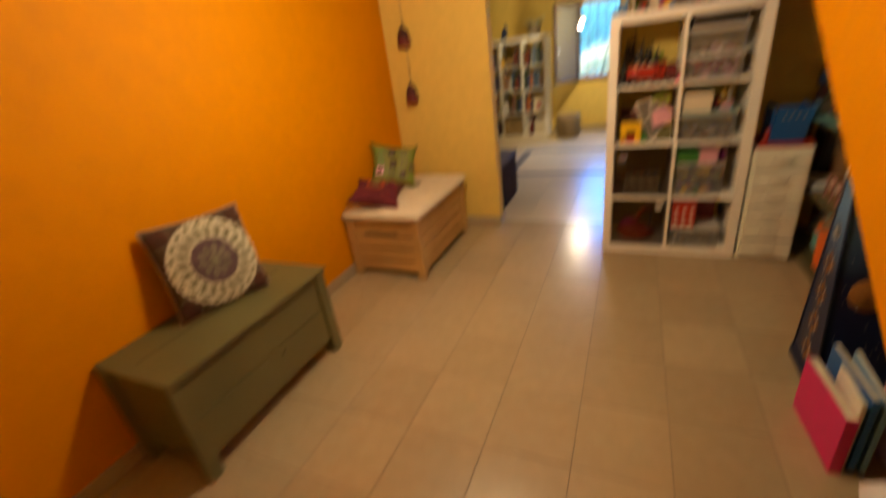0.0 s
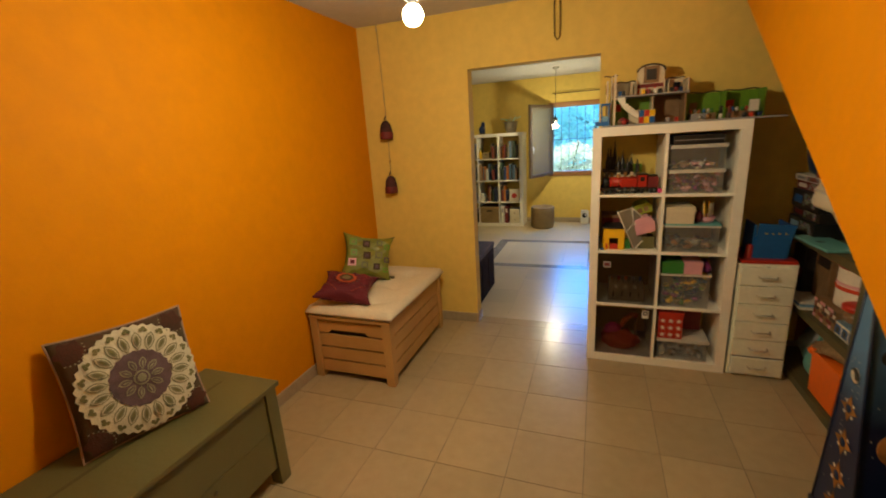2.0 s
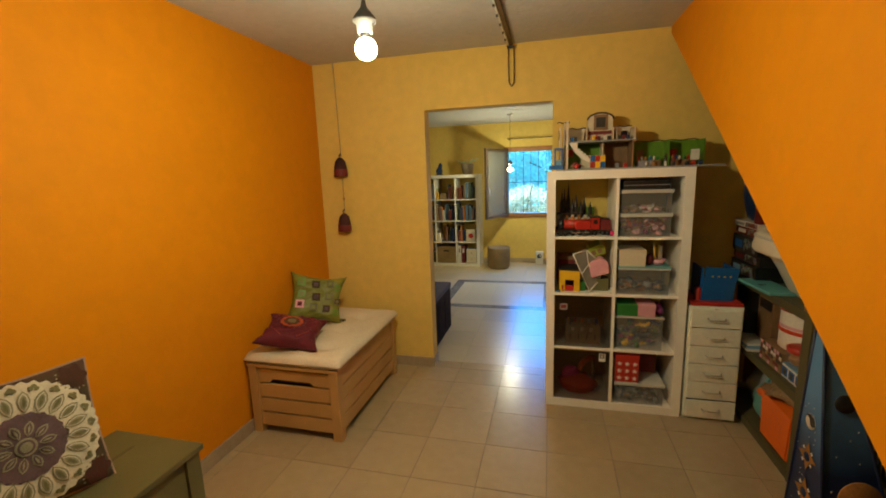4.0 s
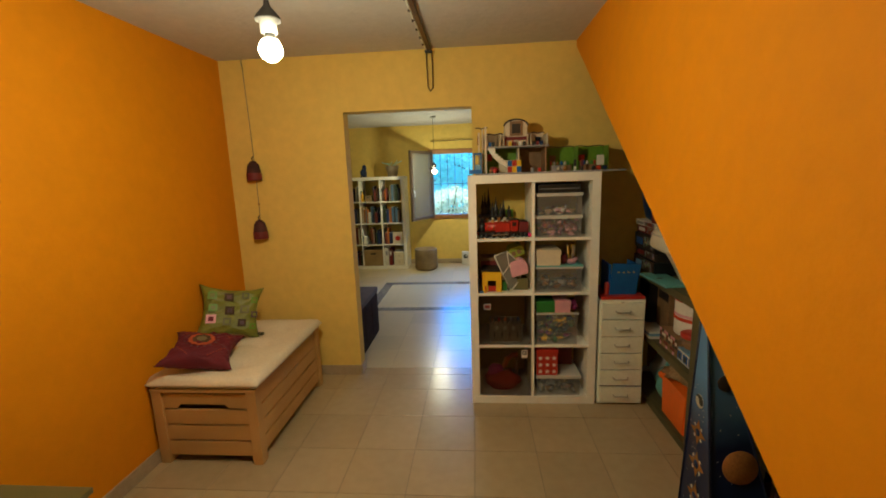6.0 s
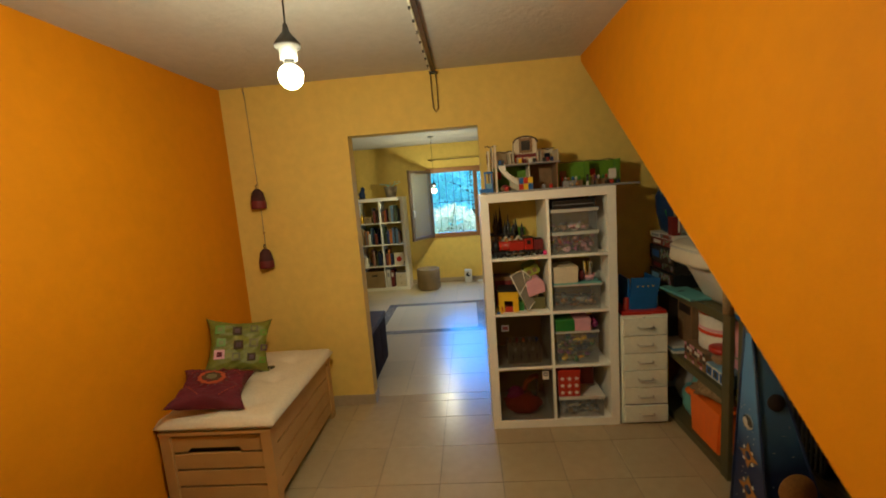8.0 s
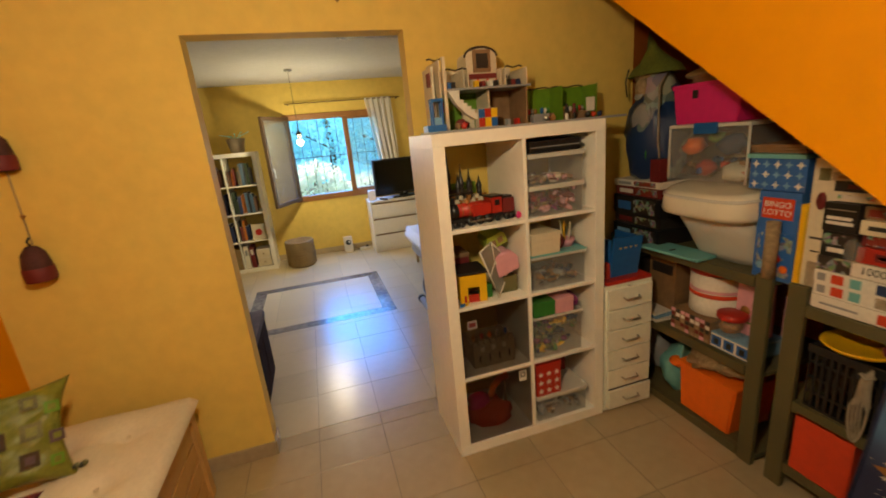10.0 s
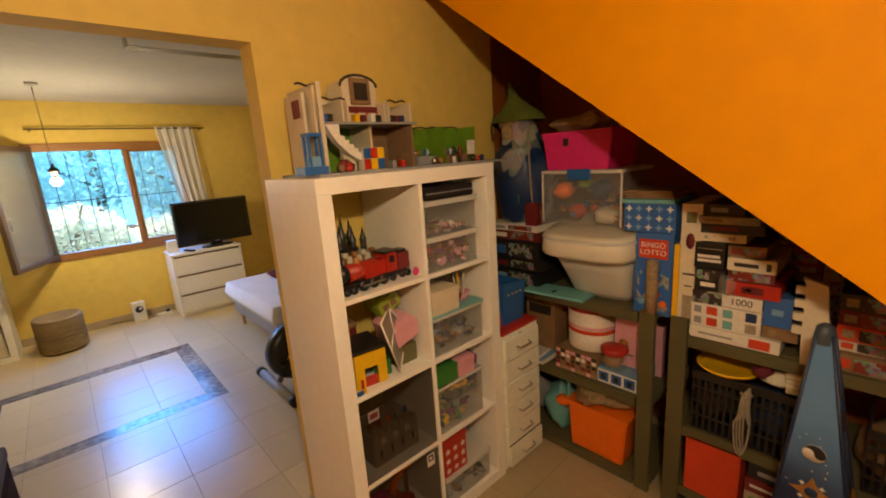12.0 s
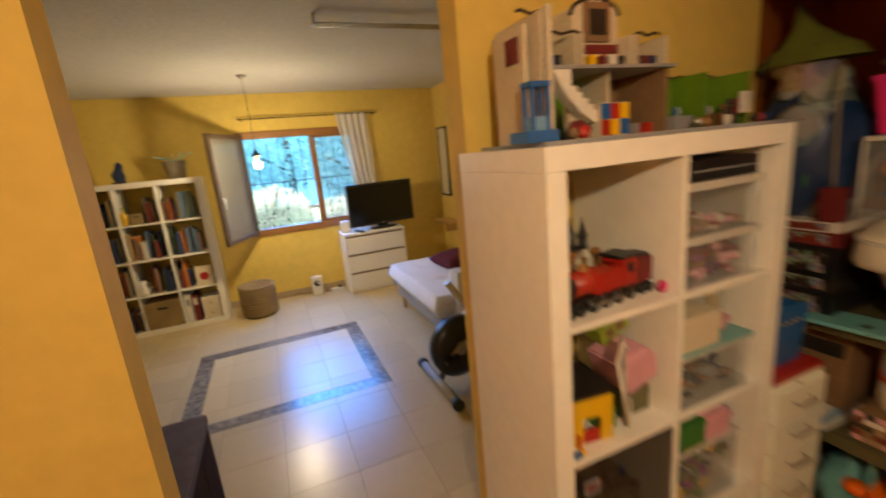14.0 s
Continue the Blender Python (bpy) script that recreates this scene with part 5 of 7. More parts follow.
# second row, left cell
rz = CELL_Z[2]
house = thing("toy_house", "yellow plastic toy stable with a dark roof in the cube shelf", "toy")
house.matrix_basis = pose(sx + 0.028, 0.045, rz, 0, 0, -6) @ Matrix.Scale(1.2, 4)
hb = prism([(0, 0), (0.028, 0), (0.028, 0.060), (0.072, 0.060), (0.072, 0), (0.10, 0), (0.10, 0.11), (0, 0.11)], 0.006, "y", 0)
part("front_wall", hb, M["yellow_pl"], house)
part("side_wall", box_bm(-0.001, 0.006, 0, 0.005, 0.12, 0.11, 0.001), M["yellow_pl"], house)
part("side_wall", box_bm(0.095, 0.006, 0, 0.101, 0.12, 0.11, 0.001), M["yellow_pl"], house)
part("back_wall", box_bm(0.005, 0.114, 0, 0.095, 0.12, 0.11), M["brown_card"], house)
part("roof", box_bm(-0.006, -0.006, 0.11, 0.106, 0.126, 0.118, 0.002), M["dark"], house)
part("red_wheel", lathe([(0, 0), (0.016, 0), (0.016, 0.004), (0, 0.004)], 16), M["red"], house).matrix_basis = pose(-0.002, 0.06, 0.07, 0, -90, 0)
part("gate", box_bm(0.030, 0.004, 0, 0.070, 0.008, 0.03), M["red"], house)
part("post", box_bm(0.012, -0.004, 0, 0.020, 0.001, 0.03), M["red"], house)
for k, (bx, by, mm) in enumerate(((0.01, -0.012, "blue"), (0.024, -0.01, "yellow_pl"), (-0.002, -0.014, "blue"))):
    single("toy_block", box_bm(0, 0, 0, 0.011, 0.011, 0.012, 0.001), M[mm], "small coloured toy block in the cube shelf", "toy block", sx + bx + 0.012, 0.025 + by, rz)
dr2 = thing("toy_box", "dark red toy crate behind the yellow toy stable", "toy", sx + 0.02, 0.19, rz)
part("crate", box_bm(0, 0, 0, 0.11, 0.14, 0.185, 0.004), M["darkred"], dr2)
part("lid_rim", box_bm(-0.003, -0.003, 0.17, 0.113, 0.143, 0.19, 0.003), M["brown_card"], dr2)
wing = thing("toy_fence", "white open-frame toy gate leaning against the lime toy house", "toy")
wing.matrix_basis = pose(sx + 0.205, 0.035, rz + 0.003) @ pose(0, 0, 0, -4, -26, 40)
for a, b in (((0, 0, 0), (0, 0, 0.27)), ((0, 0, 0.27), (0.10, 0, 0.24)), ((0.10, 0, 0.24), (0.16, 0, 0.10)), ((0.16, 0, 0.10), (0.11, 0, 0.02)), ((0.11, 0, 0.02), (0, 0, 0)), ((0, 0, 0.13), (0.07, 0, 0.15)), ((0.07, 0, 0.15), (0.10, 0, 0.24)), ((0.07, 0, 0.15), (0.16, 0, 0.10)), ((0.07, 0, 0.15), (0.11, 0, 0.02))):
    part("bar", tube([a, b], 0.0038, 6), M["white_card"], wing)
part("film", prism([(0, 0), (0.11, 0.02), (0.16, 0.10), (0.10, 0.24), (0, 0.27)], 0.0012, "y", 0), M["film"], wing)
lh = thing("toy_house", "small lime green toy house lying tilted in the cube shelf", "toy")
lh.matrix_basis = pose(sx + 0.215, 0.135, rz + 0.190) @ pose(0, 0, 0, 8, -22, 0)
part("body", prism([(0, 0), (0.10, 0), (0.10, 0.045), (0.085, 0.065), (0.015, 0.065), (0, 0.045)], 0.10, "y", 0), M["lime_bright"], lh)
part("window", box_bm(0.018, -0.0015, 0.012, 0.045, 0.001, 0.042, 0.001), M["brown_card"], lh)
part("window", box_bm(0.055, -0.0015, 0.012, 0.082, 0.001, 0.042, 0.001), M["brown_card"], lh)
pb = thing("toy_box", "pale pink plastic toy bed lying tilted in the cube shelf", "toy")
pb.matrix_basis = pose(sx + 0.215, 0.045, rz + 0.085) @ pose(0, 0, 0, 0, -18, 0) @ Matrix.Scale(1.15, 4)
part("box", prism([(0, 0), (0.095, 0), (0.105, 0.05), (0.085, 0.085), (0, 0.085)], 0.11, "y", 0, bevel=0.004), M["pink_lt"], pb)
single("toy_block", box_bm(0, 0, 0, 0.05, 0.05, 0.06, 0.004), M["green_pl"], "green plastic toy block in the cube shelf", "toy block", sx + 0.135, 0.06, rz)
single("toy_block", box_bm(0, 0, 0, 0.10, 0.10, 0.075, 0.006), M["green_wood"], "dark green toy crate under the pale pink toy bed", "toy block", sx + 0.22, 0.075, rz)

# second row, right cell
clear_bin(c1, 0.012, rz, 0.285, 0.34, 0.165, "clear storage bin with a teal lid holding toy figures", [M["stone"], M["brown_card"], M["dark"], M["grey"], M["blue_dk"], M["gold"]], 40, 5, M["teal"], 0.42)
cbx = thing("cream_box", "cream cardboard box standing on the teal-lidded bin", "box", c1 + 0.003, 0.015, rz + 0.1695)
part("tray", box_bm(0, 0, 0, 0.145, 0.20, 0.085, 0.003), M["cream_card"], cbx)
part("lid", box_bm(-0.002, -0.002, 0.062, 0.147, 0.202, 0.098, 0.003), M["cream_card"], cbx)
tb = thing("toy_basket", "pale pink doll's basket with yellow sticks on the teal-lidded bin", "toy", c1 + 0.225, 0.09, rz + 0.1695)
part("basket", lathe([(0, 0), (0.030, 0), (0.045, 0.035), (0.042, 0.035), (0.028, 0.005), (0, 0.005)], 18), M["pink_lt"], tb)
for k in range(5):
    a = k * 1.25
    part("stick", tube([(0.014 * math.cos(a), 0.014 * math.sin(a), 0.006), (0.026 * math.cos(a), 0.026 * math.sin(a), 0.11 + 0.006 * (k % 3))], 0.0035, 6), M["yellow_pl"] if k % 2 else M["ivory_cloth"], tb)
single("toy_figure", blob(0.022, 0.02, 0.036, 0.3, 6, (0, 0, 0.034), sub=2), M["darkred"], "small dark red doll-like ornament between box and basket", "toy", c1 + 0.175, 0.06, rz + 0.1695)

# third row, left cell: castle behind smoked acrylic
dz = CELL_Z[1]
castle = thing("toy_castle", "grey-brown toy castle with lit windows behind a smoked acrylic door", "toy", sx + 0.07, 0.06, dz)
part("wall", box_bm(0, 0, 0, 0.21, 0.16, 0.12, 0.003), M["stone"], castle)
for k in range(7):
    part("battlement", box_bm(0.002 + k * 0.03, -0.003, 0.12, 0.022 + k * 0.03, 0.012, 0.140, 0.002), M["stone"], castle)
for k in range(4):
    part("arrow_slit", box_bm(0.026 + k * 0.05, -0.002, 0.030, 0.034 + k * 0.05, 0.001, 0.065), M["black"], castle)
for k in range(3):
    part("banner", box_bm(0.035 + k * 0.055, -0.005, 0.085, 0.055 + k * 0.055, -0.001, 0.11, 0.001), M["ivory_cloth"], castle)
for k in range(5):
    part("toy_knight", blob(0.009, 0.009, 0.018, 0.3, k, (0.02 + k * 0.042, 0.05, 0.137), sub=2), (M["gold"], M["red"], M["orange_pl"], M["steel"], M["blue"])[k], castle)
for r_, lab in ((0, "smoked acrylic door closing the lowest shelf cell"), (1, "smoked acrylic door closing the shelf cell of the castle")):
    z0 = 0.0535 if r_ == 0 else 0.409
    dd = thing("smoked_door", lab, "door", sx + 0.002, 0.006, z0)
    part("panel", box_bm(0, 0, 0, 0.328, 0.004, 0.325, 0.001), M["smoked"], dd)
    if r_ == 0:
        tg = part("sticker", box_bm(0.268, -0.0014, 0.265, 0.306, -0.0002, 0.318), M["white_card"], dd, "small white printed sticker")
        part("print", box_bm(0.274, -0.0022, 0.286, 0.300, -0.0014, 0.312), M["black"], tg)
        part("print", box_bm(0.280, -0.0030, 0.293, 0.293, -0.0022, 0.305), M["white_card"], tg)
    else:
        tg = part("sticker", box_bm(0.030, -0.0014, 0.235, 0.075, -0.0002, 0.275), M["grey"], dd, "faded printed sticker")
        part("print", box_bm(0.036, -0.0022, 0.245, 0.068, -0.0014, 0.266), M["darkred"], tg)

# lowest row, left cell
arc = thing("toy_slide", "orange curved toy slide behind the smoked acrylic door", "toy", sx + 0.15, 0.12, CELL_Z[0])
part("slide", tube([(0.11, 0, 0.24), (0.07, 0, 0.235), (0.03, 0, 0.20), (0.015, 0, 0.15)], 0.017, 10), M["orange_pl"], arc)
part("post", tube([(0.10, 0.02, 0.0), (0.10, 0.02, 0.24)], 0.008, 8), M["brown_card"], arc)
part("post", tube([(0.02, 0.02, 0.0), (0.02, 0.02, 0.16)], 0.008, 8), M["brown_card"], arc)
rb = thing("plush_toy", "dark red plush heap behind the smoked acrylic door", "plush toy", sx + 0.15, 0.13, CELL_Z[0])
part("body", blob(0.12, 0.08, 0.06, 0.35, 9, (0, 0, 0.058)), M["redbox"], rb)
part("tuft", blob(0.06, 0.05, 0.05, 0.4, 12, (-0.04, 0.02, 0.10)), M["pink"], rb)

# third row, right cell
clear_bin(c1, 0.012, dz, 0.265, 0.33, 0.215, "clear storage bin of green, blue and yellow toys", [M["green_pl"], M["yellow_pl"], M["blue_dk"], M["purple"], M["green_wood"]], 60, 8, None, 0.8)
gb2 = thing("green_box", "green cardboard box lying across the clear bin", "box", c1 + 0.004, 0.02, dz + 0.2115)
part("box", box_bm(0, 0, 0, 0.115, 0.25, 0.07, 0.004), M["green_pl"], gb2)
part("rim", box_bm(-0.002, -0.002, 0.052, 0.117, 0.252, 0.072, 0.003), M["green_pl"], gb2)
pk = thing("pink_box", "pale pink cardboard box on the clear bin", "box", c1 + 0.120, 0.016, dz + 0.2115)
part("box", box_bm(0, 0, 0, 0.095, 0.18, 0.070, 0.004), M["pink_lt"], pk)
part("lid", box_bm(-0.002, -0.002, 0.048, 0.097, 0.182, 0.075, 0.003), M["pink_lt"], pk)
single("purple_pouch", blob(0.03, 0.08, 0.03, 0.3, 8, (0, 0, 0.028)), M["purple"], "purple fabric pouch beside the pale pink box", "pouch", c1 + 0.245, 0.11, dz + 0.2115)

# lowest row, right cell
clear_bin(c1 + 0.004, 0.012, CELL_Z[0], 0.285, 0.33, 0.135, "low clear storage bin of grey construction pieces", [M["stone"], M["grey"], M["dark"], M["brown_card"], M["grey"]], 70, 9, M["frosted"], 0.75)
star_box = thing("star_box", "red box with white stars standing on the low clear bin", "box", c1 + 0.006, 0.02, CELL_Z[0] + 0.1395)
part("box", box_bm(0, 0, 0, 0.135, 0.135, 0.15, 0.004), M["red"], star_box)
part("lid", box_bm(-0.003, -0.003, 0.15, 0.138, 0.138, 0.175, 0.004), M["red"], star_box)


def star(r, n=5):
    return [((r if k % 2 == 0 else r * 0.42) * math.sin(math.pi * k / n), (r if k % 2 == 0 else r * 0.42) * math.cos(math.pi * k / n)) for k in range(2 * n)]


for i in range(3):
    for j in range(3):
        ox, oz = 0.024 + i * 0.044, 0.026 + j * 0.046
        part("star", prism([(p + ox, q + oz) for p, q in star(0.017)], 0.0012, "y", -0.0014), M["white_card"], star_box)
        part("star", prism([(p + ox, q + oz) for p, q in star(0.017)], 0.0012, "x", -0.0014), M["white_card"], star_box)
single("dark_box", box_bm(0, 0, 0, 0.12, 0.13, 0.16, 0.004), M["darkred"], "dark red cardboard box at the back of the lowest cell", "box", c1 + 0.15, 0.18, CELL_Z[0] + 0.1395)

# ---- doll's house on the cube shelf ----
TZ = 1.49
ply = thing("display_board", "thin grey board lying on the cube shelf under the toys", "board", 0.05, 0.06, TZ)
part("board", box_bm(0, 0, 0, 0.90, 0.29, 0.010, 0.002), M["grey"], ply)
dz0 = TZ + 0.010
dh = thing("dolls_house", "open-fronted toy town house with green rooms and a curved roof", "doll's house", 0.10, 0.13, dz0)
part("back_wall", box_bm(0.0, 0.180, 0.0, 0.40, 0.186, 0.155), M["lime"], dh, "lime green printed back wall")
part("back_wall", box_bm(0.0, 0.180, 0.163, 0.40, 0.186, 0.255), M["dolls"], dh)
part("side_wall", box_bm(-0.006, 0.0, 0.0, 0.0, 0.186, 0.275, 0.001), M["dolls"], dh)
part("side_wall", box_bm(0.008, -0.004, 0.0, 0.022, 0.01, 0.285, 0.001), M["dolls"], dh)
part("side_wall", box_bm(-0.03, 0.03, 0.0, -0.020, 0.16, 0.255, 0.001), M["dolls"], dh)
part("side_wall", box_bm(0.395, 0.02, 0.163, 0.401, 0.186, 0.235, 0.001), M["dolls"], dh)
part("inner_wall", box_bm(0.22, 0.04, 0.0, 0.226, 0.18, 0.155), M["dolls"], dh)
part("inner_wall", box_bm(0.385, 0.01, 0.0, 0.392, 0.18, 0.155), M["brown_card"], dh)
part("inner_wall", box_bm(0.225, 0.174, 0.0, 0.385, 0.179, 0.155), M["brown_card"], dh)
part("upper_floor", box_bm(0.02, -0.004, 0.155, 0.405, 0.186, 0.163, 0.001), M["grey"], dh, "grey-blue upper floor")
for x0 in (0.105, 0.125, 0.275, 0.295):
    part("partition", box_bm(x0, 0.02, 0.163, x0 + 0.005, 0.18, 0.235), M["dolls"], dh)
gable = [(0.14, 0.163), (0.28, 0.163), (0.28, 0.29)] + [(0.21 + 0.07 * math.cos(a), 0.29 + 0.035 * math.sin(a)) for a in [math.pi * k / 10 for k in range(1, 10)]] + [(0.14, 0.29)]
part("gable", prism(gable, 0.11, "y", 0.07), M["dolls"], dh)
part("round_window", box_bm(0.170, 0.060, 0.228, 0.250, 0.07, 0.318, 0.003), M["brown_card"], dh, "dark brown window in the gable")
part("round_window", box_bm(0.183, 0.058, 0.243, 0.237, 0.063, 0.302, 0.002), M["dark"], dh)
part("curved_roof", tube([(0.21 + 0.075 * math.cos(math.pi * k / 12), 0.07, 0.290 + 0.039 * math.sin(math.pi * k / 12)) for k in range(13)], 0.005, 8), M["darkbrown"], dh)
for x0, x1, z0 in ((-0.045, 0.030, 0.279), (0.025, 0.125, 0.239), (0.30, 0.38, 0.239)):
    part("roof_trim", tube([(x0 + (x1 - x0) * k / 6, 0.03, z0 + 0.004 * math.sin(k * 1.6)) for k in range(7)], 0.0035, 6), M["darkbrown"], dh)
stair = [(0.025, 0.155), (0.075, 0.155), (0.075, 0.13)]
for k in range(6):
    stair += [(0.075 + k * 0.016, 0.118 - k * 0.014), (0.091 + k * 0.016, 0.118 - k * 0.014)]
stair += [(0.171, 0.032), (0.14, 0.036), (0.10, 0.06), (0.06, 0.10)]
part("staircase", prism(stair, 0.035, "y", 0.0), M["white_card"], dh, "white toy staircase")
part("panel", box_bm(0.10, 0.04, 0.0, 0.15, 0.06, 0.08, 0.001), M["dolls"], dh)
blk = part("block_cabinet", box_bm(0.148, -0.012, 0.0, 0.235, 0.025, 0.076, 0.001), M["dolls"], dh)
for i in range(3):
    for j in range(2):
        cm = (M["red"], M["yellow_pl"], M["blue"], M["blue"], M["red"], M["yellow_pl"])[i + 3 * j]
        part("drawer_front", box_bm(0.1495 + i * 0.0285, -0.0145, 0.002 + j * 0.037, 0.1765 + i * 0.0285, -0.012, 0.0375 + j * 0.037), cm, blk)
for x0, z0, mm in ((0.035, 0.17, "blue"), (0.055, 0.17, "dark"), (0.16, 0.17, "yellow_pl"), (0.19, 0.168, "darkred"), (0.225, 0.17, "white_card"), (0.25, 0.168, "dark"), (0.31, 0.168, "dark"), (0.33, 0.168, "darkred"), (0.355, 0.168, "blue_dk"), (0.30, 0.004, "grey"), (0.345, 0.004, "red")):
    part("toy_furniture", box_bm(x0, 0.03, z0 - 0.004, x0 + 0.018, 0.06, z0 + 0.022, 0.003), M[mm], dh)
part("counter", box_bm(0.14, 0.062, 0.202, 0.28, 0.07, 0.222, 0.001), M["darkred"], dh)
for k in range(4):
    part("counter_post", box_bm(0.142 + k * 0.044, 0.062, 0.163, 0.148 + k * 0.044, 0.07, 0.202, 0.001), M["redbox"], dh)
part("sign_plate", box_bm(-0.034, 0.05, 0.18, -0.030, 0.10, 0.235, 0.001), M["darkred"], dh)
part("picture", box_bm(0.345, 0.172, 0.185, 0.38, 0.178, 0.225, 0.001), M["blue_dk"], dh)
part("poster", box_bm(0.03, 0.174, 0.08, 0.06, 0.179, 0.125), M["redbox"], dh)

moto = single("toy_motorbike", blob(0.028, 0.014, 0.018, 0.5, 3, (0, 0, 0.02), sub=2), M["darkred"], "small dark red toy motorbike before the toy house", "toy", 0.165, 0.10, TZ + 0.010)
for wx in (-0.02, 0.02):
    part("wheel", lathe([(0, -0.004), (0.012, -0.004), (0.012, 0.004), (0, 0.004)], 16), M["black"], moto).matrix_basis = pose(wx, 0, 0.0125, 90, 0, 0)
for k, gx in enumerate((0.515, 0.70)):
    gh = thing("toy_room", "open lime green toy room with small figures", "toy", gx, 0.15, dz0)
    part("back_wall", box_bm(0, 0.14, 0, 0.18, 0.145, 0.15, 0.001), M["lime"], gh)
    part("side_wall", box_bm(0.175, 0.03, 0, 0.18, 0.14, 0.15, 0.001), M["lime"], gh)
    part("roof_trim", tube([(0.18 * i / 6, 0.14, 0.153 + 0.004 * math.sin(i * 1.7)) for i in range(7)], 0.0035, 6), M["darkbrown"], gh)
    part("poster", box_bm(0.02, 0.1365, 0.06, 0.06, 0.1395, 0.10), M["redbox"] if k else M["brown_card"], gh)
    part("counter", box_bm(0.01, 0.0, 0, 0.09, 0.03, 0.035, 0.003), M["grey"] if not k else M["brown_card"], gh)
    for i in range(6):
        mm = ("red", "steel", "gold", "blue", "white_card", "green_pl")[(i + k * 2) % 6]
        part("toy_item", blob(0.008, 0.008, 0.013, 0.4, i + k * 7, (0.015 + i * 0.022, 0.05 + 0.01 * (i % 3), 0.048), sub=2), M[mm], gh)
    part("table", box_bm(0.01, 0.04, 0.0, 0.14, 0.09, 0.035, 0.002), M["brown_card"], gh)
part("screen", box_bm(0.10, 0.0, 0.03, 0.145, 0.006, 0.09, 0.002), M["white_card"], gh)


def toy_person_shape(x, y, z, top, bottom):
    t = thing("toy_figurine", "tiny plastic toy figurine standing before the green toy rooms", "toy", x, y, z)
    part("lower", lathe([(0, 0), (0.008, 0), (0.007, 0.026), (0, 0.026)], 10), bottom, t)
    part("upper", lathe([(0.008, 0.026), (0.009, 0.046), (0.004, 0.048), (0.008, 0.053), (0.007, 0.064), (0, 0.067)], 10), top, t)


toy_person_shape(0.655, 0.09, dz0, M["dark"], M["white_card"])
toy_person_shape(0.70, 0.10, dz0, M["darkred"], M["dark"])
for k, (x, y, mm) in enumerate(((0.145, 0.09, "brown_card"), (0.17, 0.085, "red"), (0.56, 0.10, "steel"), (0.60, 0.11, "gold"), (0.80, 0.10, "redbox"), (0.84, 0.11, "blue_dk"), (0.765, 0.09, "dark"))):
    single("toy_item", blob(0.013, 0.011, 0.013, 0.45, k + 20, (0, 0, 0.013), sub=2), M[mm], "tiny plastic toy on the grey board", "toy", x, y, dz0)
bc = thing("toy_lift", "blue plastic toy tower beside the toy house", "toy", 0.045, 0.10, TZ + 0.010)
part("base", box_bm(-0.035, -0.03, 0, 0.045, 0.04, 0.025, 0.003), M["blue"], bc)
for x0, y0 in ((0, 0), (0.04, 0), (0, 0.03), (0.04, 0.03)):
    part("post", box_bm(x0 - 0.004, y0 - 0.004, 0.025, x0 + 0.004, y0 + 0.004, 0.115, 0.001), M["blue"], bc)
part("top", box_bm(-0.006, -0.006, 0.115, 0.046, 0.036, 0.127, 0.003), M["blue"], bc)
part("seat", box_bm(0.0, 0.0, 0.025, 0.04, 0.03, 0.055, 0.003), M["lightblue"], bc)

# on the drawer cabinet
rt = thing("red_tray", "red flat plastic tray on the drawer cabinet", "tray", 0.815, 0.01, 0.70)
part("tray", box_bm(0, 0, 0, 0.265, 0.30, 0.02, 0.006), M["red"], rt)
part("bump", lathe([(0.022, 0.02), (0.016, 0.09), (0, 0.10)], 14, None, (0.05, 0.07, 0)), M["red"], rt)
bb3 = thing("blue_playbox", "blue folding toy play box standing on the red tray", "toy", 0.875, 0.06, 0.72)
part("front", prism([(0, 0), (0.16, 0), (0.19, 0.19), (0.02, 0.20)], 0.012, "y", 0.0), M["blue"], bb3)
part("side", box_bm(0.165, 0.012, 0, 0.177, 0.18, 0.19, 0.003), M["blue"], bb3)
part("side", box_bm(0.0, 0.012, 0, 0.012, 0.18, 0.19, 0.003), M["blue"], bb3)
for k in range(4):
    part("stud", box_bm(0.05 + k * 0.03, -0.003, 0.14, 0.06 + k * 0.03, 0.0, 0.147), M["yellow_pl"], bb3)

# ---- shelving under the stairs ----
SX = 1.12


def shelf_unit(y0, y1, levels, post_h, label):
    """Olive wooden shelving: posts at the front corners, boards between; front face at x = SX."""
    t = thing("wooden_shelving", label, "shelving", SX, y0, 0)
    d = y1 - y0
    for yy in (0.0, d - 0.07):
        part("post", box_bm(0, yy, 0, 0.022, yy + 0.062, post_h, 0.003), M["shelf_wood"], t)
        part("post", box_bm(0.45, yy, 0, 0.48, yy + 0.07, post_h if y1 > -0.4 else 0.55, 0.003), M["shelf_wood"], t)
    for z in levels:
        part("board", box_bm(0.032, 0.0, z - 0.02, 0.448, d, z, 0.002), M["shelf_wood"], t)
        part("front_rail", box_bm(0.004, 0.071, max(0.002, z - 0.045), 0.031, d - 0.071, z - 0.001, 0.002), M["shelf_wood"], t)
    return t


L1, L2, L3 = 0.045, 0.445, 0.84
shelf_unit(-0.535, 0.375, (L1, L2, L3), 0.855, "olive-stained wooden shelving crammed with boxes under the stairs")
R1, R2 = 0.12, 0.79
shelf_unit(-1.66, -0.585, (R1, 0.40, R2), 0.855, "olive-stained wooden shelving with games under the stairs")


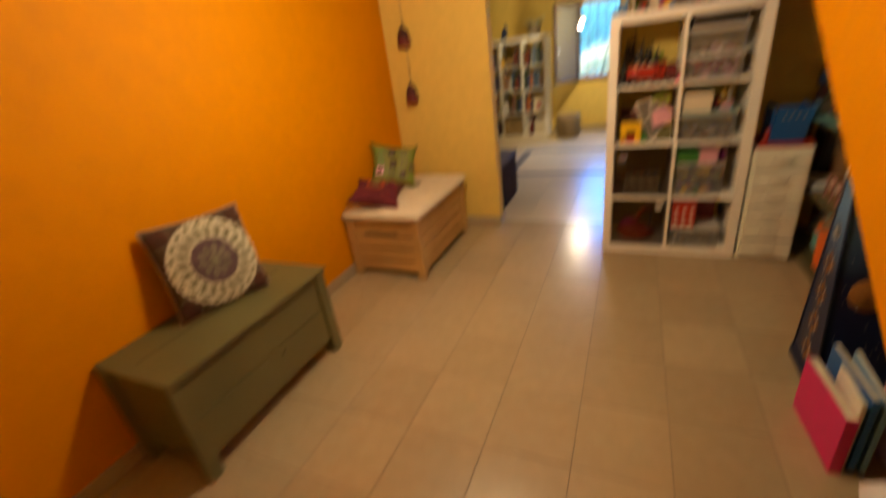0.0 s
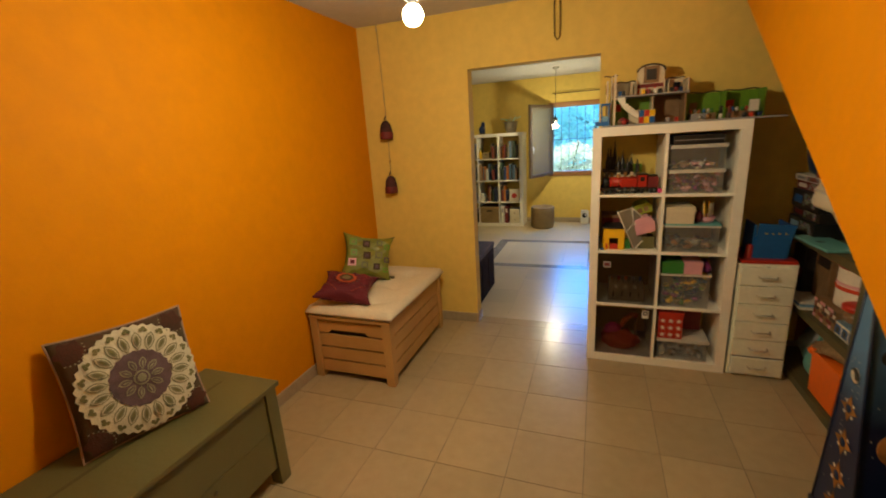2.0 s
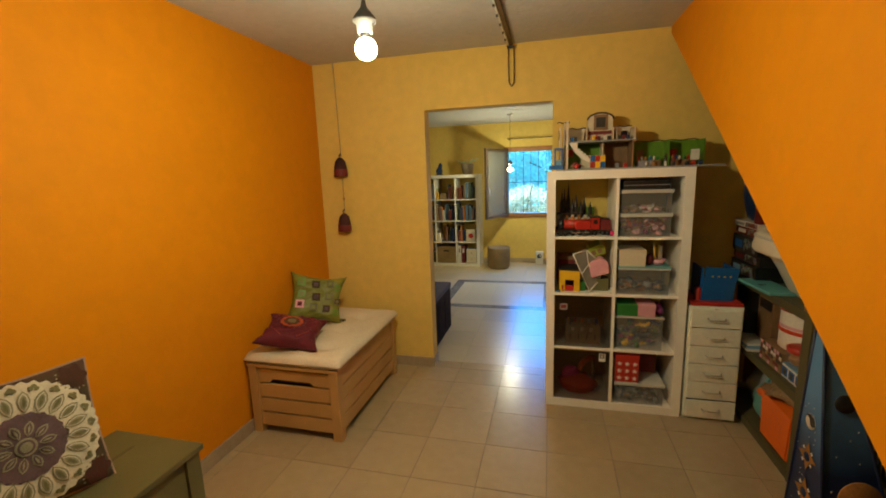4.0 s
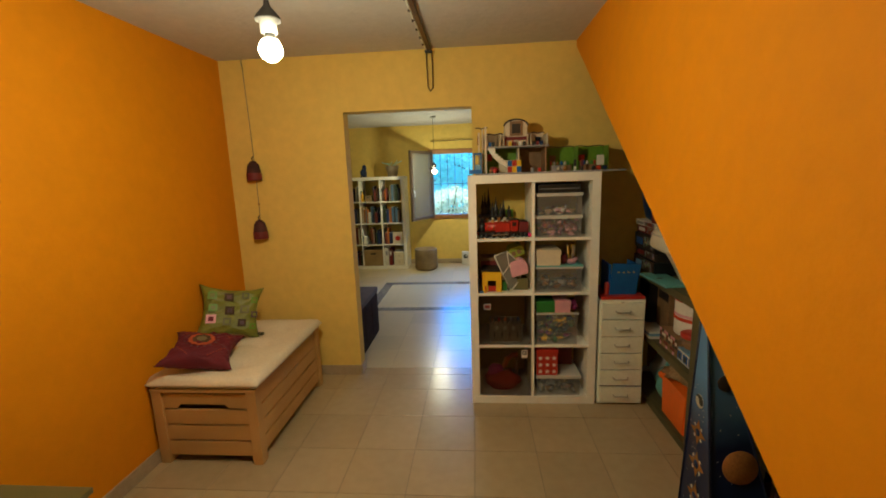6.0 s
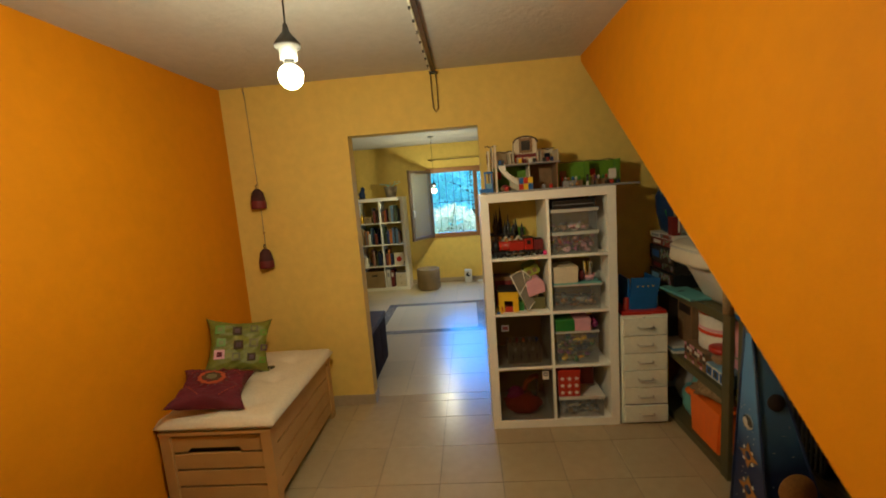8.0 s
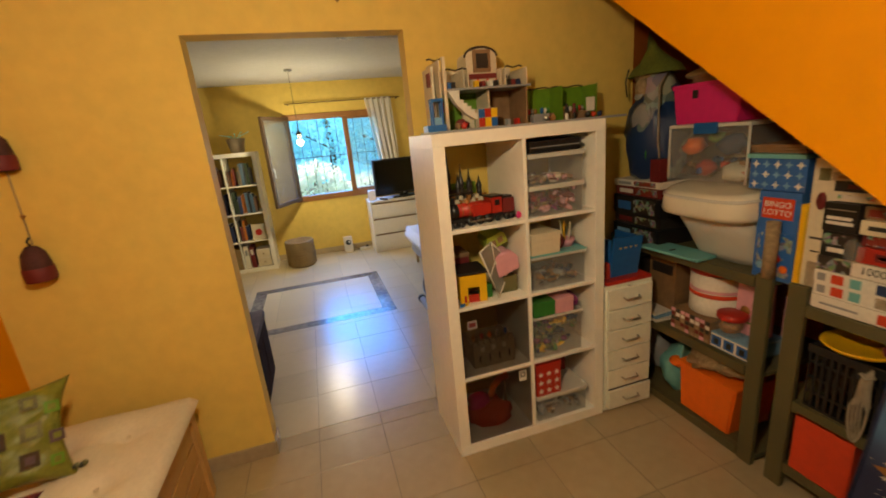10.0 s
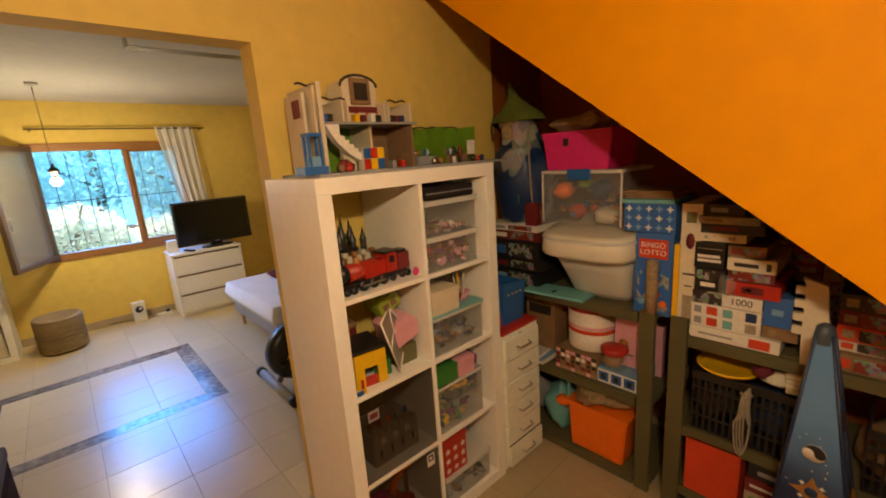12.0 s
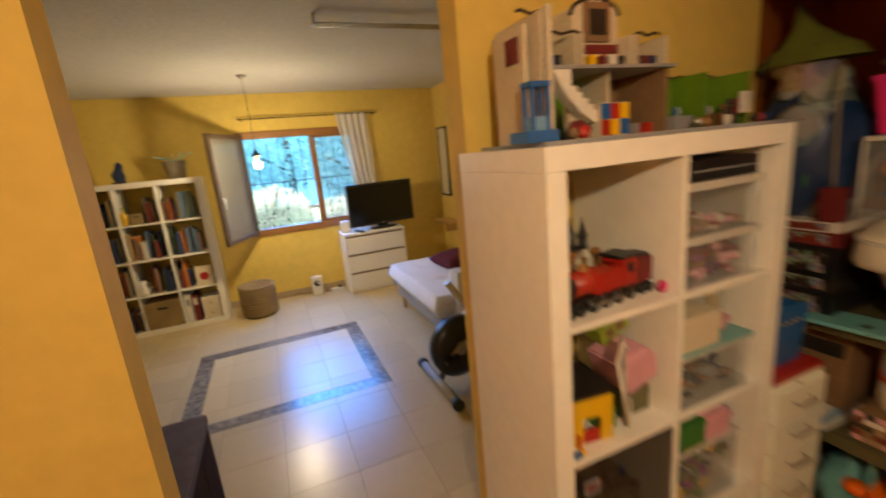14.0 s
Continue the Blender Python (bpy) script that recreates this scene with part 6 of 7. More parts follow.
def carton(name, label, cat, x, y, z, d, w, h, material, marks=(), turn=0, lid=True):
    """A lidded box whose long face looks toward -x; marks are (from, to, low, high, material) shares of that face."""
    t = thing(name, label, cat, x, y, z, turn)
    part("tray", box_bm(0.002, 0.002, 0, d - 0.002, w - 0.002, h * 0.6, 0.001), material, t)
    body = part("lid", box_bm(0, 0, h * 0.12 if lid else 0, d, w, h, 0.0015), material, t)
    for a, b, lo, hi, mm in marks:
        part("print", box_bm(-0.0012, w * (1 - b), h * lo, 0.0, w * (1 - a), h * hi), mm, body)
    return t


W_, R_, B_, K_, Y_ = M["white_card"], M["redbox"], M["blue_card"], M["black"], M["yellow_pl"]

# left unit, bottom: orange bin with a plush, teal bag
ob = thing("orange_bin", "orange plastic bin holding a brown plush on the lowest board", "bin", SX + 0.025, -0.425, L1)
part("wall", prism([(0.02, 0.0), (0.28, 0.0), (0.30, 0.235), (0.31, 0.245), (-0.01, 0.245), (0.0, 0.235)], 0.26, "x", 0.0, bevel=0.008), M["orange_pl"], ob)
part("rim", box_bm(-0.008, -0.008, 0.228, 0.27, 0.308, 0.246, 0.004), M["orange_pl"], ob)
pl1 = thing("plush_toy", "brown furry plush heaped in the orange bin", "plush toy", SX + 0.135, -0.27, L1 + 0.246)
part("body", blob(0.12, 0.15, 0.075, 0.35, 5, (0, 0, 0.06)), M["tan"], pl1)
part("ear", blob(0.04, 0.05, 0.03, 0.4, 6, (-0.07, -0.07, 0.06)), M["tan"], pl1)
part("fold", blob(0.08, 0.06, 0.03, 0.5, 7, (-0.07, 0.05, 0.04)), M["brown_card"], pl1)
tl = thing("toy_bag", "sagging teal fabric bag with an orange toy on the lowest board", "bag", SX + 0.14, -0.02, L1)
part("bag", blob(0.09, 0.08, 0.13, 0.3, 8, (0, 0, 0.12)), M["teal"], tl)
part("toy", blob(0.035, 0.04, 0.025, 0.2, 9, (-0.075, -0.06, 0.20)), M["orange_pl"], tl)
part("strap", tube([(-0.08, -0.08, 0.17), (-0.09, -0.095, 0.27), (-0.06, -0.08, 0.34)], 0.008, 8), M["teal"], tl)
gb4 = single("grey_bag", blob(0.10, 0.09, 0.12, 0.3, 31, (0, 0, 0.11)), M["grey"], "grey cloth bag slumped on the lowest board", "bag", SX + 0.2, 0.19, L1)

# left unit, middle
carton("photo_box", "box covered in small brown and pink printed squares", "box", SX + 0.030, -0.275, L2, 0.33, 0.22, 0.108, M["brown_card"], [((i % 8) / 8 + 0.01, (i % 8) / 8 + 0.11, (i // 8) / 5 + 0.02, (i // 8) / 5 + 0.18, (M["pink_lt"], M["brown_card"], M["tan"], M["darkred"], M["dark"], W_)[(i * i * 5 + i * 3 + i // 8) % 6]) for i in range(40)], lid=False)
tin = thing("cake_tin", "two stacked white round tins with a red lid", "tin", SX + 0.18, -0.175, L2 + 0.109)
part("lower_tin", lathe([(0, 0), (0.115, 0), (0.118, 0.004), (0.118, 0.095), (0, 0.095)], 36), W_, tin)
part("band", lathe([(0.1185, 0.088), (0.121, 0.092), (0.121, 0.106), (0.1185, 0.108)], 36), R_, tin)
part("upper_tin", lathe([(0.118, 0.108), (0.118, 0.205), (0, 0.205)], 36), W_, tin)
part("lid", lathe([(0.119, 0.196), (0.123, 0.20), (0.122, 0.232), (0.11, 0.238), (0, 0.24)], 36), M["red"], tin)
part("stripe", lathe([(0.1185, 0.112), (0.1194, 0.113), (0.1194, 0.126), (0.1185, 0.127)], 36), M["pink_lt"], tin)
jar = thing("jar", "glass jar of gold foil sweets with a red lid", "jar", SX + 0.08, -0.335, L2 + 0.072)
part("glass_wall", lathe([(0, 0), (0.052, 0), (0.055, 0.01), (0.055, 0.075), (0, 0.075)], 24), M["clear"], jar)
part("sweets", blob(0.045, 0.045, 0.032, 0.4, 3, (0, 0, 0.036)), M["gold"], jar)
part("lid", lathe([(0.058, 0.075), (0.060, 0.078), (0.060, 0.098), (0.05, 0.103), (0, 0.104)], 28), M["red"], jar)
bl = carton("brick_box", "low white and blue box with three pictures", "box", SX + 0.033, -0.462, L2, 0.20, 0.185, 0.07, M["lightblue"], [(0.02, 0.98, 0.06, 0.94, W_), ], lid=False)
for k in range(3):
    q = part("picture", box_bm(-0.003, 0.010 + k * 0.06, 0.012, -0.0013, 0.058 + k * 0.06, 0.058), M["blue_card"], bl)
    part("motif", box_bm(-0.0042, 0.022 + k * 0.06, 0.020, -0.003, 0.045 + k * 0.06, 0.048, 0.0004), K_, q)
pg = thing("gift_bag", "pale pink paper gift bag with a printed motif", "paper bag", SX + 0.12, -0.435, L2 + 0.072)
part("bag", prism([(0, 0), (0.12, 0.0), (0.115, 0.27), (0.004, 0.275)], 0.07, "x", 0.0), M["pink_lt"], pg)
part("motif", lathe([(0, 0), (0.022, 0), (0.022, 0.001), (0, 0.001)], 20), M["gold"], pg).matrix_basis = pose(-0.0006, 0.075, 0.11, 0, -90, 0)
part("print", box_bm(-0.001, 0.03, 0.055, -0.0001, 0.09, 0.062), M["green_pl"], pg)
single("gift_bag", prism([(0, 0), (0.05, 0.0), (0.05, 0.25), (0, 0.25)], 0.05, "x", 0.0), M["pink_lt"], "pale pink paper bag squeezed beside the post", "paper bag", SX + 0.24, -0.485, L2 + 0.001)
for k in range(3):
    single("magazine", box_bm(0, 0, 0, 0.26, 0.19, 0.012, 0.003), (W_, M["lightblue"], W_)[k], "curled magazine lying on the middle board", "magazine", SX - 0.01 + k * 0.006, 0.0 + 0.01 * k, L2 + 0.001 + k * 0.0128, k * 4 - 3)
carton("dark_carton", "dark brown carton at the back of the middle board", "box", SX + 0.06, 0.20, L2, 0.30, 0.16, 0.30, M["dark"], [(0.1, 0.9, 0.4, 0.6, M["darkred"])])
carton("dark_carton", "brown carton behind the magazines on the middle board", "box", SX + 0.10, 0.0, L2 + 0.041, 0.25, 0.17, 0.27, M["brown_card"], [(0.1, 0.9, 0.7, 0.9, M["dark"])])

# left unit, on the top board
tlid = thing("plastic_plate", "turquoise plastic lid with an oval hole resting on the top board", "lid", SX - 0.035, -0.24, L3 + 0.001, 4)
part("plate", box_bm(0, 0, 0, 0.14, 0.32, 0.014, 0.005), M["teal"], tlid)
part("hole", lathe([(0, 0.0), (0.022, 0.0), (0, 0.001)], 20, None, (0.05, 0.17, 0.0142), 0.5), K_, tlid)

wb2 = thing("tilt_bin", "large translucent white bin with an open tilted mouth", "bin", SX - 0.045, -0.435, L3 + 0.001)


def bin_shell(rings, n=36):
    """Rounded rectangles (height, x0, x1, y0, y1, rise to the back) joined upward, with a sunken mouth."""
    bm = bmesh.new()
    loops = []
    for z, x0, x1, y0, y1, rise in rings:
        loop = []
        for i in range(n):
            a = 2 * math.pi * i / n
            c, s_ = math.cos(a), math.sin(a)
            ux, uy = math.copysign(abs(c) ** 0.5, c), math.copysign(abs(s_) ** 0.5, s_)
            loop.append(bm.verts.new(((x0 + x1) / 2 + ux * (x1 - x0) / 2, (y0 + y1) / 2 + uy * (y1 - y0) / 2, z + rise * (ux + 1) / 2)))
        loops.append(loop)
    bm.faces.new(loops[0][::-1])
    for p_, q_ in zip(loops, loops[1:]):
        for i in range(n):
            bm.faces.new((p_[i], p_[(i + 1) % n], q_[(i + 1) % n], q_[i])).smooth = True
    bm.faces.new(loops[-1])
    return bm


own = bin_shell([(0.0, 0.13, 0.35, 0.045, 0.33, 0), (0.03, 0.115, 0.36, 0.035, 0.34, 0), (0.12, 0.075, 0.37, 0.022, 0.37, 0), (0.205, 0.03, 0.375, 0.012, 0.405, 0.02), (0.21, 0.04, 0.37, 0.02, 0.395, 0.02)])
part("shell", own, M["frosted"], wb2)
lip = bin_shell([(0.206, 0.02, 0.378, 0.008, 0.41, 0.02), (0.206, -0.022, 0.384, -0.010, 0.43, 0.02), (0.222, -0.032, 0.386, -0.014, 0.436, 0.03), (0.290, -0.024, 0.384, -0.010, 0.430, 0.05),
                 (0.306, -0.012, 0.380, 0.0, 0.420, 0.05), (0.309, 0.010, 0.370, 0.018, 0.402, 0.05)])
part("lip", lip, M["frosted_cream"], wb2, "deep cream-white rolled lip")
rimr = [(0.185 + 0.207 * math.copysign(abs(math.cos(a)) ** 0.5, math.cos(a)), 0.21 + 0.222 * math.copysign(abs(math.sin(a)) ** 0.5, math.sin(a)), 0.286 + 0.03 * (math.copysign(abs(math.cos(a)) ** 0.5, math.cos(a)) + 1) / 2) for a in [2 * math.pi * i / 36 for i in range(37)]]
part("rim", tube(rimr, 0.007, 8), M["frosted"], wb2)

crate_top = L3 + 0.348
cb2 = thing("storage_bin", "clear lidded bin of mixed toys with a blue clip", "storage box", SX + 0.03, -0.37, crate_top)
wl = box_bm(0, 0, 0, 0.004, 0.37, 0.225)
box_bm(0.30, 0, 0, 0.304, 0.37, 0.225, bm=wl)
box_bm(0.004, 0, 0, 0.30, 0.004, 0.225, bm=wl)
box_bm(0.004, 0.366, 0, 0.30, 0.37, 0.225, bm=wl)
part("wall", wl, M["clear"], cb2)
part("lid", box_bm(-0.008, -0.008, 0.225, 0.312, 0.378, 0.24, 0.005), M["frosted"], cb2)
part("clip", box_bm(-0.016, 0.13, 0.20, -0.004, 0.24, 0.245, 0.004), M["blue"], cb2, "dark blue plastic clip")
part("corner_bar", tube([(-0.004, -0.004, 0.0), (-0.004, -0.004, 0.225)], 0.005, 6), M["frosted"], cb2)
part("corner_bar", tube([(-0.004, 0.374, 0.0), (-0.004, 0.374, 0.225)], 0.005, 6), M["frosted"], cb2)
bits(cb2, 0.01, 0.01, 0.24, 0.36, 0.0, 0.12, 46, [M["redbox"], M["blue_dk"], M["gold"], M["brown_card"], M["darkred"], M["blue"]], 44)
for k, (a, b, c, mm, r_) in enumerate(((0.035, 0.30, 0.14, "orange_pl", 0.045), (0.03, 0.23, 0.05, "red", 0.04), (0.035, 0.09, 0.035, "ivory_cloth", 0.05), (0.04, 0.12, 0.15, "blue_dk", 0.05), (0.04, 0.20, 0.18, "lime", 0.03))):
    part("toy", blob(r_, r_ * 1.1, r_ * 0.8, 0.5, k + 3, (a + 0.03, b, c), sub=2), M[mm], cb2)

pkc = thing("magenta_box", "magenta folding fabric box with a cut-out grip, on the clear bin", "box", SX + 0.03, -0.33, crate_top + 0.242)
part("body", prism([(0.02, 0), (0.31, 0), (0.335, 0.165), (0.0, 0.165)], 0.26, "x", 0.0, bevel=0.004), M["pink"], pkc)
part("hem", box_bm(-0.004, 0.0, 0.148, 0.264, 0.336, 0.167, 0.003), M["pink"], pkc)
part("grip", box_bm(-0.0055, 0.20, 0.105, -0.001, 0.225, 0.138, 0.001), M["dark"], pkc)
tp = thing("plush_toy", "brown plush heap lying on the magenta box", "plush toy", SX + 0.13, -0.13, crate_top + 0.410)
part("body", blob(0.08, 0.13, 0.035, 0.45, 15, (0, 0, 0.028)), M["tan"], tp)
part("head", blob(0.04, 0.045, 0.035, 0.3, 16, (-0.04, -0.07, 0.04)), M["tan"], tp)

M["sack_cloth"] = printed("printed_navy_cloth", (0.008, 0.03, 0.10), 14, sat=0.35)
# stack behind the drawer cabinet: cartons, blue bag, plush with a green hat
zb = L3 + 0.0005
for k, (h, mm, mk, lab) in enumerate(((0.085, K_, M["lightblue"], "black game box with a pale blue strip"), (0.055, M["dark"], M["darkred"], "dark game box in the stack"), (0.10, K_, M["blue"], "black game box with small prints"), (0.05, M["darkred"], W_, "dark red game box with a white label"), (0.035, W_, M["grey"], "flat white box with grey print"))):
    carton("game_box", lab, "game box", SX + 0.01 + 0.012 * (k % 2), 0.03, zb, 0.30, 0.33, h - 0.001, mm, [(0.10, 0.40, 0.25, 0.7, mk), (0.46, 0.9, 0.15, 0.85, M["print_dark"] if k < 3 else M["print_red"])])
    zb += h
bag = thing("toy_sack", "dark blue drawstring sack printed with pale animals", "sack", SX + 0.12, 0.20, zb)
bb_ = blob(0.115, 0.165, 0.245, 0.45, 21, (0, 0, 0.23))
part("sack", bb_, M["sack_cloth"], bag)
for k, (yy, zz, mm, r_) in enumerate(((-0.02, 0.31, "grey", 0.07), (0.0, 0.14, "green_pl", 0.065), (0.0, 0.14, "blue_dk", 0.025), (0.03, 0.42, "grey", 0.03))):
    xx = -0.11 * math.sqrt(max(0.02, 1 - ((zz - 0.23) / 0.24) ** 2)) - 0.002 * k
    part("print", lathe([(0, 0), (r_, 0.002), (r_ * 0.8, 0.006), (0, 0.009)], 20), M[mm], bag).matrix_basis = pose(xx, yy, zz, 0, -90 + (zz - 0.23) * 120, 0)
part("strap", tube([(-0.06, -0.12, 0.0), (-0.10, -0.13, 0.2), (-0.09, -0.115, 0.45), (-0.02, -0.09, 0.50)], 0.005, 6), M["string"], bag)
rs = single("red_car_box", box_bm(0, 0, 0, 0.05, 0.06, 0.11, 0.004), M["darkred"], "small dark red boxed toy in front of the blue sack", "toy", SX - 0.0 + 0.004, 0.035, zb)
ps = thing("plush_toy", "tan plush animal wearing a pointed green felt hat", "plush toy", SX + 0.13, 0.24, zb + 0.468)
part("head", blob(0.075, 0.085, 0.055, 0.25, 17, (0, 0, 0.045)), M["tan"], ps)
part("paw", blob(0.03, 0.035, 0.05, 0.3, 18, (-0.07, -0.01, -0.02)), M["tan"], ps)
hat = lathe([(0.10, -0.02), (0.085, 0.015), (0.055, 0.045), (0.022, 0.10), (0.0, 0.19)], 24, None, (0, -0.02, 0.06), 1.6)
for v in hat.verts:
    v.co.y += 0.35 * max(0, v.co.z - 0.10)
part("hat", hat, M["moss_felt"], ps, "pointed moss green felt hat")
part("hat_cord", tube([(-0.10, 0.05, 0.08), (-0.11, 0.06, 0.02), (-0.09, 0.07, -0.05)], 0.004, 6), M["dark"], ps)

# lotto, puzzle box, tube
lot = carton("lotto_box", "blue lotto game box with a red title badge", "game box", SX + 0.02, -0.585, L3 + 0.001, 0.22, 0.145, 0.335, B_, [(0.08, 0.92, 0.05, 0.55, M["print_blue"])], lid=False)
bd = part("badge", box_bm(-0.004, 0.018, 0.235, -0.0012, 0.128, 0.312, 0.001), R_, lot, "red title badge")
words("lettering", "BINGO", 0.030, W_, bd, pose(-0.0048, 0.073, 0.288, 90, 0, -90))
words("lettering", "LOTTO", 0.030, W_, bd, pose(-0.0048, 0.073, 0.258, 90, 0, -90))
for k in range(4):
    part("ball", lathe([(0, 0), (0.016, 0.001), (0.012, 0.004), (0, 0.005)], 16), (M["orange_pl"], M["red"], B_, M["lightblue"])[k], lot).matrix_basis = pose(-0.0025, 0.03 + 0.028 * k, 0.05 + 0.035 * (k % 3), 0, -90, 0)
pz = carton("puzzle_box", "light blue box patterned with white flowers on the lotto box", "box", SX + 0.03, -0.585, L3 + 0.337, 0.25, 0.20, 0.115, B_, (), lid=False)
for i in range(5):
    for j in range(3):
        part("flower", prism([(p + 0.022 + i * 0.039, q + 0.020 + j * 0.037) for p, q in star(0.015, 4)], 0.0012, "x", -0.0013), M["lightblue"] if (i + j) % 2 else W_, pz)
single("teal_folder", box_bm(0, 0, 0, 0.24, 0.20, 0.016, 0.003), M["teal"], "teal folder lying on the flowered box", "folder", SX + 0.025, -0.58, L3 + 0.453, 3)
for k in range(3):
    single("wooden_board", box_bm(0, 0, 0, 0.22, 0.19, 0.010, 0.002), M["brown_card"], "thin brown wooden board in the stack", "board", SX + 0.04, -0.57 + 0.004 * k, L3 + 0.470 + k * 0.0105, 2 * k - 2)
tb2 = thing("cardboard_tube", "tan cardboard tube standing before the lotto box", "tube", SX - 0.012, -0.515, L3 + 0.001)
part("tube_wall", lathe([(0, 0), (0.022, 0), (0.022, 0.215), (0.019, 0.215), (0.019, 0.01), (0, 0.01)], 20), M["tan"], tb2)
tb2.matrix_basis = pose(SX + 0.030 - 0.035, -0.52, L3 + 0.016, 0, 0, 0)

# tall cream game box on the right post
tall = carton("tall_game_box", "tall cream game box standing on end with black lettering", "game box", SX + 0.032, -0.672, R2 + 0.001, 0.30, 0.068, 0.505, M["cream_card"], [(0.25, 0.75, 0.86, 0.94, M["olive_cloth"]), (0.2, 0.8, 0.46, 0.475, M["dark"]), (0.3, 0.7, 0.37, 0.38, M["dark"]), (0.25, 0.75, 0.10, 0.30, M["stone"]), (0.8, 0.95, 0.05, 0.33, R_)], lid=False)
part("seal", lathe([(0, 0), (0.03, 0), (0.03, 0.0012), (0, 0.0012)], 24, None, (0, 0, 0), 0.5), M["darkred"], tall).matrix_basis = pose(-0.0002, 0.034, 0.365, 0, -90, 0)
single("yellow_box", box_bm(0, 0, 0, 0.22, 0.018, 0.30, 0.002), M["yellow_pl"], "thin yellow game box between lotto and tall box", "game box", SX + 0.02, -0.606 + 0.0, L3 + 0.001)

# right unit: puzzle stack
py0 = -0.93
zz = R2 + 0.001
for k, (h, w, mm, marks, lab) in enumerate((
        (0.048, 0.275, W_, [(0.68, 0.90, 0.15, 0.85, R_), (0.1, 0.5, 0.4, 0.55, M["grey"])], "long white puzzle box with a red label"),
        (0.045, 0.215, W_, [(0.05, 0.16, 0.2, 0.8, M["grey"]), (0.24, 0.40, 0.15, 0.85, R_), (0.48, 0.62, 0.15, 0.85, M["teal"]), (0.8, 0.95, 0.15, 0.9, M["stone"])], "white puzzle box with coloured pictures"),
        (0.045, 0.215, W_, [(0.05, 0.16, 0.2, 0.8, M["grey"]), (0.24, 0.40, 0.15, 0.85, R_), (0.48, 0.62, 0.15, 0.85, M["teal"]), (0.8, 0.95, 0.15, 0.9, M["blue_dk"])], "white puzzle box with coloured pictures"),
        (0.050, 0.215, M["stone"], [(0.0, 0.45, 0.0, 1.0, M["print_dark"]), (0.45, 1.0, 0.05, 0.95, W_)], "puzzle box of a thousand pieces with a picture"))):
    bxx = carton("puzzle_box", lab, "puzzle box", SX + 0.012 + 0.006 * (k % 2), -0.66 - w, zz, 0.28, w, h - 0.001, mm, marks)
    if k == 3:
        words("lettering", "1000", 0.034, M["dark"], bxx, pose(-0.0022, w * 0.28, h * 0.5, 90, 0, -90))
    zz += h
bz = R2 + 0.001 + 0.048
carton("blue_box", "dark blue game box beside the puzzles", "game box", SX + 0.03, -0.955, R2 + 0.05 + 0.045, 0.24, 0.078, 0.105, B_, [(0.3, 0.7, 0.4, 0.6, M["lightblue"])], lid=False)
carton("brown_box", "brown game box under the blue box", "game box", SX + 0.03, -0.975, R2 + 0.05, 0.24, 0.098, 0.044, M["brown_card"], [(0.2, 0.4, 0.2, 0.8, M["tan"])], lid=False)
ztop = zz
carton("black_box", "black game box with pale lettering bars", "game box", SX + 0.015, -0.76, ztop, 0.26, 0.095, 0.085, K_, [(0.2, 0.7, 0.2, 0.38, W_), (0.05, 0.95, 0.5, 0.92, M["print_dark"])], lid=False)
carton("black_box", "black card game box with white bars", "game box", SX + 0.015, -0.755, ztop + 0.086, 0.26, 0.095, 0.095, K_, [(0.1, 0.9, 0.25, 0.36, W_), (0.1, 0.85, 0.42, 0.53, W_), (0.1, 0.9, 0.75, 0.78, M["steel"])], lid=False)
carton("beige_box", "flat beige box on the game stack", "game box", SX + 0.03, -0.81, ztop + 0.184, 0.22, 0.14, 0.030, M["cream_card"], [(0.1, 0.8, 0.3, 0.7, M["print_white"])], lid=False)
carton("red_box", "glossy red game box with a gold stripe", "game box", SX + 0.018, -0.92, ztop, 0.25, 0.155, 0.050, M["red"], [(0.3, 0.7, 0.25, 0.75, M["darkred"]), (0.36, 0.5, 0.4, 0.6, M["gold"])], lid=False)
carton("green_box", "dark red game box with a colourful print", "game box", SX + 0.03, -0.90, ztop + 0.051, 0.24, 0.135, 0.040, M["darkred"], [(0.1, 0.9, 0.1, 0.9, M["print_red"])], lid=False)
carton("white_box", "cream game box with black lettering bars", "game box", SX + 0.01, -0.905, ztop + 0.092, 0.24, 0.14, 0.045, M["cream_card"], [(0.15, 0.65, 0.35, 0.65, M["dark"]), (0.8, 0.9, 0.2, 0.8, M["dark"])], lid=False)
carton("brown_box", "brown game box on the cream one", "game box", SX + 0.03, -0.87, ztop + 0.138, 0.22, 0.11, 0.038, M["brown_card"], [(0.1, 0.9, 0.2, 0.8, M["print_red"])], lid=False)
jf = thing("glass_ornament", "small clear glass ornament before the game boxes", "ornament", SX - 0.02 + 0.01, -0.775, ztop)
part("body", blob(0.012, 0.03, 0.04, 0.4, 5, (-0.01, 0, 0.04), sub=2), M["clear"], jf)

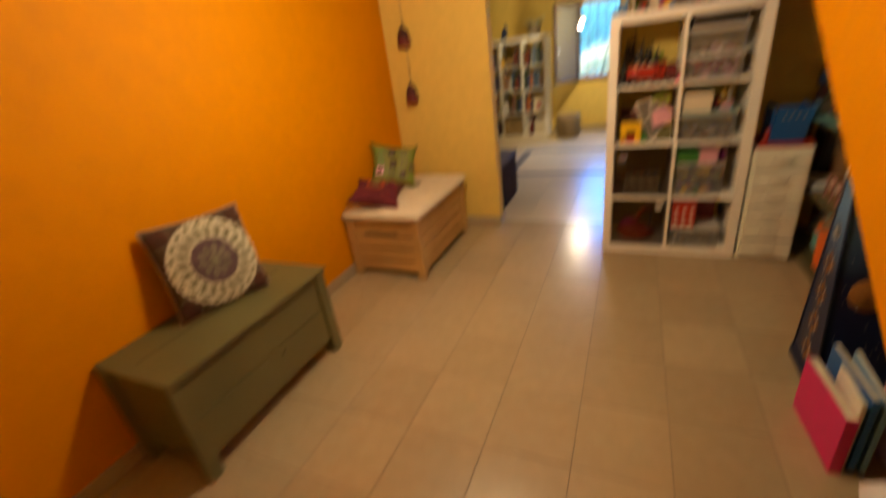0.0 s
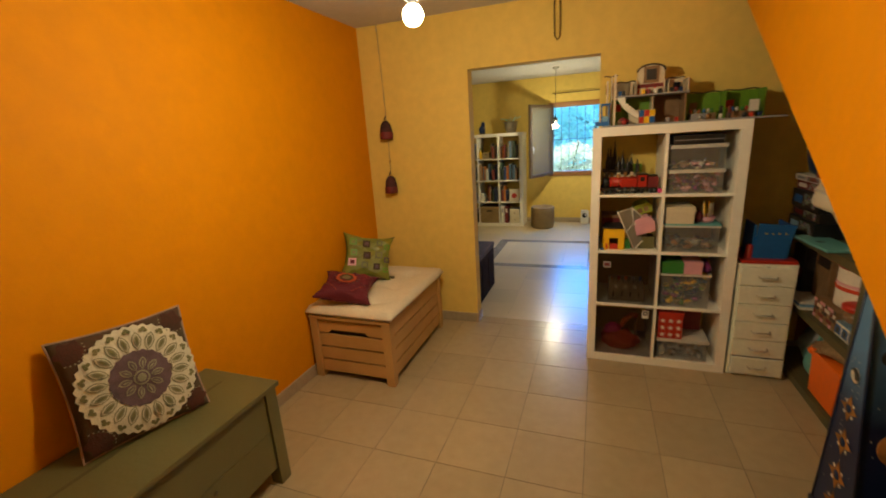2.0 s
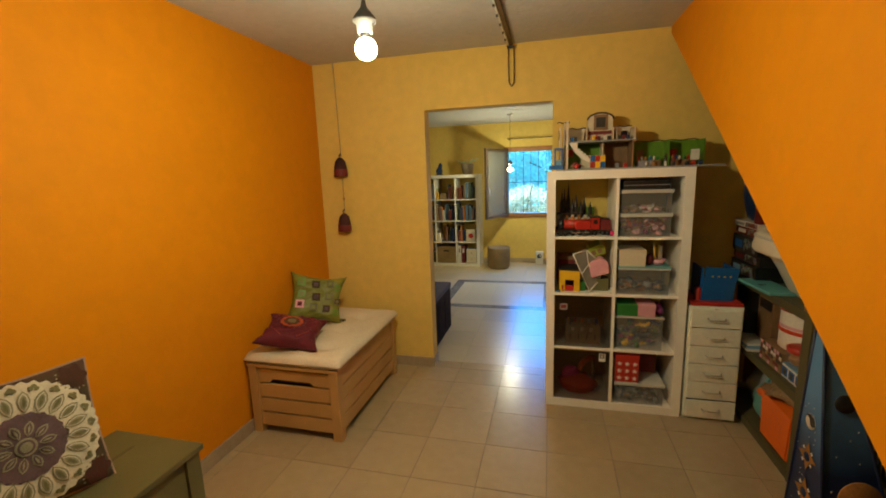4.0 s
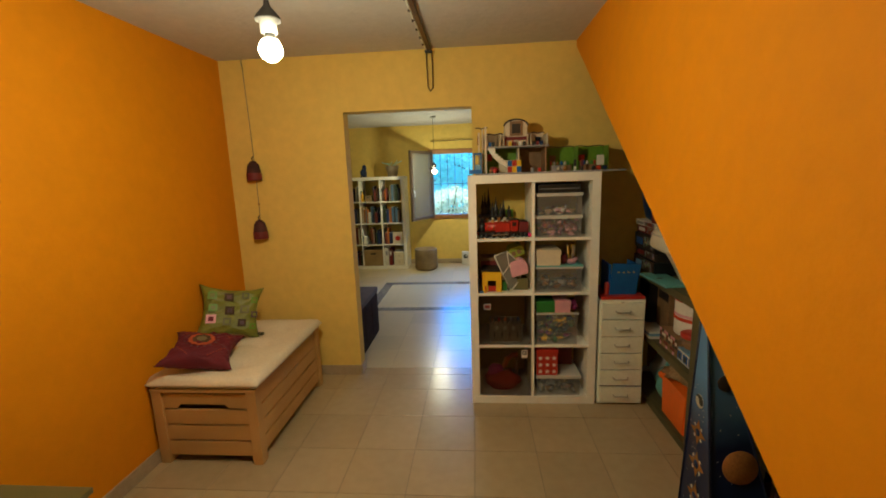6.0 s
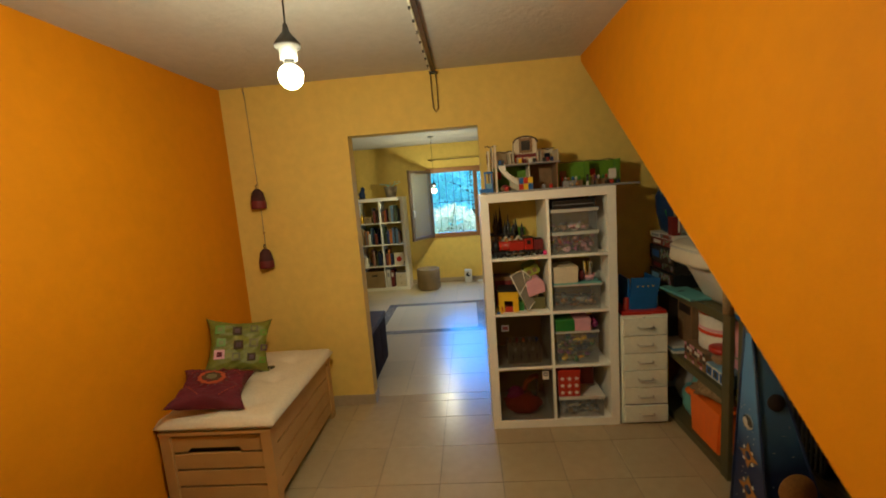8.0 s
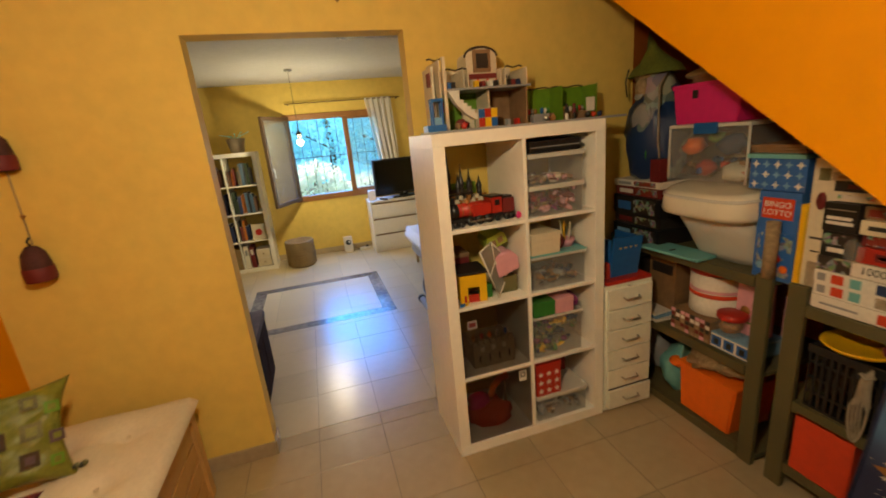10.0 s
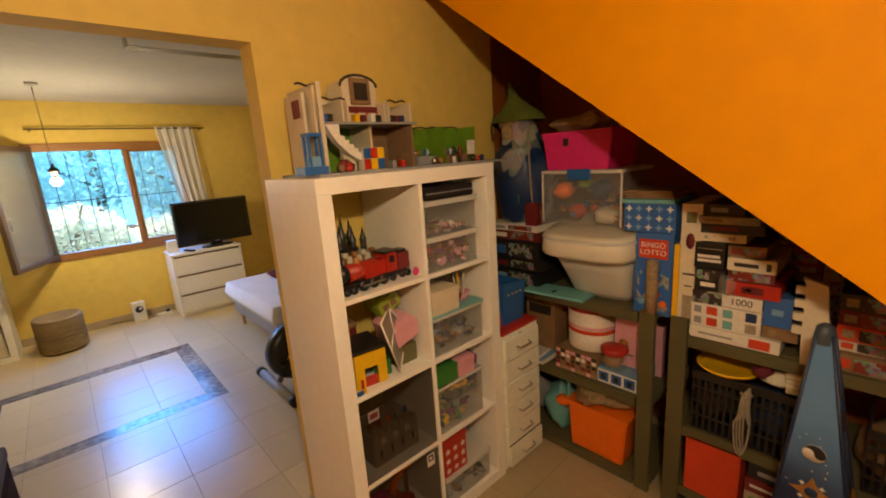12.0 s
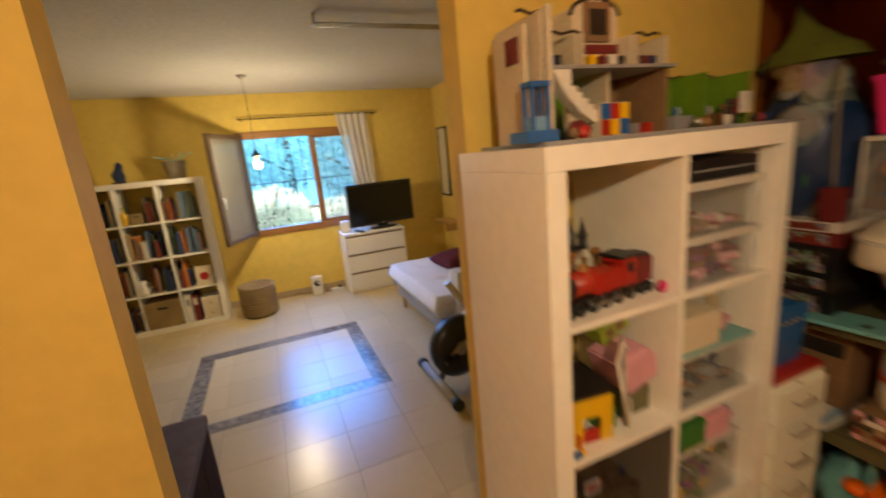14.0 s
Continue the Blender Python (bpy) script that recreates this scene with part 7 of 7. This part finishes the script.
# notched wooden rack and darker boxes further along
nr = thing("notched_rack", "pale wooden rack with notches leaning among the boxes", "rack", SX - 0.0, -1.035, R2 + 0.001)
npts = [(0.0, 0.0), (0.045, 0.0)]
for k in range(4):
    npts += [(0.05, 0.10 + k * 0.045), (0.075, 0.10 + k * 0.045), (0.075, 0.125 + k * 0.045), (0.05, 0.125 + k * 0.045)]
npts += [(0.06, 0.29), (0.0, 0.27), (-0.02, 0.10), (-0.01, 0.04)]
part("rack", prism(npts, 0.02, "x", -0.005), M["cream_card"], nr)
rng = random.Random(8)
yy = -1.06
col = 0
while yy > -1.50:
    w = rng.uniform(0.13, 0.19)
    zc = R2 + 0.001
    roof = edge_z(yy - w) - 0.07
    while zc + 0.05 < roof:
        h = rng.uniform(0.035, 0.06)
        mm = rng.choice((M["darkred"], M["brown_card"], M["darkred"], M["redbox"], M["stone"], M["dark"], M["cream_card"] if zc < R2 + 0.08 else M["darkred"]))
        carton("game_box", "worn flat game box in the stack under the stairs", "game box", SX + 0.01 + rng.uniform(0, 0.03), yy - w, zc, 0.26, w - 0.004, h - 0.001, mm, [(0.1, 0.3, 0.25, 0.75, rng.choice((R_, M["tan"], M["grey"]))), (0.36, 0.94, 0.12, 0.85, rng.choice((M["print_red"], M["print_dark"], M["print_white"])))])
        zc += h
    yy -= w
    col += 1

rng = random.Random(31)
for y0, w in ((-0.815, 0.14), (-0.99, 0.165), (-1.05, 0.055)):
    zc = R2 + 0.001
    while zc + 0.045 < edge_z(y0) - 0.03:
        h = rng.uniform(0.03, 0.055)
        carton("game_box", "dark worn game box in the second row of the stack", "game box", SX + 0.30, y0, zc, 0.16, w, h - 0.001, rng.choice((M["darkred"], M["dark"], M["brown_card"], M["stone"])), [(0.08, 0.9, 0.15, 0.85, rng.choice((M["print_red"], M["print_dark"])))], lid=False)
        zc += h
carton("dark_box", "dark game box topping the stack under the soffit", "game box", SX + 0.03, -0.86, ztop + 0.215, 0.24, 0.19, 0.034, M["dark"], [(0.2, 0.6, 0.3, 0.7, M["darkred"])], lid=False)
carton("beige_box", "long flat beige box topping the stack", "game box", SX + 0.02, -0.845, ztop + 0.25, 0.24, 0.18, 0.026, M["stone"], [(0.1, 0.4, 0.3, 0.7, M["brown_card"])], lid=False)
carton("dark_box", "small dark game box at the top of the stack", "game box", SX + 0.04, -0.80, ztop + 0.277, 0.22, 0.13, 0.04, M["dark"], [(0.2, 0.6, 0.3, 0.7, M["grey"])], lid=False)

# right unit, middle: crates, yellow lid, gloves, rope; bottom: red box
def mesh_crate(y, z, w, h, label):
    t = thing("plastic_crate", label, "crate", SX + 0.02, y, z)
    d = 0.30
    part("bottom", box_bm(0, 0, 0, d, w, 0.008), K_, t)
    part("rim", ring_x(w, h, d), K_, t)
    n = int(w / 0.022)
    for k in range(n + 1):
        yy = w * k / n
        part("slat", box_bm(0, max(0, yy - 0.004), 0.008, 0.005, min(w, yy + 0.004), h - 0.03, 0.0), K_, t)
    for k in range(1, 4):
        part("rail", box_bm(0.0052, 0, h * k / 4.2 - 0.006, 0.009, w, h * k / 4.2 + 0.006), K_, t)
    return t


def ring_x(w, h, d):
    bm = box_bm(-0.006, -0.004, h - 0.03, 0.006, w + 0.004, h, 0.002)
    box_bm(d - 0.006, -0.004, h - 0.03, d + 0.004, w + 0.004, h, 0.002, bm=bm)
    box_bm(0.006, -0.004, h - 0.03, d - 0.006, 0.004, h, 0.002, bm=bm)
    box_bm(0.006, w - 0.004, h - 0.03, d - 0.006, w + 0.004, h, 0.002, bm=bm)
    box_bm(0.0, 0.0, 0.008, 0.002, 0.008, h - 0.03, bm=bm)
    return bm


RM = 0.401
mesh_crate(-1.06, RM, 0.38, 0.25, "black slatted plastic crate filled with cloths on the middle board")
mesh_crate(-1.53, RM, 0.36, 0.22, "black slatted plastic crate of small things on the middle board")
for k, (cy, cz, mm, a) in enumerate(((-0.75, RM + 0.11, "dark", 0.11), (-0.93, RM + 0.11, "blue_dk", 0.12), (-1.25, RM + 0.09, "brown_card", 0.10), (-1.42, RM + 0.09, "dark", 0.10))):
    single("folded_cloth", blob(0.11, a, 0.10, 0.25, k + 40, (0, 0, 0)), M[mm], "dark crumpled cloth inside the plastic crate", "cloth", SX + 0.17, cy, cz)
yl = thing("plastic_plate", "round yellow plastic lid lying on the crate", "lid", SX + 0.10, -0.775, RM + 0.252)
part("dish", lathe([(0, 0), (0.085, 0), (0.105, 0.016), (0.103, 0.022), (0.08, 0.010), (0, 0.008)], 36), M["yellow_pl"], yl)
gl = thing("work_gloves", "pair of cream work gloves with dark cuffs on the crate", "gloves", SX + 0.03, -0.98, RM + 0.252)
for k in range(4):
    part("finger", tube([(0.0, 0.02 + k * 0.001, 0.014 + k * 0.019), (0.01, -0.06, 0.012 + k * 0.019), (0.03, -0.10, 0.012 + k * 0.017)], 0.010, 8), M["ivory_cloth"], gl)
part("palm", blob(0.05, 0.06, 0.03, 0.3, 4, (0.05, 0.05, 0.03)), M["ivory_cloth"], gl)
part("cuff", blob(0.035, 0.03, 0.028, 0.2, 4, (0.02, 0.09, 0.055)), M["maroon"], gl)
rp = thing("rope_hank", "pale looped rope hanging in front of the crate", "rope", SX + 0.012, -0.86, 0.66)
for k in range(4):
    a = 0.014 + 0.007 * k
    pts = [(-0.012 - 0.003 * k, (k - 1.5) * 0.004 - 0.62 * a * math.sin(2 * math.pi * i / 20) * (0.55 if math.cos(2 * math.pi * i / 20) > 0.3 else 1.1), -0.135 + 0.125 * math.cos(2 * math.pi * i / 20) - 0.008 * k) for i in range(21)]
    part("loop", tube(pts, 0.0035, 6), M["string"], rp)
part("knot", tube([(-0.02, -0.018, -0.03), (-0.024, 0, -0.045), (-0.02, 0.018, -0.03)], 0.006, 6), M["string"], rp)
carton("red_storage_box", "red square storage box on the lowest board", "box", SX - 0.006 + 0.01, -0.86, R1 + 0.001, 0.30, 0.185, 0.245, M["redbox"], (), lid=False)
carton("mixed_box", "box with a faded yellow and green picture on the lowest board", "box", SX + 0.02, -1.04, R1 + 0.001, 0.28, 0.165, 0.10, M["stone"], [(0.1, 0.5, 0.2, 0.8, M["lime"]), (0.6, 0.9, 0.2, 0.8, M["gold"])], lid=False)
carton("mixed_box", "dark red box on the faded picture box", "box", SX + 0.02, -1.04, R1 + 0.102, 0.28, 0.165, 0.055, M["darkred"], [(0.1, 0.8, 0.4, 0.6, W_)], lid=False)
carton("mixed_box", "black box with grey print on the dark red box", "box", SX + 0.03, -1.03, R1 + 0.158, 0.26, 0.15, 0.06, K_, [(0.2, 0.8, 0.3, 0.6, M["grey"])], lid=False)
carton("mixed_box", "brown carton on the lowest board beyond the tower", "box", SX + 0.02, -1.30, R1 + 0.001, 0.28, 0.22, 0.22, M["brown_card"], [(0.1, 0.8, 0.6, 0.8, M["pink_lt"])], lid=False)
for k in range(3):
    single("folder", box_bm(0, 0, 0, 0.25, 0.26, 0.012, 0.002), (M["pink_lt"], W_, M["lightblue"])[k], "thin pale folder lying on the crate", "folder", SX - 0.01, -1.50, RM + 0.222 + 0.0125 * k, 3 * k)

# ---- tall painted tower ----
tow = thing("painted_tower", "tall tapering wooden tower painted with night sky and yin-yang signs", "tower", 0.880, -1.058, 0)
hb_, ht_, TH_, SHX, SHY = 0.135, 0.016, 1.00, 0.122, -0.035


def half_at(z):
    return hb_ + (ht_ - hb_) * z / TH_


def mid_at(z):
    """The tower's middle at a height: its west side stands upright."""
    return SHX * (1 - z / TH_), SHY * (1 - z / TH_)


def frustum(z0, z1):
    bm = bmesh.new()
    r = [[bm.verts.new((mid_at(z)[0] + sx_ * half_at(z), mid_at(z)[1] + sy_ * half_at(z), z)) for sx_, sy_ in ((-1, -1), (1, -1), (1, 1), (-1, 1))] for z in (z0, z1)]
    for k in range(4):
        bm.faces.new((r[0][k], r[0][(k + 1) % 4], r[1][(k + 1) % 4], r[1][k]))
    bm.faces.new(r[0][::-1])
    bm.faces.new(r[1])
    bmesh.ops.bevel(bm, geom=bm.edges[:], offset=0.003, segments=2, affect="EDGES")
    return bm


tower_mat = bpy.data.materials.new("night_sky_paint")
tower_mat.use_nodes = True
tn, tlk = tower_mat.node_tree.nodes, tower_mat.node_tree.links
tc, sep = tn.new("ShaderNodeTexCoord"), tn.new("ShaderNodeSeparateXYZ")
nz, ad, rp_ = tn.new("ShaderNodeTexNoise"), tn.new("ShaderNodeMath"), tn.new("ShaderNodeValToRGB")
nz.inputs["Scale"].default_value = 9
ad.operation = "MULTIPLY_ADD"
ad.inputs[1].default_value = 0.12
tlk.new(tc.outputs["Object"], sep.inputs[0])
tlk.new(tc.outputs["Object"], nz.inputs["Vector"])
tlk.new(nz.outputs["Fac"], ad.inputs[0])
tlk.new(sep.outputs["Z"], ad.inputs[2])
tlk.new(ad.outputs[0], rp_.inputs["Fac"])
rp_.color_ramp.elements[0].position, rp_.color_ramp.elements[0].color = 0.56, (0.006, 0.016, 0.07, 1)
rp_.color_ramp.elements[1].position, rp_.color_ramp.elements[1].color = 0.80, (0.10, 0.22, 0.42, 1)
tlk.new(rp_.outputs["Color"], tn["Principled BSDF"].inputs["Base Color"])
tn["Principled BSDF"].inputs["Roughness"].default_value = 0.38
part("body", frustum(0.02, TH_), tower_mat, tow)
part("cap", lathe([(0.021, -0.03), (0.023, 0.0), (0.019, 0.018), (0.010, 0.026), (0, 0.028)], 20, None, (0, 0, TH_)), M["slate"], tow)
for sx_, sy_ in ((-1, -1), (-1, 1), (1, -1), (1, 1)):
    part("corner_trim", tube([(mid_at(z)[0] + sx_ * (half_at(z) + 0.001), mid_at(z)[1] + sy_ * (half_at(z) + 0.001), z) for z in (0.02, 0.5, TH_)], 0.0045, 8), M["obelisk_dark"], tow)
for k, (w1, w2, h0, h1) in enumerate(((0.010, 0.05, 0.0, 0.05),)):
    part("plinth", box_bm(SHX - hb_ - w1, SHY - hb_ - w1, h0, SHX + hb_ + w1, SHY + hb_ + w1, h1, 0.01), M["obelisk_dark"], tow)
tilt_w = math.degrees(math.atan((hb_ - ht_ - SHX) / TH_))
tilt_s = math.degrees(math.atan((hb_ - ht_ - SHY) / TH_))


def on_face(z, off, face, lift):
    """A flat emblem's pose on a side of the tower: w looks toward -x, s toward -y."""
    h, (mx, my) = half_at(z) + 0.003 + lift, mid_at(z)
    return pose(mx - h, my + off, z, 0, -90 + tilt_w, 0) if face == "w" else pose(mx + off, my - h, z, 90 - tilt_s, 0, 0)


def emblem(z, off, face, r, kind):
    if kind == "yin":
        e = part("yin_yang", lathe([(0, 0), (r, 0), (r, 0.0012), (0, 0.0012)], 24), M["white_card"], tow, "white and black yin-yang sign")
        e.matrix_basis = on_face(z, off, face, 0)
        dark = [(r * 0.98 * math.sin(a), r * 0.98 * math.cos(a)) for a in [math.pi * k / 12 for k in range(13)]] + [(-r * 0.5 * math.sin(a), -r * 0.5 + r * 0.5 * -math.cos(a)) for a in [math.pi * k / 8 for k in range(1, 8)]] + [(r * 0.5 * math.sin(a), r * 0.5 - r * 0.5 * math.cos(a)) for a in [math.pi * k / 8 for k in range(1, 8)]]
        part("dark_half", prism(dark, 0.001, "z", 0.0014), M["black"], e)
    else:
        e = part("star_sign", prism(star(r, 4), 0.0012, "z", 0.0), M["gold"], tow, "ochre four-pointed star")
        e.matrix_basis = on_face(z, off, face, 0)
        part("star_heart", lathe([(0, 0.0013), (r * 0.3, 0.0013), (r * 0.3, 0.0022), (0, 0.0022)], 16), M["blue_dk"], e)
        for q in range(4):
            a = math.pi / 4 + q * math.pi / 2
            part("spark", prism([(x * 0.16 + r * 0.62 * math.cos(a), y * 0.16 + r * 0.62 * math.sin(a)) for x, y in star(r, 4)], 0.001, "z", 0.0), M["white_card"], e)


emblem(0.645, 0, "w", 0.026, "yin")
for z, r in ((0.520, 0.050), (0.39, 0.054), (0.255, 0.056), (0.13, 0.056)):
    emblem(z, 0, "w", r, "star")
pln = part("planet", lathe([(0, 0), (0.062, 0), (0.060, 0.002), (0, 0.003)], 32), M["gold"], tow, "painted ochre planet")
pln.matrix_basis = on_face(0.44, 0.02, "s", 0)
p2 = part("planet", lathe([(0, 0), (0.030, 0), (0.028, 0.002), (0, 0.003)], 24), M["dark"], tow, "small dark painted planet")
p2.matrix_basis = on_face(0.74, 0.01, "s", 0)
rng = random.Random(21)
for k in range(40):
    face = "w" if k % 2 else "s"
    z = rng.uniform(0.12, 0.70)
    off = rng.uniform(-0.8, 0.8) * half_at(z)
    part("painted_star", lathe([(0, 0), (0.0022, 0), (0, 0.0008)], 6), M["white_card"], tow).matrix_basis = on_face(z, off, face, 0)

# ---- pile at the tower's foot ----
r_y = -1.52
for k, (x, y, w, d, h, mm, a, lab) in enumerate(((0.87, -1.60, 0.22, 0.30, 0.24, "redbox", 4, "magenta red comic album standing in a pile"), (0.90, -1.585, 0.014, 0.28, 0.29, "white_card", -4, "white notebook standing in the pile"), (0.925, -1.58, 0.02, 0.28, 0.31, "blue", 3, "bright blue plastic folder in the pile"), (0.955, -1.58, 0.016, 0.27, 0.30, "lightblue", -3, "pale blue folder in the pile"))):
    bk_ = thing("album", lab, "book", x - 0.06, y, 0, a)
    ww = w if k else 0.035
    part("cover", box_bm(0, 0, 0, ww, d, h, 0.004), M["pink"] if k == 0 else M[mm], bk_)
    part("page_block", box_bm(0.003, 0.004, h - 0.004, ww - 0.003, d - 0.006, h + 0.001), M["ivory_cloth"], bk_)
pp = thing("plush_toy", "lilac plush toy with a round muzzle on the pile", "plush toy", 1.02, -1.52, 0)
part("body", blob(0.08, 0.10, 0.15, 0.3, 3, (0, 0, 0.145)), M["lilac"], pp)
part("head", blob(0.075, 0.075, 0.07, 0.25, 5, (-0.02, 0.0, 0.33)), M["lilac"], pp)
part("muzzle", blob(0.03, 0.035, 0.025, 0.2, 6, (-0.08, 0.0, 0.32)), M["pink_lt"], pp)
part("ear", blob(0.02, 0.03, 0.04, 0.2, 7, (0, 0.06, 0.40)), M["lilac"], pp)
pw = single("white_bag", blob(0.09, 0.12, 0.09, 0.35, 12, (0, 0, 0.085)), M["sheet"], "crumpled white plastic bag at the pile's foot", "bag", 0.90, -1.82, 0)

# ---- floor tiles ----
PITCH, GX, GY = 0.333, 0.015, -0.49
BAND = (-1.25, 1.92, 0.07, 3.16)
tile_cache = {}


def tile_mesh(w, d, material):
    key = (round(w, 3), round(d, 3), material.name)
    if key not in tile_cache:
        tile_cache[key] = mesh_of("tile", slab(w, d, 0.0065, 0.0008), material)
    return tile_cache[key]


def slab(w, d, h, ch):
    """A low slab with a chamfered top edge, its corner at the origin."""
    bm = bmesh.new()
    r = [[bm.verts.new((x, y, z)) for x, y in ((i, i), (w - i, i), (w - i, d - i), (i, d - i))] for i, z in ((0, 0), (0, h - ch), (ch, h))]
    for a, b in zip(r, r[1:]):
        for k in range(4):
            bm.faces.new((a[k], a[(k + 1) % 4], b[(k + 1) % 4], b[k]))
    bm.faces.new(r[2])
    return bm


def lay(x0, y0, x1, y1, material, name="tile"):
    """One tile with half a joint on every side; the far room's joints are finer."""
    if x1 - x0 < 0.02 or y1 - y0 < 0.02:
        return
    joint = 0.0035 if material is M["tile"] else 0.0020
    ob = new(name, tile_mesh(x1 - x0 - joint, y1 - y0 - joint, material))
    ob.location = (x0 + joint / 2, y0 + joint / 2, -0.0065)
    ob.parent = floor


def field(x0, y0, x1, y1, material, skip=None):
    for i in range(math.floor((x0 - GX) / PITCH), math.ceil((x1 - GX) / PITCH)):
        for j in range(math.floor((y0 - GY) / PITCH), math.ceil((y1 - GY) / PITCH)):
            a, b, c, d = max(x0, GX + i * PITCH), max(y0, GY + j * PITCH), min(x1, GX + (i + 1) * PITCH), min(y1, GY + (j + 1) * PITCH)
            if skip:
                sx0, sy0, sx1, sy1 = skip
                if a >= sx0 - 1e-6 and c <= sx1 + 1e-6 and b >= sy0 - 1e-6 and d <= sy1 + 1e-6:
                    continue
                if a < sx1 and c > sx0 and b < sy1 and d > sy0:
                    for q in ((a, b, min(c, sx0), d), (max(a, sx1), b, c, d), (max(a, sx0), b, min(c, sx1), min(d, sy0)), (max(a, sx0), max(b, sy1), min(c, sx1), d)):
                        if q[2] > q[0] and q[3] > q[1]:
                            lay(*q, material)
                    continue
            lay(a, b, c, d, material)


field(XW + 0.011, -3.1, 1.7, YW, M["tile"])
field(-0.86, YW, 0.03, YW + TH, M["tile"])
field(FX0 + 0.011, YW + TH, FX1 - 0.011, YF - 0.011, M["tile_far_lit"], BAND)
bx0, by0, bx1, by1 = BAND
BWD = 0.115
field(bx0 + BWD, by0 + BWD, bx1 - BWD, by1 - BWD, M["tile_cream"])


def strip(x0, y0, x1, y1, along_x):
    """A row of long patterned border tiles."""
    n = round(((x1 - x0) if along_x else (y1 - y0)) / 0.333)
    for k in range(n):
        if along_x:
            lay(x0 + (x1 - x0) * k / n, y0, x0 + (x1 - x0) * (k + 1) / n, y0 + BWD, M["mosaic"], "border_tile")
        else:
            lay(x0, y0 + (y1 - y0) * k / n, x0 + BWD, y0 + (y1 - y0) * (k + 1) / n, M["mosaic"], "border_tile")


strip(bx0, by0, bx1, by0 + BWD, True)
strip(bx0, by1 - BWD, bx1, by1, True)
strip(bx0, by0 + BWD, bx0 + BWD, by1 - BWD, False)
strip(bx1 - BWD, by0 + BWD, bx1, by1 - BWD, False)
